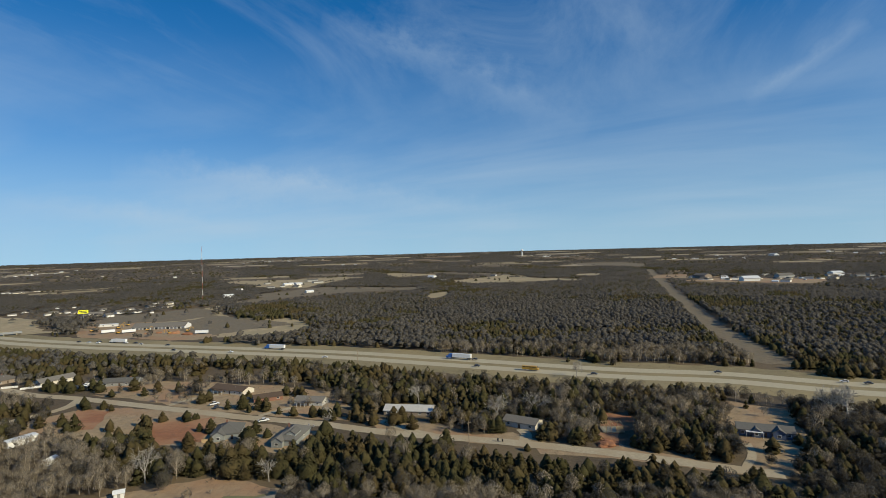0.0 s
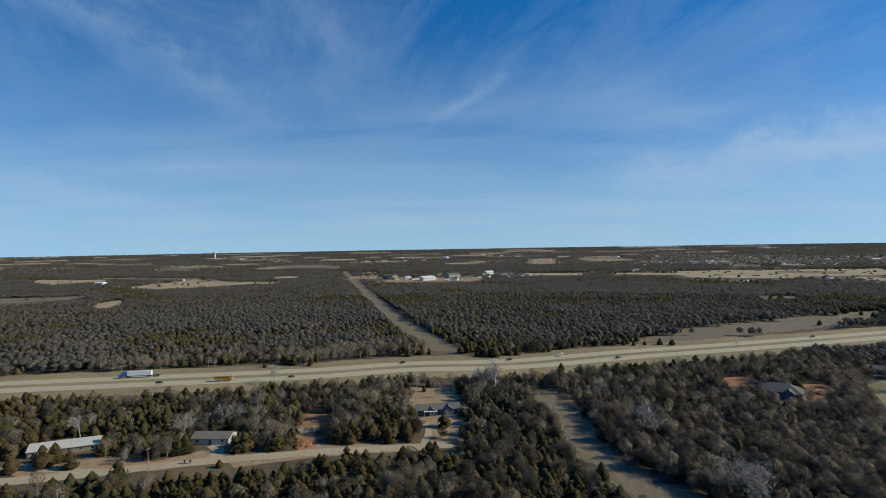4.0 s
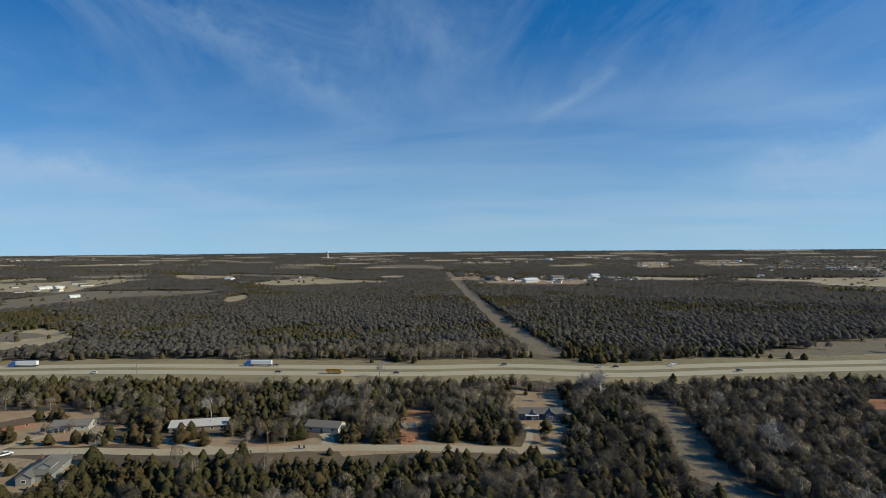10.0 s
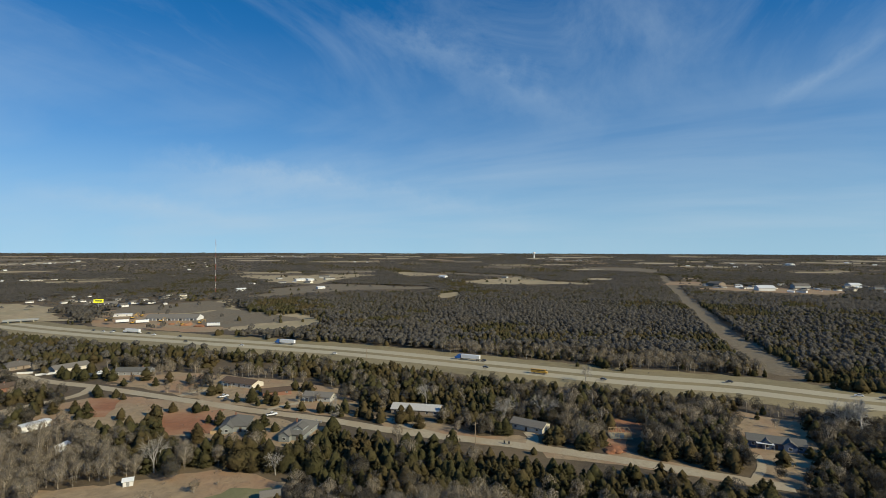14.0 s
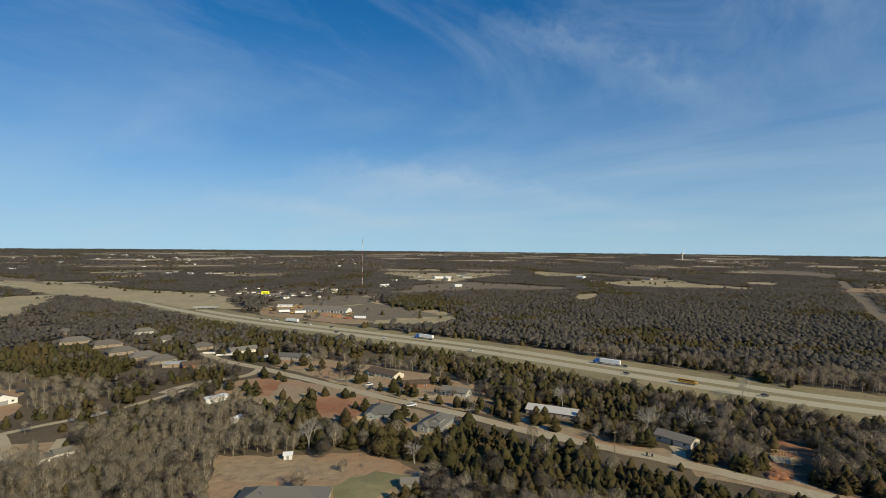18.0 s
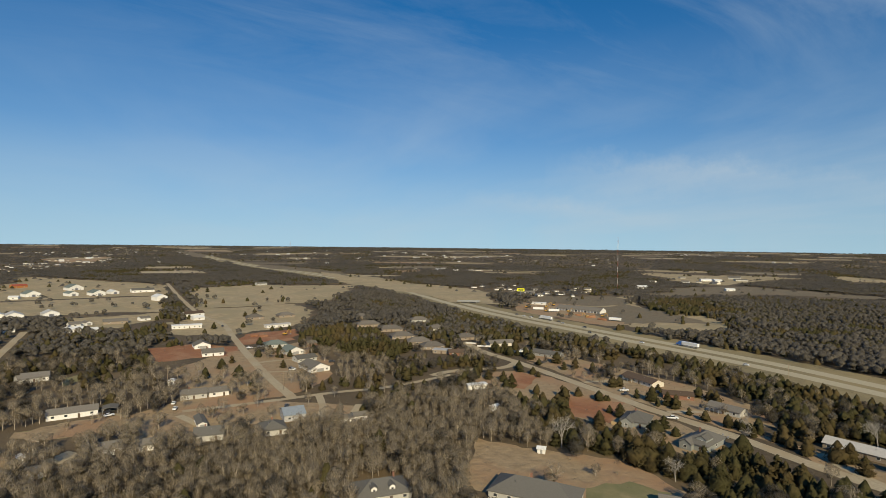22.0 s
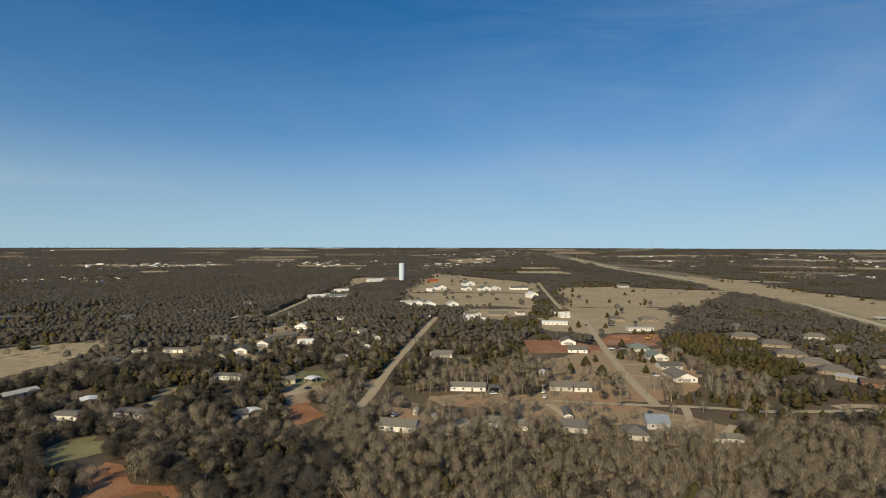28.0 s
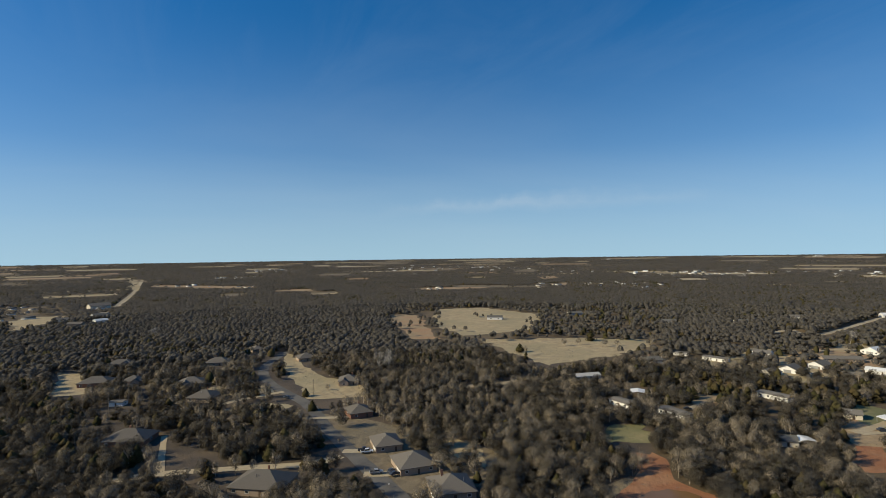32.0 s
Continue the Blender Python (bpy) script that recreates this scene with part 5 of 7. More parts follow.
def build_digger(o, c):
    for s in (-1, 1):
        shaped("track", o, "rubber", [(-2.0, 0.2), (-1.6, 0.0), (1.6, 0.0), (2.0, 0.2), (1.8, 0.85), (-1.8, 0.85)], s * 1.25 - 0.3, s * 1.25 + 0.3)
    shaped("body", o, "paint_yellow", [(-2.2, 0.95), (1.2, 0.95), (1.2, 1.7), (-0.4, 2.3), (-2.2, 2.3)], -1.3, 1.3)
    shaped("cab", o, "glass", [(0.1, 1.7), (1.5, 1.7), (1.2, 3.0), (0.1, 3.1)], 0.2, 1.2)
    shaped("boom", o, "paint_yellow", [(1.0, 1.3), (1.6, 1.5), (3.6, 4.6), (6.0, 3.9), (6.0, 4.2), (3.4, 5.1)], -0.25, 0.25, 0.03)
    shaped("arm", o, "paint_yellow", [(5.7, 4.2), (6.1, 4.2), (5.6, 1.0), (5.3, 1.0)], -0.2, 0.2, 0.03)
    shaped("bucket", o, "steel", [(5.2, 1.1), (5.8, 1.1), (5.7, 0.3), (4.9, 0.2)], -0.6, 0.6, 0.03)


def car(c, x, y, turn):
    stand("car", c, x, y, turn, build_car, f"{NAMES[c]} passenger car with dark windows", "car", on_road(x, y))


def pickup(c, x, y, turn):
    stand("pickup_truck", c, x, y, turn, build_pickup, f"{NAMES[c]} pickup truck parked on a drive", "pickup truck", 0.2)


def semi(c, x, y, turn):
    stand("semi_truck", c, x, y, turn, build_semi, f"{NAMES[c]} tractor truck with a long white box trailer", "truck", on_road(x, y))


def boxtrailer(c, x, y, turn):
    stand("box_trailer", c, x, y, turn, build_boxtrailer, "white box trailer parked on red dirt", "trailer", 0.2)


def bus(c, x, y, turn):
    stand("school_bus", c, x, y, turn, build_bus, "yellow school bus on the highway", "bus", on_road(x, y))


def digger(c, x, y, turn):
    stand("excavator", c, x, y, turn, build_digger, "yellow tracked excavator on a dirt site", "excavator", 0.2)


def pile(x, y, size):
    rng = random.Random(int(x * 7 + y))
    bm = bmesh.new()
    bmesh.ops.create_icosphere(bm, subdivisions=3, radius=1)
    for v in bm.verts:
        n = noise.noise(v.co * 1.7 + Vector((x, y, 0))) * 0.35
        v.co = Vector((v.co.x * size * (1 + n), v.co.y * size * (0.8 + n), max(-0.1, v.co.z) * size * (0.38 + 0.4 * n)))
    o = part("dirt_mound", bm, "clay")
    o.location = (x, y, float(land(x, y)) + 0.2)
    o.rotation_euler = (0, 0, rng.uniform(0, 6))
    tagged(o, "rough heap of dug red clay", "dirt pile")
    SPOTS.append((x, y, size + 2))


def build_bin(o, c):
    shaped("body", o, "paint_" + c, [(-0.28, 0.05), (0.28, 0.05), (0.36, 1.0), (-0.36, 1.0)], -0.32, 0.32, 0.03)
    shaped("lid", o, "paint_" + c, [(-0.4, 1.005), (0.38, 1.005), (0.3, 1.12), (-0.4, 1.1)], -0.36, 0.36, 0.02)


def build_mailbox(o, c):
    simple("post", o, "fence_wood", -0.06, 0.06, -0.06, 0.06, 0, 1.1)
    shaped("box", o, "paint_" + c, [(-0.3, 1.1), (0.3, 1.1), (0.3, 1.32), (0.0, 1.42), (-0.3, 1.32)], -0.14, 0.14, 0.02)


def build_pole(o, c):
    bm = bmesh.new()
    bmesh.ops.create_cone(bm, cap_ends=True, segments=8, radius1=0.17, radius2=0.11, depth=10.5, matrix=Matrix.Translation((0, 0, 5.25)))
    part("shaft", bm, "fence_wood", o)
    simple("crossarm", o, "fence_wood", -1.2, 1.2, -0.2, -0.1, 9.4, 9.6)
    for x in (-1.1, 0.0, 1.1):
        simple("insulator", o, "steel", x - 0.06, x + 0.06, -0.21, -0.09, 9.61, 9.85)


def trash_bin(c, x, y):
    stand("trash_bin", c, x, y, 0, build_bin, f"{NAMES[c]} wheeled trash bin at the roadside", "trash bin", 0.3)


def mailbox(c, x, y):
    stand("mailbox", c, x, y, 30, build_mailbox, f"{NAMES[c]} mailbox on a wooden post by the kerb", "mailbox")


def pole(c, x, y):
    stand("utility_pole", c, x, y, 40, build_pole, "weathered wooden utility pole with a crossarm", "utility pole")


semi('blue', 9.6, 431.6, 156)
semi('blue', -158.4, 498.0, 161)
semi('white', -339.4, 558.2, 163)
bus('yellow', 59.8, 385.0, -24)
car('black', 61.3, 384.3, -24)
car('white', 294.5, 313.4, 165)
car('dark', 253.3, 324.8, 151)
car('dark', 181.9, 362.7, 162)
car('white', 455.9, 265.8, 163)
car('dark', 325.1, 282.5, -15)
car('dark', 534.2, 243.4, 164)
car('dark', 22.3, 426.0, 156)
car('dark', 100.1, 366.9, -24)
car('white', 243.0, 330.4, 151)
car('white', 299.5, 317.3, 165)
car('dark', -275.5, 533.5, 163)
car('dark', -254.6, 504.3, -17)
car('white', -307.5, 543.3, 163)
car('white', -329.7, 555.3, 163)
car('dark', -363.7, 565.7, 163)
car('white', -373.4, 563.4, 163)
car('dark', -387.6, 569.2, 158)
car('white', -194.1, 486.1, -17)
car('white', -101.2, 450.2, -19)
car('dark', 22.6, 401.7, -24)
car('white', -361.1, 559.6, 163)
car('dark', -317.7, 551.6, 163)
pickup('white', -137.4, 317.4, 43)
pickup('white', -96.9, 283.4, 34)
car('dark', -133.2, 310.5, 93)
car('dark', -120.9, 326.9, 120)
car('white', -251.0, 377.5, 44)
car('dark', -252.4, 368.6, 44)
car('dark', -245.5, 365.1, 54)
pickup('black', -156.7, -191.8, -214)
pickup('white', -156.1, -189.1, -215)
pickup('grey', -143.5, -168.1, -215)
car('dark', -148.3, -164.4, -162)
car('dark', -147.2, -161.2, -192)
car('dark', -183.7, -299.9, -61)
car('white', -158.9, -391.5, -182)
car('black', -314.1, -102.4, -232)
car('white', -274.2, 27.2, 144)
car('black', -274.7, 24.7, 105)
car('white', -303.5, 88.0, 94)
car('black', -309.1, 89.6, 94)
car('white', -301.9, 118.4, 149)
car('white', -291.5, 115.0, 148)
car('white', -418.1, 224.1, 72)
car('white', -416.2, 233.2, 71)
car('white', -325.2, 206.4, 68)
car('black', -328.7, 207.7, 68)
car('dark', -545.6, 262.2, 144)
car('dark', -254.5, 158.0, 133)
car('dark', -327.0, 240.3, 64)
car('white', -249.0, 371.2, 44)
car('dark', -248.4, 364.3, 54)
car('dark', -335.6, -19.3, -227)
car('white', -339.5, 3.4, 109)
car('dark', -630.3, -4.2, -250)
car('white', -456.0, -63.1, -242)
boxtrailer('white', -276.0, 609.6, 12)
boxtrailer('white', -371.7, 632.5, 35)
boxtrailer('white', -397.0, 634.2, 37)
digger('yellow', -407.9, 672.2, 51)
digger('yellow', -411.6, 698.0, 231)
digger('yellow', -381.6, 628.8, 61)
digger('yellow', -356.8, 645.2, 39)
digger('yellow', -315.7, 616.2, 187)
digger('yellow', -302.6, 632.7, 26)
digger('yellow', -426.3, 649.4, 53)
digger('yellow', -455.9, 280.5, 78)
pile(-311.7, 620.2, 7.0)
pile(-291.9, 610.4, 6.0)
pile(-332.7, 625.7, 4.0)
pile(-346.0, 622.4, 3.0)
pile(69.4, 237.7, 4.0)
pile(71.1, 241.3, 3.0)
pile(342.8, 150.8, 4.0)
pile(-472.2, 258.1, 5.0)
pile(-462.2, 262.2, 4.0)
trash_bin('black', 22.4, 245.7)
trash_bin('black', 24.4, 244.7)
trash_bin('grey', -70.6, 273.6)
trash_bin('grey', -67.9, 271.8)
mailbox('black', -150.6, -202.1)
mailbox('black', -143.1, -175.0)
mailbox('white', -138.4, -154.8)
mailbox('black', -167.1, -246.2)
pole('wood', -98.2, -343.7)
pole('wood', -199.5, -293.7)
pole('wood', -348.5, 133.0)
pole('wood', -816.2, -101.1)
pole('wood', 9.2, 243.6)
pole('wood', -286.5, 175.4)
pole('wood', -70.5, 427.2)


# ---- landmarks ----
def rod(bm, a, b, r, sides=5):
    a, b = Vector(a), Vector(b)
    d = (b - a)
    m = Matrix.Translation((a + b) / 2) @ d.to_track_quat("Z", "Y").to_matrix().to_4x4()
    bmesh.ops.create_cone(bm, cap_ends=True, segments=sides, radius1=r, radius2=r, depth=d.length, matrix=m)


def lattice_mast(x, y, tall, face, thick, label):
    o = new("radio_mast")
    z0 = float(land(x, y))
    o.location = (x, y, z0)
    tagged(o, label, "radio mast")
    bands = 9
    legs = [Vector((face * math.cos(a), face * math.sin(a), 0)) for a in (0.3, 2.4, 4.5)]
    for k in range(bands):
        z, z2 = tall * k / bands, tall * (k + 1) / bands
        bm = bmesh.new()
        up = Vector((0, 0, 1))
        for i in range(3):
            rod(bm, legs[i] + up * z, legs[i] + up * z2, thick)
            for j in range(3):
                q, q2 = z + (z2 - z) * j / 3, z + (z2 - z) * (j + 1) / 3
                rod(bm, legs[i] + up * q, legs[(i + 1) % 3] + up * q2, thick * 0.6, 3)
        part("section", bm, "mast_red" if k % 2 == 0 else "trim", o)
    for k in range(3):
        a = 0.3 + 2.1 * k
        for f in (0.45, 0.9):
            bm = bmesh.new()
            rod(bm, (math.cos(a) * tall * 0.45, math.sin(a) * tall * 0.45, 0.2), (math.cos(a) * face, math.sin(a) * face, tall * f), 0.014, 3)
            part("guy_wire", bm, "grey_wall", o)


lattice_mast(-466, 1038, 106, 0.6, 0.09, "tall guyed radio mast with red and white bands")
lattice_mast(-2939, 292, 58, 0.9, 0.3, "distant lattice mast above the woods")
lattice_mast(-3947, 2469, 49, 1.2, 0.6, "distant lattice mast on the horizon")

tower = new("water_tower")
tower.location = (-1267, 142, float(land(-1267, 142)))
tagged(tower, "tall pale blue standpipe water tower", "water tower")
bm = bmesh.new()
bmesh.ops.create_cone(bm, cap_ends=True, segments=40, radius1=6.3, radius2=6.3, depth=41, matrix=Matrix.Translation((0, 0, 20.7)))
part("tank", bm, "tower_paint", tower)
bm = bmesh.new()
bmesh.ops.create_cone(bm, cap_ends=True, segments=40, radius1=6.5, radius2=0.6, depth=1.5, matrix=Matrix.Translation((0, 0, 41.9)))
part("cap", bm, "tower_paint", tower)
bm = bmesh.new()
bmesh.ops.create_cone(bm, cap_ends=True, segments=40, radius1=7.2, radius2=7.2, depth=0.5, matrix=Matrix.Translation((0, 0, 0.2)))
part("footing", bm, "concrete", tower)
for z in (9.0, 17.0, 25.0, 33.0):
    bm = bmesh.new()
    bmesh.ops.create_cone(bm, cap_ends=False, segments=40, radius1=6.34, radius2=6.34, depth=0.25, matrix=Matrix.Translation((0, 0, z)))
    part("seam", bm, "tower_paint", tower)
bm = bmesh.new()
for s in (-0.25, 0.25):
    rod(bm, (6.45, s, 0.3), (6.45, s, 41), 0.05, 4)
for k in range(80):
    rod(bm, (6.45, -0.25, 0.6 + k * 0.5), (6.45, 0.25, 0.6 + k * 0.5), 0.03, 3)
part("ladder", bm, "steel", tower)
SPOTS.append((-1267, 142, 25))

far_tank = new("water_tower")
far_tank.location = (522, 3599, float(land(522, 3599)))
tagged(far_tank, "distant white water tower on a single stem", "water tower")
bm = bmesh.new()
bmesh.ops.create_cone(bm, cap_ends=True, segments=16, radius1=4.5, radius2=3, depth=32, matrix=Matrix.Translation((0, 0, 16)))
part("stem", bm, "white_roof", far_tank)
bm = bmesh.new()
bmesh.ops.create_uvsphere(bm, u_segments=20, v_segments=12, radius=10)
bmesh.ops.scale(bm, vec=(1, 1, 0.7), verts=bm.verts[:])
bmesh.ops.translate(bm, vec=(0, 0, 36), verts=bm.verts[:])
part("bowl", bm, "white_roof", far_tank)

board = new("billboard")
board.matrix_world = pose(-503, 749, 0, 0, 0, 40)
tagged(board, "bright yellow roadside billboard on a steel pole", "billboard")
bm = bmesh.new()
rod(bm, (0, 0.4, 0), (0, 0.4, 15), 0.55, 12)
part("pole", bm, "steel", board)
simple("panel", board, "sign_yellow", -6, 6, -0.25, 0.25, 12.6, 17.4)
bm = bmesh.new()
for z0, z1, w in ((15.4, 16.4, 4.6), (13.5, 14.4, 4.0)):
    box(bm, -w, w, -0.29, -0.252, z0, z1)
part("lettering", bm, "sign_ink", board, "two dark bars of unreadable lettering")
simple("catwalk", board, "steel", -6, 6, -1.1, -0.3, 12.2, 12.35)
for k in range(5):
    x = -6 + 3 * k
    simple("lamp_arm", board, "steel", x - 0.05, x + 0.05, -1.6, -1.1, 12.2, 12.3)
SPOTS.append((-503, 749, 14))

bridge = new("overpass")
bridge.matrix_world = pose(-520, 634, 0, 0, 0, 39)
tagged(bridge, "low concrete overpass beside the highway", "bridge")
simple("deck", bridge, "grey_wall", -17, 17, -5, 5, 2.6, 3.3)
for s in (-4.8, 4.8):
    simple("parapet", bridge, "grey_wall", -17, 17, s - 0.2, s + 0.2, 3.3, 3.9)
for x in (-12, 0, 12):
    for y in (-4, 0, 4):
        simple("pier", bridge, "concrete", x - 0.5, x + 0.5, y - 0.5, y + 0.5, 0, 2.6)
SPOTS.append((-520, 634, 26))

for n, (x, y, turn, count) in enumerate(((-307, 371, 18, 4), (-290.5, 366.5, 33, 5), (-140, 348, -24, 4))):
    fence = new("fence")
    fence.matrix_world = pose(x, y, 0.1, 0, 0, turn)
    tagged(fence, "white board fence along a yard", "fence", "white yard fences")
    for k in range(count + 1):
        simple("post", fence, "trim", k * 2.4 - 0.07, k * 2.4 + 0.07, -0.07, 0.07, 0, 1.6)
    for k in range(count):
        for z in (0.15, 0.62, 1.09):
            simple("board", fence, "white", k * 2.4 + 0.07, k * 2.4 + 2.33, -0.03, 0.03, z, z + 0.42)

for x, y, turn, length in ((344.4, 107.0, 79.5, 11.5), (357.4, 95.6, -15, 22)):
    w = new("garden_wall")
    w.matrix_world = pose(x, y, 0, 0, 0, turn)
    tagged(w, "low dark timber garden wall round a lawn", "wall")
    n = int(length / 1.2)
    for k in range(n):
        simple("panel", w, "brown", -length / 2 + k * length / n + 0.02, -length / 2 + (k + 1) * length / n - 0.02, -0.12, 0.12, 0, 1.5 + 0.05 * (k % 2))

# timber house frame on the raw clay lot
frame_house = new("unfinished_house")
frame_house.matrix_world = pose(78, 257, 0.3, 0, 0, -4)
tagged(frame_house, "half-built timber house frame on red clay", "house frame")
simple("slab", frame_house, "concrete", -5, 5, -4, 4, 0, 0.25)
for k in range(9):
    x = -4.6 + k * 1.15
    for y in (-3.6, 3.6):
        if (k * 7 + int(y)) % 5:
            simple("stud", frame_house, "lumber", x - 0.08, x + 0.08, y - 0.08, y + 0.08, 0.25, 2.8)
for y in (-3.6, 3.6):
    simple("top_plate", frame_house, "lumber", -4.8, 4.8, y - 0.1, y + 0.1, 2.8, 2.95)
for k in range(5):
    x = -4.4 + k * 2.2
    simple("joist", frame_house, "lumber", x - 0.07, x + 0.07, -3.7, 3.7, 2.95, 3.2)
simple("sheathing", frame_house, "lumber", 1.0, 4.6, -3.72, -3.68, 0.3, 2.7)
SPOTS.append((78, 257, 9))

# pond of silty water in a clay bank
bm = bmesh.new()
pond_rng = random.Random(3)
ring = [(-191 + (15 + pond_rng.uniform(-1.5, 1.5)) * math.cos(a), -68 + (12 + pond_rng.uniform(-1.5, 1.5)) * math.sin(a), 0.36) for a in (k * 2 * math.pi / 30 for k in range(30))]
bm.faces.new([bm.verts.new(p) for p in ring])
tagged(part("water", bm, "pond"), "small pond of red-brown silty water", "pond", kind="structure")
SPOTS.append((-191, -68, 16))

# ---- woods ----
def wave(x, y, scale, seed):
    """Smooth uneven field between about -1 and 1."""
    rs = np.random.RandomState(seed)
    s = np.zeros_like(x)
    for k in range(7):
        a, f, p = rs.uniform(0, 6.28), rs.uniform(0.5, 2.2) / scale, rs.uniform(0, 6.28)
        s += np.sin((x * math.cos(a) + y * math.sin(a)) * f * 6.28 + p)
    return s / 3.5


def tiles(rs, at, out, size, jitter, slim=1.0):
    """Small triangles that lie on a crown's skin, uneven and overlapping."""
    n = len(at)
    out = out + rs.normal(0, jitter, (n, 3))
    out /= np.linalg.norm(out, axis=1)[:, None]
    a = np.cross(out, rs.normal(0, 1, (n, 3)))
    a /= np.linalg.norm(a, axis=1)[:, None] + 1e-6
    b = np.cross(out, a)
    s = size * rs.uniform(0.65, 1.35, (n, 1))
    a, b = a * slim, b / slim
    return np.stack([at + a * s, at - a * s * 0.55 + b * s * 0.9, at - a * s * 0.5 - b * s * 0.9], 1)


def cedar_shape(rs, n, jitter=0.35, size=0.6):
    """Sprays over the skin of a red cedar, height 1, about 0.85 wide: a broad lumpy egg that draws to a blunt tip."""
    z = rs.beta(1.0, 1.25, n)
    ph = rs.uniform(0, 6.28, 3)
    a = rs.uniform(0, 6.28, n)
    bulge = 1 + 0.13 * np.sin(3 * a + ph[0] + z * 5) + 0.11 * np.sin(5 * a + ph[1] - z * 11) + 0.07 * np.sin(z * 19 + ph[2] + 2 * a)
    rad = 0.42 * bulge * (1.0 - z ** rs.uniform(1.15, 1.8)) ** 0.85 * np.clip(0.74 + z * 2.0, 0, 1) * rs.uniform(0.88, 1.05, n)
    at = np.stack([rad * np.cos(a), rad * np.sin(a), 0.02 + z * 0.95], -1)
    out = np.stack([np.cos(a), np.sin(a), 0.35 + z], -1)
    return loose(tiles(rs, at, out, size / math.sqrt(n), jitter, 1.2))


def dome(rs, rings, sides, rough, lobe=0.0):
    """A lumpy closed crown: rings of (height, radius) under an apex, with smooth uneven skin; lobe: how far its three or four boughs bulge out."""
    v = []
    ph, many = rs.uniform(0, 6.28, 2), rs.randint(3, 5)
    for z, r in rings:
        a0 = rs.uniform(0, 6.28)
        for k in range(sides):
            a = a0 + 6.283 * k / sides
            q = r * (1 + rs.uniform(-rough, rough) + lobe * math.sin(many * a + ph[0] + 2.5 * z))
            v.append((q * math.cos(a), q * math.sin(a), z * (1 + rs.uniform(-rough, rough) * 0.5 + lobe * 0.4 * math.sin(2 * a + ph[1]))))
    v.append((rs.uniform(-0.06, 0.06), rs.uniform(-0.06, 0.06), 1.0))
    f = []
    for i in range(len(rings) - 1):
        for k in range(sides):
            a, b = i * sides + k, i * sides + (k + 1) % sides
            f += [(a, b, b + sides), (a, b + sides, a + sides)]
    top, last = len(v) - 1, (len(rings) - 1) * sides
    for k in range(sides):
        f.append((last + k, last + (k + 1) % sides, top))
    return np.array(v, np.float32), np.array(f, np.int32)


def cedar_crown(rs, level):
    """A cedar by how near it stands, 0 to 4."""
    if level == 0:
        return joined(dome(rs, [(0.03, 0.28), (0.17, 0.37), (0.46, 0.32), (0.76, 0.16)], 7, 0.12, 0.1), cedar_shape(rs, 90, 0.35, 0.62))
    if level == 1:
        return joined(dome(rs, [(0.04, 0.31), (0.24, 0.39), (0.64, 0.24)], 7, 0.13, 0.1), cedar_shape(rs, 22, 0.35, 0.5))
    if level == 2:
        return dome(rs, [(0.1, 0.38), (0.52, 0.31)], 6, 0.18, 0.08)
    return dome(rs, [(0.14, 0.40)], 5, 0.22)


def bare_crown(rs, level):
    """A rounded close-twigged bare crown by how near it stands, 0 to 4, height 1: airy skins one inside the other."""
    if level > 2:
        return dome(rs, [(0.5, 0.48)], 5, 0.2)
    if level == 2:
        return dome(rs, [(0.36, 0.36), (0.74, 0.37)], 5, 0.18, 0.1)
    sides = 8 if level == 0 else 6
    skin = dome(rs, [(0.22, 0.26), (0.40, 0.46), (0.66, 0.46), (0.88, 0.28)], sides, 0.14, 0.16)
    heart = dome(rs, [(0.25, 0.32), (0.58, 0.42)], sides - 1, 0.14, 0.14)
    heart[0][:, 2] *= 0.84
    core = dome(rs, [(0.3, 0.3)], 5, 0.14)
    core[0][:, 2] *= 0.66
    if level == 1:
        return joined(skin, heart, core)
    return joined(skin, heart, core, loose(twig_shape(rs, 44, 0.011, 0.32)))


def open_crown(rs, level):
    """The twig haze of a tall open oak: one thin uneven skin, and sprays that stand well out of it."""
    sides = 7 if level == 0 else 6
    skin = dome(rs, [(0.3, 0.2), (0.5, 0.36), (0.74, 0.34)] if level == 0 else [(0.36, 0.36), (0.74, 0.36)], sides, 0.16, 0.2)
    skin[0][:, 2] *= 0.92
    return joined(skin, loose(twig_shape(rs, 84 if level == 0 else 30, 0.013 if level == 0 else 0.018, 0.32)))


def limb_shape(rs, level):
    """The pale trunk and rising limbs of an open oak, as slim three-sided spars, height 1."""
    v, f = [], []

    def spar(a, b, w):
        n = len(v)
        for k in range(3):
            t = k * 2.094
            v.append((a[0] + w * math.cos(t), a[1] + w * math.sin(t), a[2]))
        v.append(tuple(b))
        f.extend(((n, n + 1, n + 3), (n + 1, n + 2, n + 3), (n + 2, n, n + 3)))

    w = 0.019 if level == 0 else 0.023
    spar((0, 0, -0.02), (rs.normal(0, 0.03), rs.normal(0, 0.03), 0.78), w)
    for _ in range(12 if level == 0 else 6):
        z, a, out = rs.uniform(0.2, 0.5), rs.uniform(0, 6.28), rs.uniform(0.12, 0.42)
        spar((0, 0, z), (out * math.cos(a), out * math.sin(a), z + rs.uniform(0.25, 0.5)), w * 0.55)
    return np.array(v, np.float32), np.array(f, np.int32)


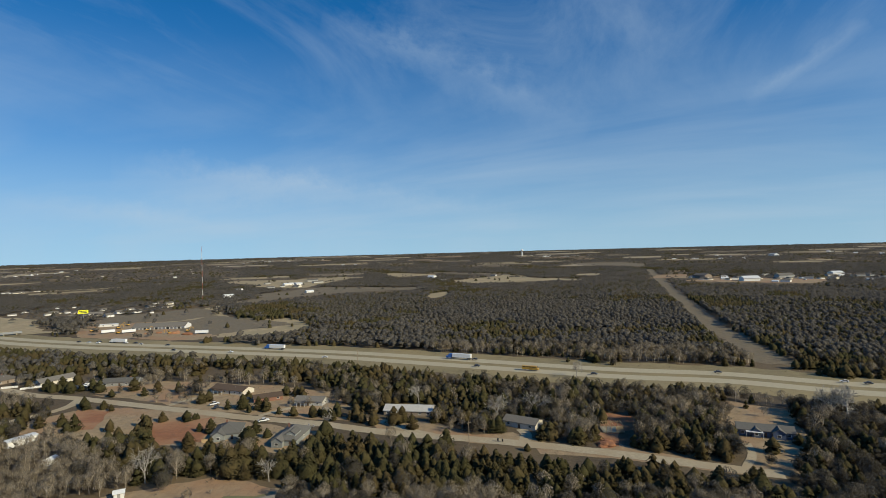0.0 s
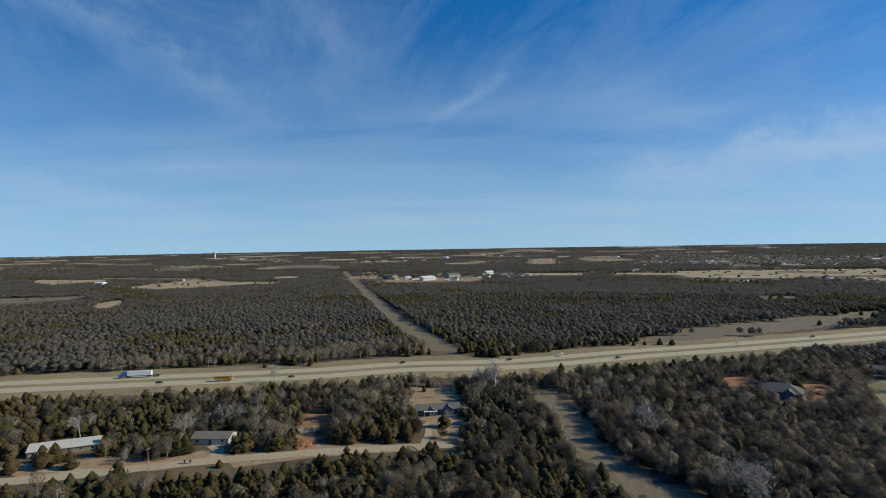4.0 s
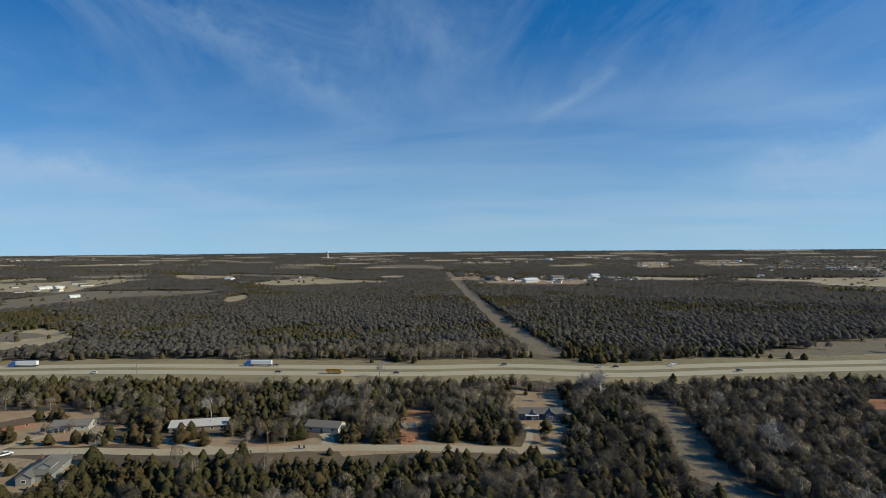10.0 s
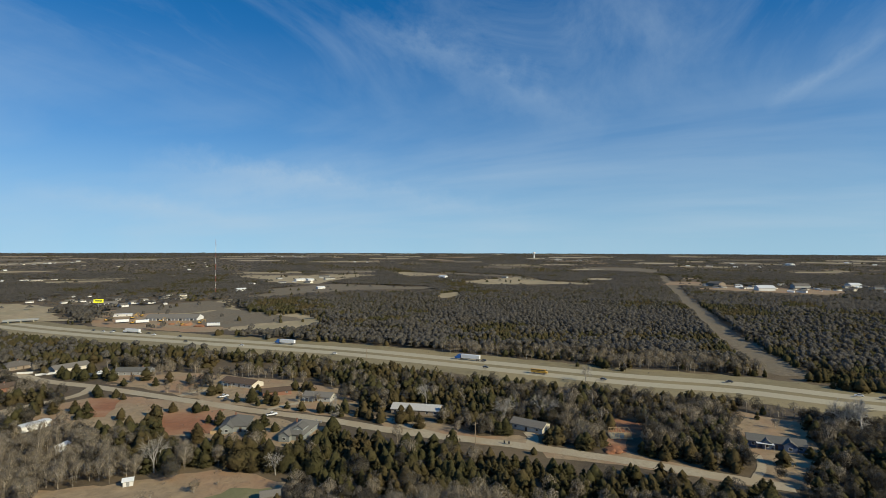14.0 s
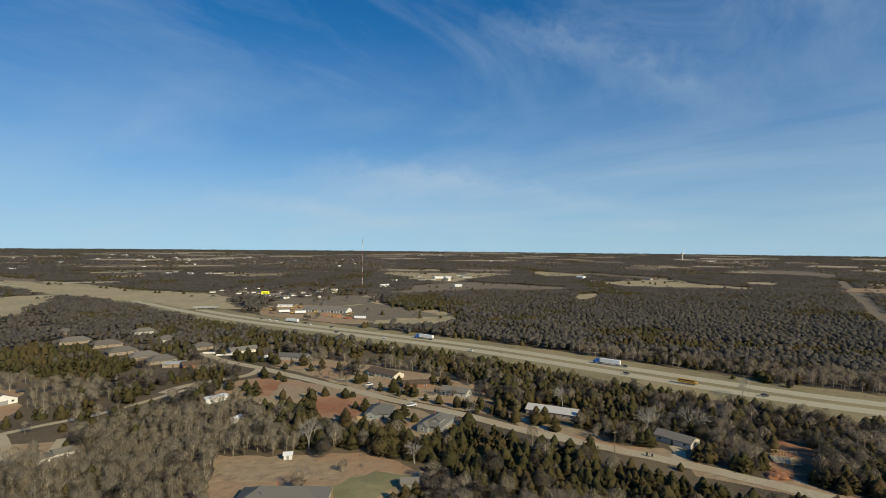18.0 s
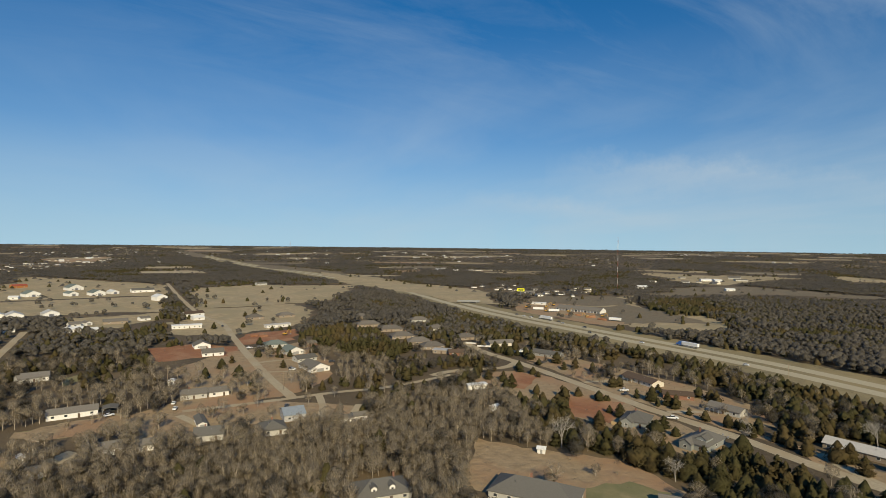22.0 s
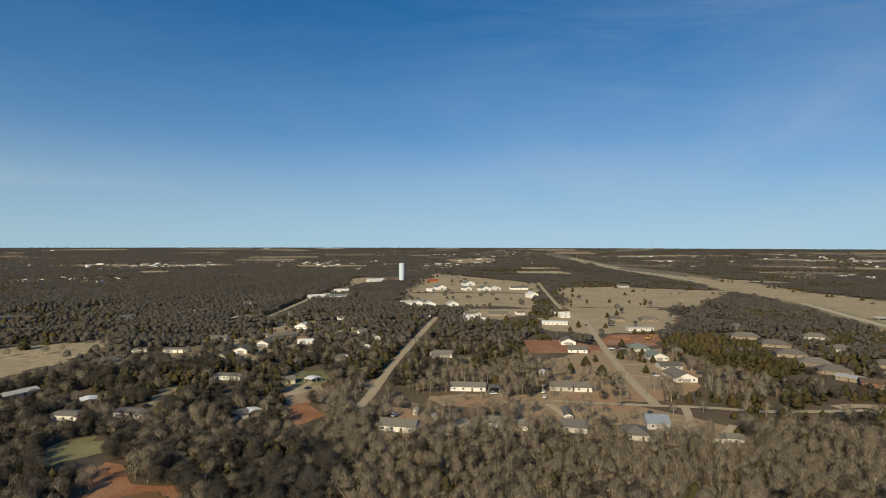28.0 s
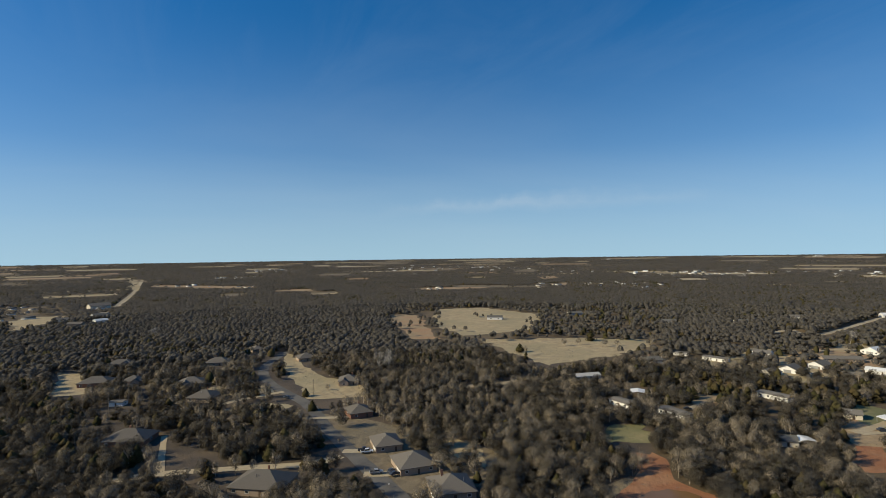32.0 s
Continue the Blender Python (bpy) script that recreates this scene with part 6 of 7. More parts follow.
def twig_shape(rs, n, wide, long=0.2):
    """Open bare oak: stems, and tapering twigs that point outwards all through a tall rounded crown, height 1."""
    k = max(1, n // 9)
    foot = rs.normal(0, 0.012, (k, 3)) * np.array([1, 1, 0])
    tip = np.stack([rs.normal(0, 0.16, k), rs.normal(0, 0.16, k), rs.uniform(0.5, 0.9, k)], -1)
    w = wide * 0.7
    stem = np.stack([foot + [w, 0, 0], foot - [w * 0.5, w, 0], tip], 1)
    m = n - k
    a = rs.uniform(0, 6.28, m)
    u = rs.uniform(-0.6, 1, m)
    rr = rs.uniform(0.1, 1, m) ** 0.5
    lob = 1 + 0.22 * np.sin(3 * a + rs.uniform(0, 6)) + 0.16 * np.sin(5 * a + 4 * u + rs.uniform(0, 6))
    h = np.sqrt(1 - u * u)
    out = np.stack([h * np.cos(a), h * np.sin(a), u], -1)
    mid = out * (rr * lob)[:, None] * np.array([0.44, 0.44, 0.38]) + np.array([0, 0, 0.6])
    way = out * 0.6 + np.array([0, 0, 0.7]) + rs.normal(0, 0.45, (m, 3))
    way /= np.linalg.norm(way, axis=1)[:, None]
    side = np.cross(way, rs.normal(0, 1, (m, 3)))
    side /= np.linalg.norm(side, axis=1)[:, None] + 1e-6
    l = long * rs.uniform(0.6, 1.3, (m, 1))
    s = wide * rs.uniform(0.5, 1.5, (m, 1))
    return np.concatenate([stem, np.stack([mid - way * l * 0.5 - side * s, mid - way * l * 0.5 + side * s, mid + way * l * 0.5], 1)])


def plant(x, y, shapes, height, rs, flat=1.0):
    """The shapes, turned and sized, at all the places: one (vertices, faces)."""
    out = []
    pick = rs.randint(0, len(shapes), len(x))
    for k, (sv, sf) in enumerate(shapes):
        i = np.nonzero(pick == k)[0]
        if not len(i):
            continue
        a = rs.uniform(0, 6.28, len(i))
        h = height[i]
        w = h * rs.uniform(0.8, 1.25, len(i)) * flat
        c, q = np.cos(a), np.sin(a)
        v = np.empty((len(i), len(sv), 3), np.float32)
        X, Y, Z = sv[:, 0], sv[:, 1], sv[:, 2]
        e = (slice(None), None)
        v[..., 0] = (X * c[e] - Y * q[e]) * w[e] + x[i][e]
        v[..., 1] = (X * q[e] + Y * c[e]) * w[e] + y[i][e]
        v[..., 2] = Z * h[e] + land(x[i], y[i])[e]
        f = sf[None] + (np.arange(len(i), dtype=np.int32) * len(sv))[:, None, None]
        out.append((v.reshape(-1, 3), f.reshape(-1, 3)))
    return joined(*out) if out else (np.zeros((0, 3)), np.zeros((0, 3), np.int32))


def scatter(r0, r1, gap, seed, tall):
    """Uneven places between two distances, within the arc that the drone sweeps."""
    rs = np.random.RandomState(seed)
    n = int(2 * r1 / gap)
    gx, gy = np.meshgrid(np.arange(n), np.arange(n))
    x = (gx.ravel() + rs.uniform(-0.48, 0.48, n * n)) * gap - r1
    y = (gy.ravel() + rs.uniform(-0.48, 0.48, n * n)) * gap - r1
    r, az = np.hypot(x, y), np.degrees(np.arctan2(-x, y))
    ok = (r >= r0) & (r < r1) & (((az > -84) & (az <= 180)) | (az < -178))
    x, y = x[ok], y[ok]
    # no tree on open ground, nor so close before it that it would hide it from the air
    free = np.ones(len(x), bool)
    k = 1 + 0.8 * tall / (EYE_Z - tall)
    # ragged wood edges
    d = np.clip(np.hypot(x, y) / 60, 3, 16)
    jx, jy = d * wave(x, y, 45, 31) + rs.normal(0, 0.25, len(x)) * d, d * wave(x, y, 45, 32) + rs.normal(0, 0.25, len(x)) * d
    stray = rs.uniform(0, 1, len(x)) < 0.008 + 0.06 * (wave(x, y, 120, 33) > 0.6)
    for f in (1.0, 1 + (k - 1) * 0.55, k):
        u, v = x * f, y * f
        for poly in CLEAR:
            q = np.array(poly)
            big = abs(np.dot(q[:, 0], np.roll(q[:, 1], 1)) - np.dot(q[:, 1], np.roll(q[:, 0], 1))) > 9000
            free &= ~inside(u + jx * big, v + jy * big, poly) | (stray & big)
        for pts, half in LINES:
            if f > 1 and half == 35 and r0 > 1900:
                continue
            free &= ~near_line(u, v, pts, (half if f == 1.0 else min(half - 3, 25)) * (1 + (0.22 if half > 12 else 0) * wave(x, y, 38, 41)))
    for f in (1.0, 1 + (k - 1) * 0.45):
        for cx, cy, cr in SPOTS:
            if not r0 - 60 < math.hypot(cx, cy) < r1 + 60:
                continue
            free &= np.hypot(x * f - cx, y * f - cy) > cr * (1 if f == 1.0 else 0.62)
    return x[free], y[free], rs


def green(x, y):
    """Share of cedars at a place."""
    g = 0.12 + 0.9 * wave(x, y, 330, 3) + 0.55 * wave(x, y, 100, 5)
    g = np.where(np.degrees(np.arctan2(-x, y)) > 76, g * 0.3, g)     # few to the south-west
    for poly, share in CEDAR:
        g = np.where(inside(x, y, poly), share, g)
    return np.clip(g, 0.03, 0.95)


for count, corners in HAMLETS:
    THIN.append((corners, 0.4))
hamlet_rs = np.random.RandomState(17)
spots = []
for count, ((ax, ay), (bx, by), (cx, cy), (dx, dy)) in HAMLETS:
    u, v = hamlet_rs.uniform(0, 1, count), hamlet_rs.uniform(0, 1, count)
    spots.append(np.stack([(ax + (bx - ax) * u) * (1 - v) + (dx + (cx - dx) * u) * v, (ay + (by - ay) * u) * (1 - v) + (dy + (cy - dy) * u) * v], -1))
spots = np.concatenate(spots)
for x, y in spots:
    SPOTS.append((x * 0.993, y * 0.993, 15))
of = hamlet_rs.choice(3, len(spots), p=(0.45, 0.4, 0.15))
GABLE = [np.array([(-9, -5, 0), (9, -5, 0), (9, 5, 0), (-9, 5, 0), (-9, -5, 3), (9, -5, 3), (9, 5, 3), (-9, 5, 3), (-9, 0, 5.2), (9, 0, 5.2)], np.float32) / 5.2,
         np.array([(0, 1, 5), (0, 5, 4), (1, 2, 6), (1, 6, 5), (2, 3, 7), (2, 7, 6), (3, 0, 4), (3, 4, 7), (5, 6, 9), (7, 4, 8)], np.int32)]
ROOF = [np.array([(-9.4, -5.6, 2.85), (9.4, -5.6, 2.85), (9.4, 5.6, 2.85), (-9.4, 5.6, 2.85), (-9.4, 0, 5.5), (9.4, 0, 5.5)], np.float32) / 5.2,
        np.array([(0, 1, 5), (0, 5, 4), (2, 3, 4), (2, 4, 5), (1, 2, 5), (3, 0, 4), (0, 2, 1), (0, 3, 2)], np.int32)]
for k, (wall, roof) in enumerate((("white", "grey_roof"), ("cream", "taupe"), ("white", "white_roof"))):
    x, y = spots[of == k].T
    tall = hamlet_rs.uniform(2.7, 4.4, len(x))
    town = tagged(soup("distant_town", plant(x, y, [GABLE], tall, np.random.RandomState(80 + k)), wall), "far-off houses of a town, walls pale under low gables", "houses", kind="stuff")
    tagged(soup("roof", plant(x, y, [ROOF], tall, np.random.RandomState(80 + k)), roof, town), f"{COLOUR[roof]} roofs")

CEDAR = []
CEDAR.append(([(-351, 492), (-146, 450), (-8, 398), (64, 337), (130, 319), (178, 310), (119, 235), (71, 237), (43, 255), (-5, 275), (-54, 292), (-71, 346), (-130, 376), (-304, 426)], 0.78))
CEDAR.append(([(64, 337), (130, 319), (178, 310), (119, 235), (71, 237), (20, 262), (20, 345)], 0.42))
CEDAR.append(([(-66, 258), (-5, 243), (66, 222), (115, 200), (113, 179), (-48, 190)], 0.88))
CEDAR.append(([(-196, 317), (-69, 283), (-52, 205), (-100, 211), (-140, 245)], 0.9))
CEDAR.append(([(-448, 286), (-464, 373), (-326, 329), (-297, 274), (-352, 260)], 0.95))
CEDAR.append(([(-486, 156), (-416, 211), (-351, 180), (-418, 132)], 0.9))
CEDAR.append(([(-212, 281), (-194, 311), (-124, 276), (-86, 256), (-78, 232), (-116, 205)], 0.92))
CEDAR.append(([(-246, 1093), (1, 1035), (518, 1270), (429, 1052), (1, 801), (-164, 729)], 0.45))
CEDAR.append(([(347, 698), (513, 687), (476, 506), (380, 403), (289, 457)], 0.5))
CEDAR.append(([(340, 282), (438, 241), (370, 212), (288, 239)], 0.6))
CEDAR.append(([(178, 279), (173, 237), (176, 187), (150, 125), (94, 171), (127, 201)], 0.55))
CEDAR.append(([(-1497, -817), (-1420, 54), (-876, 34), (-690, -377)], 0.3))
CEDAR.append(([(221, 225), (295, 184), (351, 83), (223, 53), (159, 106)], 0.03))
CEDAR.append(([(-296, -39), (-195, 157), (-186, 220), (-117, 164), (-234, -31)], 0.02))
CEDAR.append(([(-543, 56), (-584, 160), (-510, 178), (-372, 126), (-423, 74)], 0.35))
CEDAR.append(([(-704, -93), (-706, 79), (-484, 54), (-462, -61)], 0.22))
THIN.append(([(-706, 79), (-632, 213), (-491, 212), (-301, 130), (-256, 70), (-281, 13), (-431, 60)], 0.6))
THIN.append(([(-382, 146), (-552, 357), (-326, 329), (-275, 331), (-223, 263), (-214, 173), (-236, 102)], 0.45))
THIN.append(([(-319, 448), (-135, 415), (-68, 332), (-34, 277), (-88, 271), (-104, 219), (-199, 279)], 0.45))
THIN.append(([(-101, 214), (-50, 205), (-46, 189), (-101, 193)], 0.3))
THIN.append(([(-537, -264), (-721, 6), (-319, 2), (-282, -140)], 0.85))
THIN.append(([(-156, -751), (-336, -489), (-190, -265), (-182, -208), (-123, -159), (-52, -252)], 0.97))
THIN.append(([(-554, 409), (-341, 410), (-283, 316), (-394, 317)], 0.6))
THIN.append(([(-668, 26), (-649, 135), (-314, 32), (-320, -1)], 0.75))
THIN.append(([(337, 122), (378, 87), (228, 53), (232, 68), (277, 101)], 0.4))
THIN.append(([(-646, -690), (-876, -320), (-427, -157), (-379, -366)], 0.35))
THIN.append(([(-704, 986), (-470, 1162), (-298, 737), (-536, 751)], 0.5))
THIN.append(([(-1209, 463), (-960, 772), (-519, 418), (-606, 261)], 0.5))


def brush(rs, n, size, slim=1.5):
    """Short sprays turned every way over a low tuft."""
    a, u = rs.uniform(0, 6.28, n), rs.uniform(-0.15, 1, n)
    h = np.sqrt(1 - u * u)
    at = np.stack([h * np.cos(a) * 0.45, h * np.sin(a) * 0.45, 0.56 + 0.38 * u], -1)
    return loose(tiles(rs, at, rs.normal(0, 1, (n, 3)), size, 0.1, slim))


def limb_tree(rs, tall, spread, twigs, wide):
    """Trunk with forking limbs as one mesh, and the positions of its twigs as triangles; height about `tall`."""
    bm = bmesh.new()
    tips = []

    def grow(a, way, length, r, depth):
        b = a + way * length
        rod(bm, a, b, r, 5 if depth < 2 else 3)
        if depth == 3:
            tips.append((b, way))
            return
        for _ in range(3 if depth < 2 else 2):
            w = (way + Vector(rs.normal(0, 0.55 * spread, 3)) + Vector((0, 0, 0.18))).normalized()
            grow(b, w, length * rs.uniform(0.6, 0.85), r * 0.55, depth + 1)
        tips.append((b, way))

    grow(Vector((0, 0, -0.1)), Vector((rs.normal(0, 0.06), rs.normal(0, 0.06), 1)).normalized(), tall * 0.32, tall * 0.022, 0)
    top = max(v.co.z for v in bm.verts)
    n = len(tips)
    pick = rs.randint(0, n, twigs)
    at = np.array([tuple(tips[i][0]) for i in pick]) + rs.normal(0, tall * 0.055, (twigs, 3))
    way = np.array([tuple(tips[i][1]) for i in pick]) + rs.normal(0, 0.7, (twigs, 3))
    way /= np.linalg.norm(way, axis=1)[:, None]
    side = np.cross(way, rs.normal(0, 1, (twigs, 3)))
    side /= np.linalg.norm(side, axis=1)[:, None] + 1e-6
    l = tall * 0.15 * rs.uniform(0.5, 1.3, (twigs, 1))
    s = wide * rs.uniform(0.5, 1.4, (twigs, 1))
    f = tall / (top + tall * 0.06)
    for v in bm.verts:
        v.co *= f
    return bm, np.stack([at - side * s, at + side * s, at + way * l], 1) * f


def tree_proto(kind, seed):
    rs = np.random.RandomState(seed)
    o = new(kind)
    if kind == "cedar_tree":
        bm = bmesh.new()
        rod(bm, (0, 0, -0.2), (0, 0, 3.2), 0.16, 7)
        part("trunk", bm, "bark", o)
        core = dome(rs, [(0.03, 0.27), (0.17, 0.36), (0.46, 0.31), (0.75, 0.165), (0.89, 0.075)], 11, 0.08, 0.08)
        core[0][:, 2] *= 0.96
        v, f = joined(core, cedar_shape(rs, 620, 0.4, 0.72))
        soup("crown", (v * 8.0, f), "cedar", o)
        tagged(o, "dark green cedar tree with a broad ragged crown", "tree", "cedar trees of the yards and wood edges")
    elif kind == "oak_tree":
        bm, t = limb_tree(rs, 8.0, 0.85, 420, 0.07)
        part("trunk", bm, "lit_oak_limb", o)
        v, f = dome(rs, [(0.3, 0.2), (0.5, 0.36), (0.74, 0.34)], 9, 0.15, 0.2)
        soup("crown", joined((v * 7.2, f), loose(t)), "lit_oak_twig", o)
        tagged(o, "leafless brown oak tree with a spreading twiggy crown", "tree", "bare oaks of the near woods")
    else:
        bm, t = limb_tree(rs, 8.0, 0.75, 380, 0.05)
        part("trunk", bm, "pale_twig", o)
        soup("crown", loose(t), "pale_twig", o)
        tagged(o, "leafless pale grey sycamore with bright bare limbs", "tree", "pale bare trees")
    o.location = (0, 0, -80)
    return o


TREES = {kind: [tree_proto(kind, 10 * k + len(kind)) for k in range(7)] for kind in ("cedar_tree", "oak_tree", "pale_tree")}
GROWN = []
tree_rng = random.Random(11)


def grow_tree(kind, x, y, tall):
    p = tree_rng.choice(TREES[kind])
    m = pose(x, y, float(land(x, y)), tree_rng.uniform(-2, 2), tree_rng.uniform(-2, 2), tree_rng.uniform(0, 360))
    if p in GROWN:
        o = copy_thing(p, m)
    else:
        GROWN.append(p)
        o = p
        o.matrix_world = m
    w = tall / 8.0 * tree_rng.uniform(0.9, 1.2) * (1.15 if kind == "cedar_tree" else 1)
    o.scale = (w, w, tall / 8.0)
    SPOTS.append((x, y, 2.6))


def lone(kind, places):
    for x, y, tall in places:
        grow_tree(kind, x, y, tall)


lone('cedar_tree', [(-152.7, 288.8, 5.8), (-141.5, 291.8, 5.0), (-136.8, 291.6, 3.5), (-125.2, 271.3, 4.4), (-118.4, 269.3, 7.3), (-147.6, 322.7, 6.5), (-117.2, 309.4, 8.8), (-121.9, 330.4, 5.4), (-107.4, 306.8, 8.1), (-103.3, 306.4, 7.5), (-92.8, 250.9, 8.9), (-95.3, 251.8, 7.7), (-95.5, 267.0, 6.5), (-121.0, 250.8, 7.0), (-211.9, 315.5, 6.6), (-201.3, 314.9, 4.7), (-193.4, 343.9, 5.9), (-229.4, 355.7, 8.5), (-207.8, 358.4, 9.0), (-189.4, 353.1, 7.8), (-117.7, 243.8, 8.5), (-95.0, 224.0, 10.2), (-87.1, 215.4, 11.9), (-84.2, 218.9, 11.7), (-76.4, 218.4, 10.6), (-67.4, 214.0, 10.9), (-65.5, 221.9, 9.5), (-55.4, 210.7, 10.8), (-104.6, 233.3, 8.3), (-108.5, 219.4, 8.8)])
lone('cedar_tree', [(-101.2, 216.2, 7.2), (-80.6, 212.3, 6.5), (-62.4, 203.4, 3.3), (-27.3, 274.4, 9.6), (-23.6, 277.7, 8.6), (-17.7, 266.9, 7.7), (24.2, 259.1, 8.4), (34.0, 233.8, 3.4), (112.6, 199.7, 5.3), (114.6, 198.5, 5.5), (151.0, 232.8, 5.1), (-214.9, 283.6, 7.0), (-203.8, 284.8, 7.5), (-192.0, 277.1, 9.1), (-216.7, 321.6, 6.7), (-201.7, 316.7, 5.3), (-194.2, 311.4, 4.1), (-241.5, 316.7, 5.8), (-249.1, 296.9, 6.6), (-245.2, 306.7, 8.2), (-316.5, 369.8, 8.3), (-269.7, 363.8, 8.4), (-265.2, 371.5, 8.4), (-279.2, 409.9, 8.1), (-537.9, 249.7, 7.4), (-428.7, 239.1, 7.2), (-528.2, 275.9, 5.6), (-337.9, 206.6, 6.2), (-366.7, 230.1, 5.9), (-367.4, 252.0, 7.5)])
lone('cedar_tree', [(-388.1, 225.6, 7.5), (-386.6, 233.0, 7.1), (-367.8, 223.8, 3.6), (-335.1, 172.6, 8.2), (-364.9, 175.1, 7.6), (-489.8, 286.7, 5.3), (-485.5, 293.8, 4.8), (-481.6, 301.2, 5.3), (-604.4, 318.0, 6.4), (-614.2, 335.6, 8.0), (-954.2, 404.9, 8.6), (-943.5, 425.8, 8.6), (-512.7, 38.2, 8.6), (-589.9, 36.6, 8.2), (-600.7, 52.2, 8.5), (-583.8, 82.2, 8.5), (-146.6, 324.2, 6.2), (-139.3, 288.3, 6.2), (-135.5, 291.4, 3.6), (-407.5, -277.2, 8.2), (-179.4, -265.8, 6.4), (-194.8, -295.7, 5.6), (-163.7, -281.6, 4.7), (-175.7, -321.9, 4.9), (-472.2, -194.6, 6.1), (-504.3, -257.6, 10.4), (-298.2, -91.4, 7.5), (-340.9, -107.7, 7.6), (-330.9, -114.6, 5.1), (371.5, 317.1, 5.5)])
lone('cedar_tree', [(377.6, 311.4, 4.5), (386.4, 307.1, 4.0), (397.7, 300.4, 6.0), (404.8, 293.6, 5.5), (262.0, 277.9, 5.9), (104.3, 189.8, 7.4), (105.0, 182.2, 10.5), (153.4, 141.7, 6.9)])
lone('oak_tree', [(309.6, 103.5, 7.7), (398.4, 116.0, 6.0), (402.5, 120.2, 4.6), (359.5, 115.7, 6.5), (383.3, 129.5, 11.3), (363.5, 141.3, 7.0), (384.5, 96.8, 9.8), (258.0, 66.1, 8.8), (357.0, 83.9, 6.0), (312.9, 143.9, 11.3), (327.7, 164.1, 8.7), (-177.4, -242.3, 6.6), (-155.8, -209.4, 2.6), (-174.7, -166.5, 6.2), (-186.7, -168.2, 7.8), (-126.9, -190.9, 7.5), (-119.3, -203.6, 8.0), (-213.5, -298.5, 4.4), (-166.2, -146.7, 6.8), (-167.3, -135.7, 7.8), (-81.4, -258.7, 8.1), (-86.7, -249.5, 7.9), (-462.1, -263.3, 8.2), (-475.7, -255.3, 7.2), (-480.8, -230.8, 8.1), (-489.9, -223.3, 7.1), (-514.5, -199.4, 9.3), (-284.5, 157.7, 10.2), (-277.5, 190.1, 9.5), (-273.9, 183.4, 12.8)])
lone('oak_tree', [(-336.1, 240.5, 10.4), (-253.0, 66.8, 10.5), (-269.2, 55.0, 9.5), (-228.8, 252.5, 8.6), (-89.9, 309.8, 6.3), (-79.5, 309.1, 6.3), (-158.1, 246.4, 7.3), (-94.3, 192.8, 5.2), (-101.3, 171.8, 9.3), (192.9, 230.1, 8.9), (185.4, 205.5, 8.0)])
lone('pale_tree', [(24.8, 274.7, 12.9), (45.6, 282.6, 11.3), (-16.3, 307.4, 10.5), (86.7, 362.1, 10.3), (187.5, 253.5, 16.0), (189.6, 266.6, 13.1), (-61.3, 285.8, 8.8), (204.3, 163.2, 14.6), (202.1, 155.0, 12.9), (170.8, 96.6, 16.0), (174.0, 104.7, 16.0), (178.9, 95.0, 15.6), (231.7, 215.3, 11.4), (195.9, 263.0, 15.5), (189.2, 265.5, 14.3), (-268.0, -308.3, 16.0), (-278.3, -310.4, 16.0), (-229.9, -643.4, 12.2), (-640.5, -59.0, 11.2), (-118.6, 209.9, 12.6), (-70.0, 209.1, 8.5)])



def kept(x, y, rs):
    """Which trees stand in the thinned-out neighbourhoods."""
    share = np.ones(len(x))
    for poly, s in THIN:
        share = np.where(inside(x, y, poly), np.minimum(share, s), share)
    clump = 1 + 1.0 * wave(x, y, 55, 9)
    return rs.uniform(0, 1, len(x)) < np.where(share < 1, share * clump, 1)


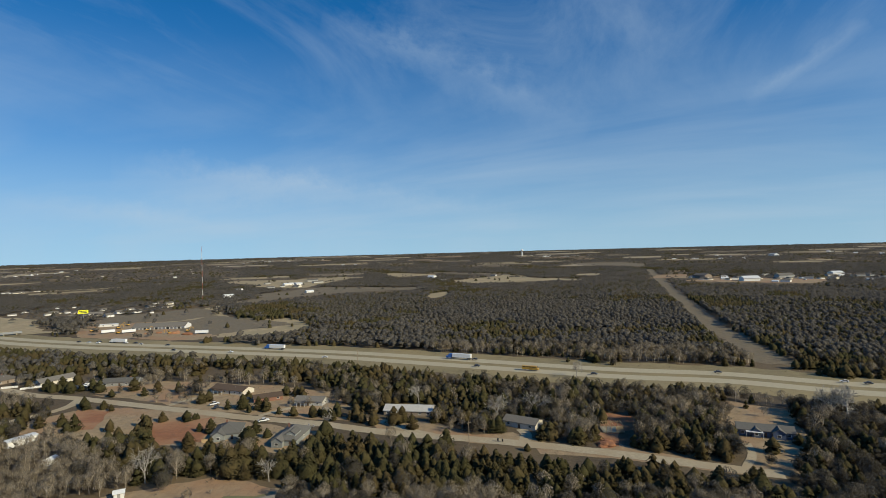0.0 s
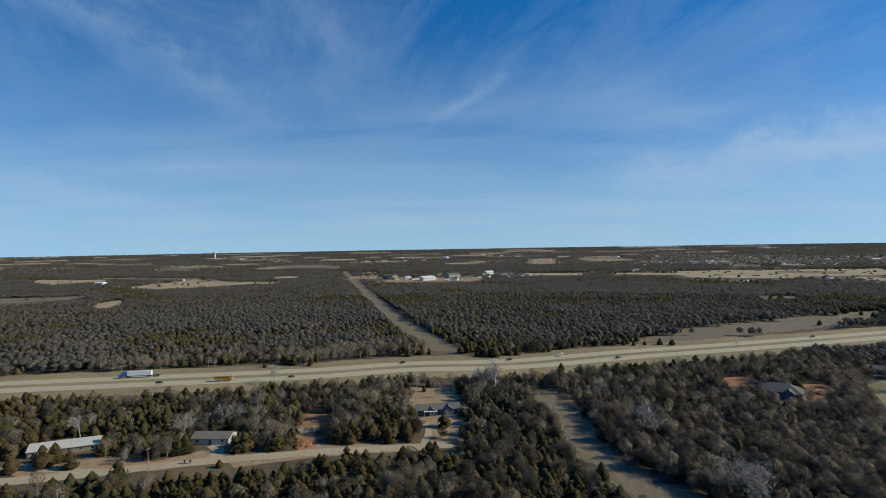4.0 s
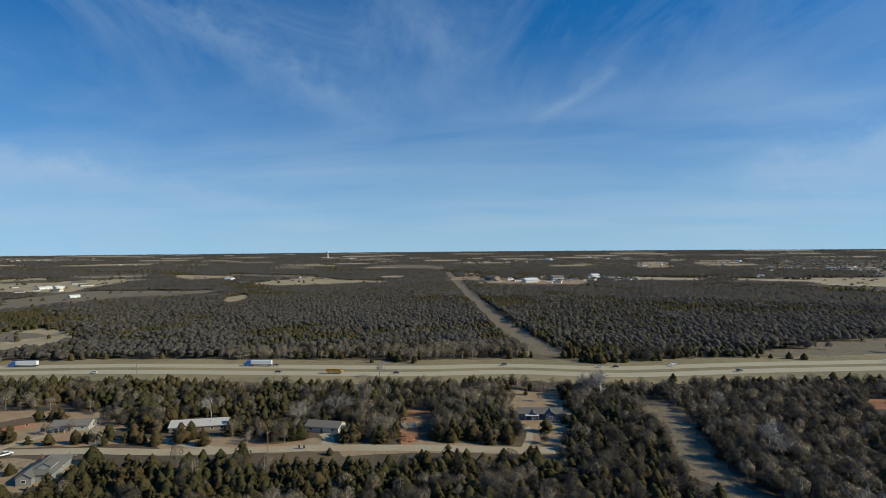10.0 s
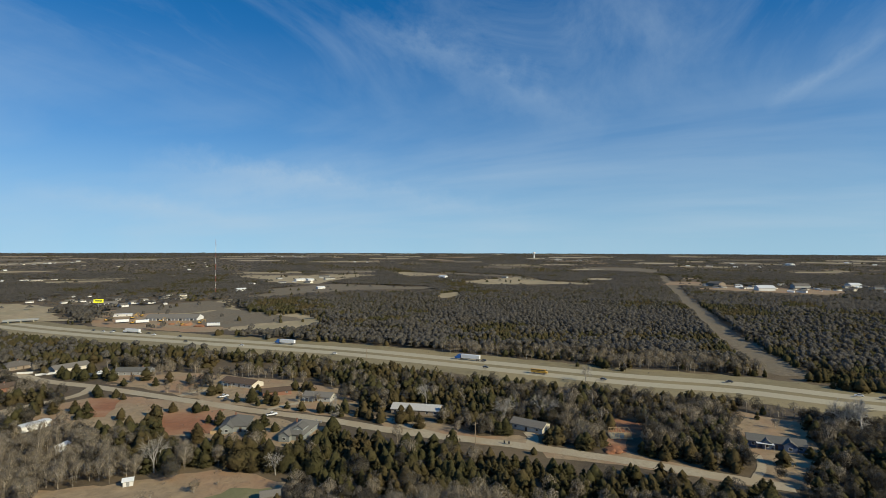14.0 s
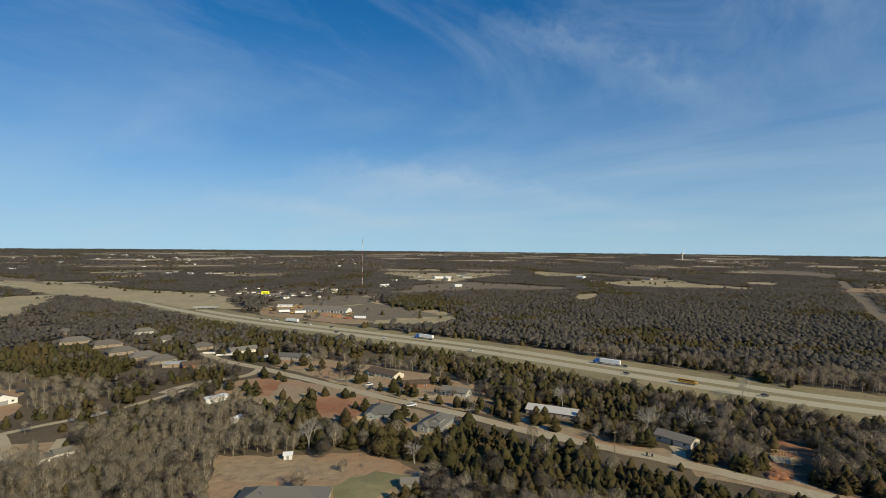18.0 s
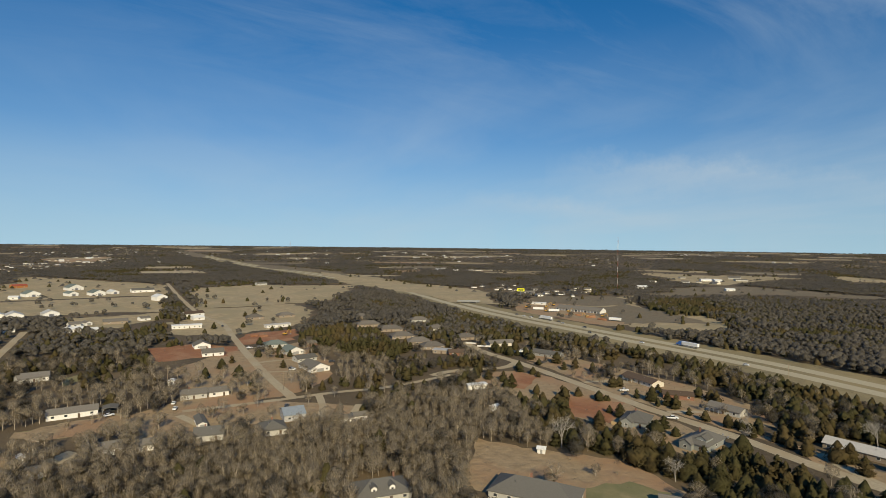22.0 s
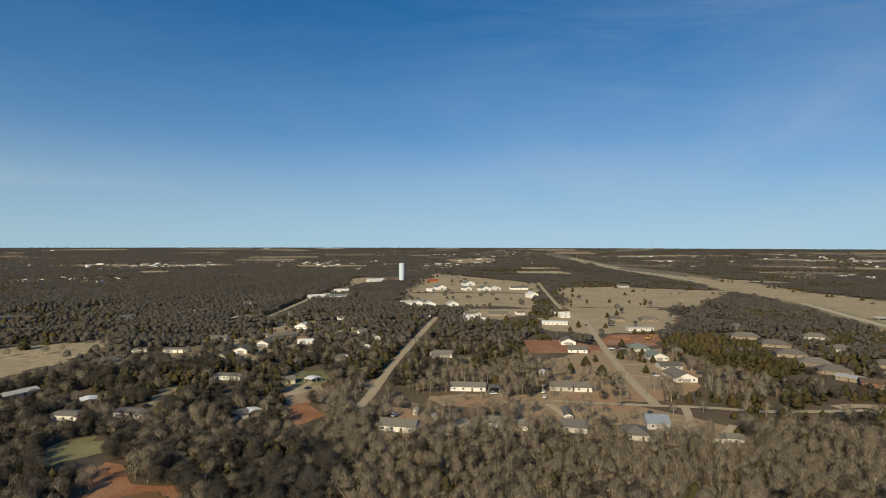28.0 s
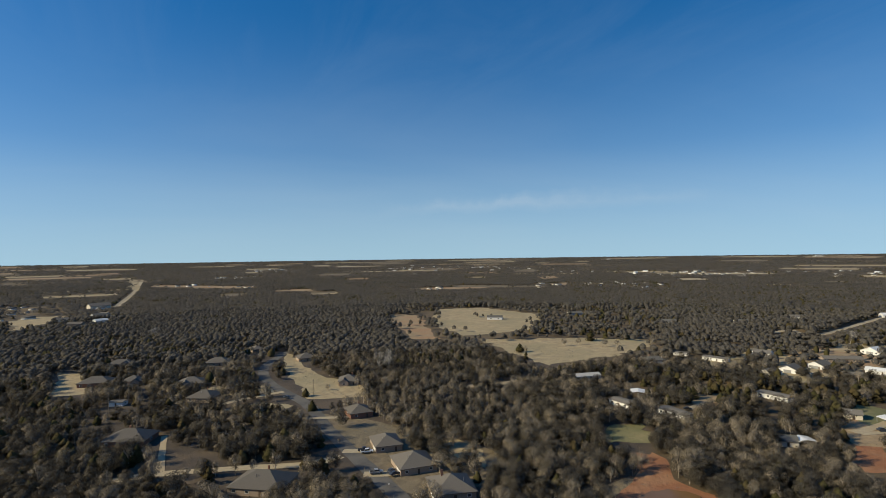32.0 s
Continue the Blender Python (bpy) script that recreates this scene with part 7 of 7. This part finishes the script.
def woods(r0, r1, gap, level, tall, seed, flat=1.0, single=0):
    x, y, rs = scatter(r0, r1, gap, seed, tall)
    k = kept(x, y, rs)
    x, y = x[k], y[k]
    is_green = rs.uniform(0, 1, len(x)) < green(x, y)
    h = tall * (rs.uniform(0.6, 1.2, len(x)) if r1 < 500 else rs.uniform(0.74, 1.18, len(x))) * (1 + 0.15 * wave(x, y, 90, 21))
    if single:
        # the nearest stand as trees of their own
        left = np.ones(len(x), bool)
        for kind, mask in (("cedar_tree", is_green), ("oak_tree", ~is_green)):
            i = np.nonzero(mask)[0]
            i = i[np.argsort(np.hypot(x[i], y[i]))][:single]
            for j in i:
                grow_tree(kind, float(x[j]), float(y[j]), float(h[j]) * (0.92 if kind == "cedar_tree" else 1))
            left[i] = False
        x, y, h, is_green = x[left], y[left], h[left], is_green[left]
    # brighter oaks mostly where the sun stands behind the drone, light painted by direction
    open_wood = rs.uniform(0, 1, len(x)) < np.where(green(x, y) < 0.05, 0.95, 0.5) * (level < 2) * np.where(np.abs(np.degrees(np.arctan2(-x, y)) - 30) < 62, 1, 0.45)
    g = is_green
    crowns = [cedar_crown(rs, level) for _ in range(16)]
    tagged(soup("cedar_woods", plant(x[g], y[g], crowns, h[g] * 0.88, rs, 1.05 * (1.35 if r0 > 900 else 1)), "cedar"), "dark green cedars standing through winter woods", "cedars", kind="stuff")
    g = ~is_green & ~open_wood
    crowns = [bare_crown(rs, level) for _ in range(18)]
    tagged(soup("bare_woods", plant(x[g], y[g], crowns, h[g], rs, flat), "twig" if level < 2 else "thicket"), "leafless grey-brown oak thicket with close rounded crowns", "bare trees", kind="stuff")
    if level < 2:
        g = ~is_green & open_wood
        for name, shapes, material in (("open_woods", [open_crown(rs, level) for _ in range(14)], "lit_oak_twig"), ("limbs", [limb_shape(rs, level) for _ in range(14)], "lit_oak_limb")):
            made = soup(name, plant(x[g], y[g], shapes, h[g] * 1.1, np.random.RandomState(seed + 70), flat * 0.9), material)
            if name == "limbs":
                made.parent = stand_of
                tagged(made, "bare trunks and limbs, pale as if sunlit")
            else:
                stand_of = tagged(made, "tall leafless brown oaks with open twiggy crowns, brightened as if front-lit", "bare trees", kind="stuff")


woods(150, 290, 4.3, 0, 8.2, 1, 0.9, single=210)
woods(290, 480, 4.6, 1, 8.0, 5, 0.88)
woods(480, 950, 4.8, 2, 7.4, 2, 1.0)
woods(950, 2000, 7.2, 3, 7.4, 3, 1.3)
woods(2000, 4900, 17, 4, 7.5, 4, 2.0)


def scrub(r0, r1, gap, seed):
    """Low dead weeds and brush over open ground."""
    rs = np.random.RandomState(seed)
    n = int(2 * r1 / gap)
    gx, gy = np.meshgrid(np.arange(n), np.arange(n))
    x = (gx.ravel() + rs.uniform(-0.5, 0.5, n * n)) * gap - r1
    y = (gy.ravel() + rs.uniform(-0.5, 0.5, n * n)) * gap - r1
    r, az = np.hypot(x, y), np.degrees(np.arctan2(-x, y))
    ok = (r >= r0) & (r < r1) & (az > -84) & (rs.uniform(-0.6, 1.2, n * n) < wave(x, y, 40, 51))
    x, y = x[ok], y[ok]
    free = np.ones(len(x), bool)
    for pts, half in LINES:
        free &= ~near_line(x, y, pts, half + 1 if half < 30 else 22)
    for h in HOUSES:
        free &= np.hypot(x - h.location.x, y - h.location.y) > 12
    x, y = x[free], y[free]
    tuft = [brush(rs, 5, 0.42, 1.8) for _ in range(9)]
    tagged(soup("scrub", plant(x, y, tuft, rs.uniform(0.35, 1.3, len(x)), rs, 1.6), "lit_oak_twig"), "low dead weeds and brown brush on open ground", "scrub", kind="stuff")


scrub(150, 560, 5.5, 61)
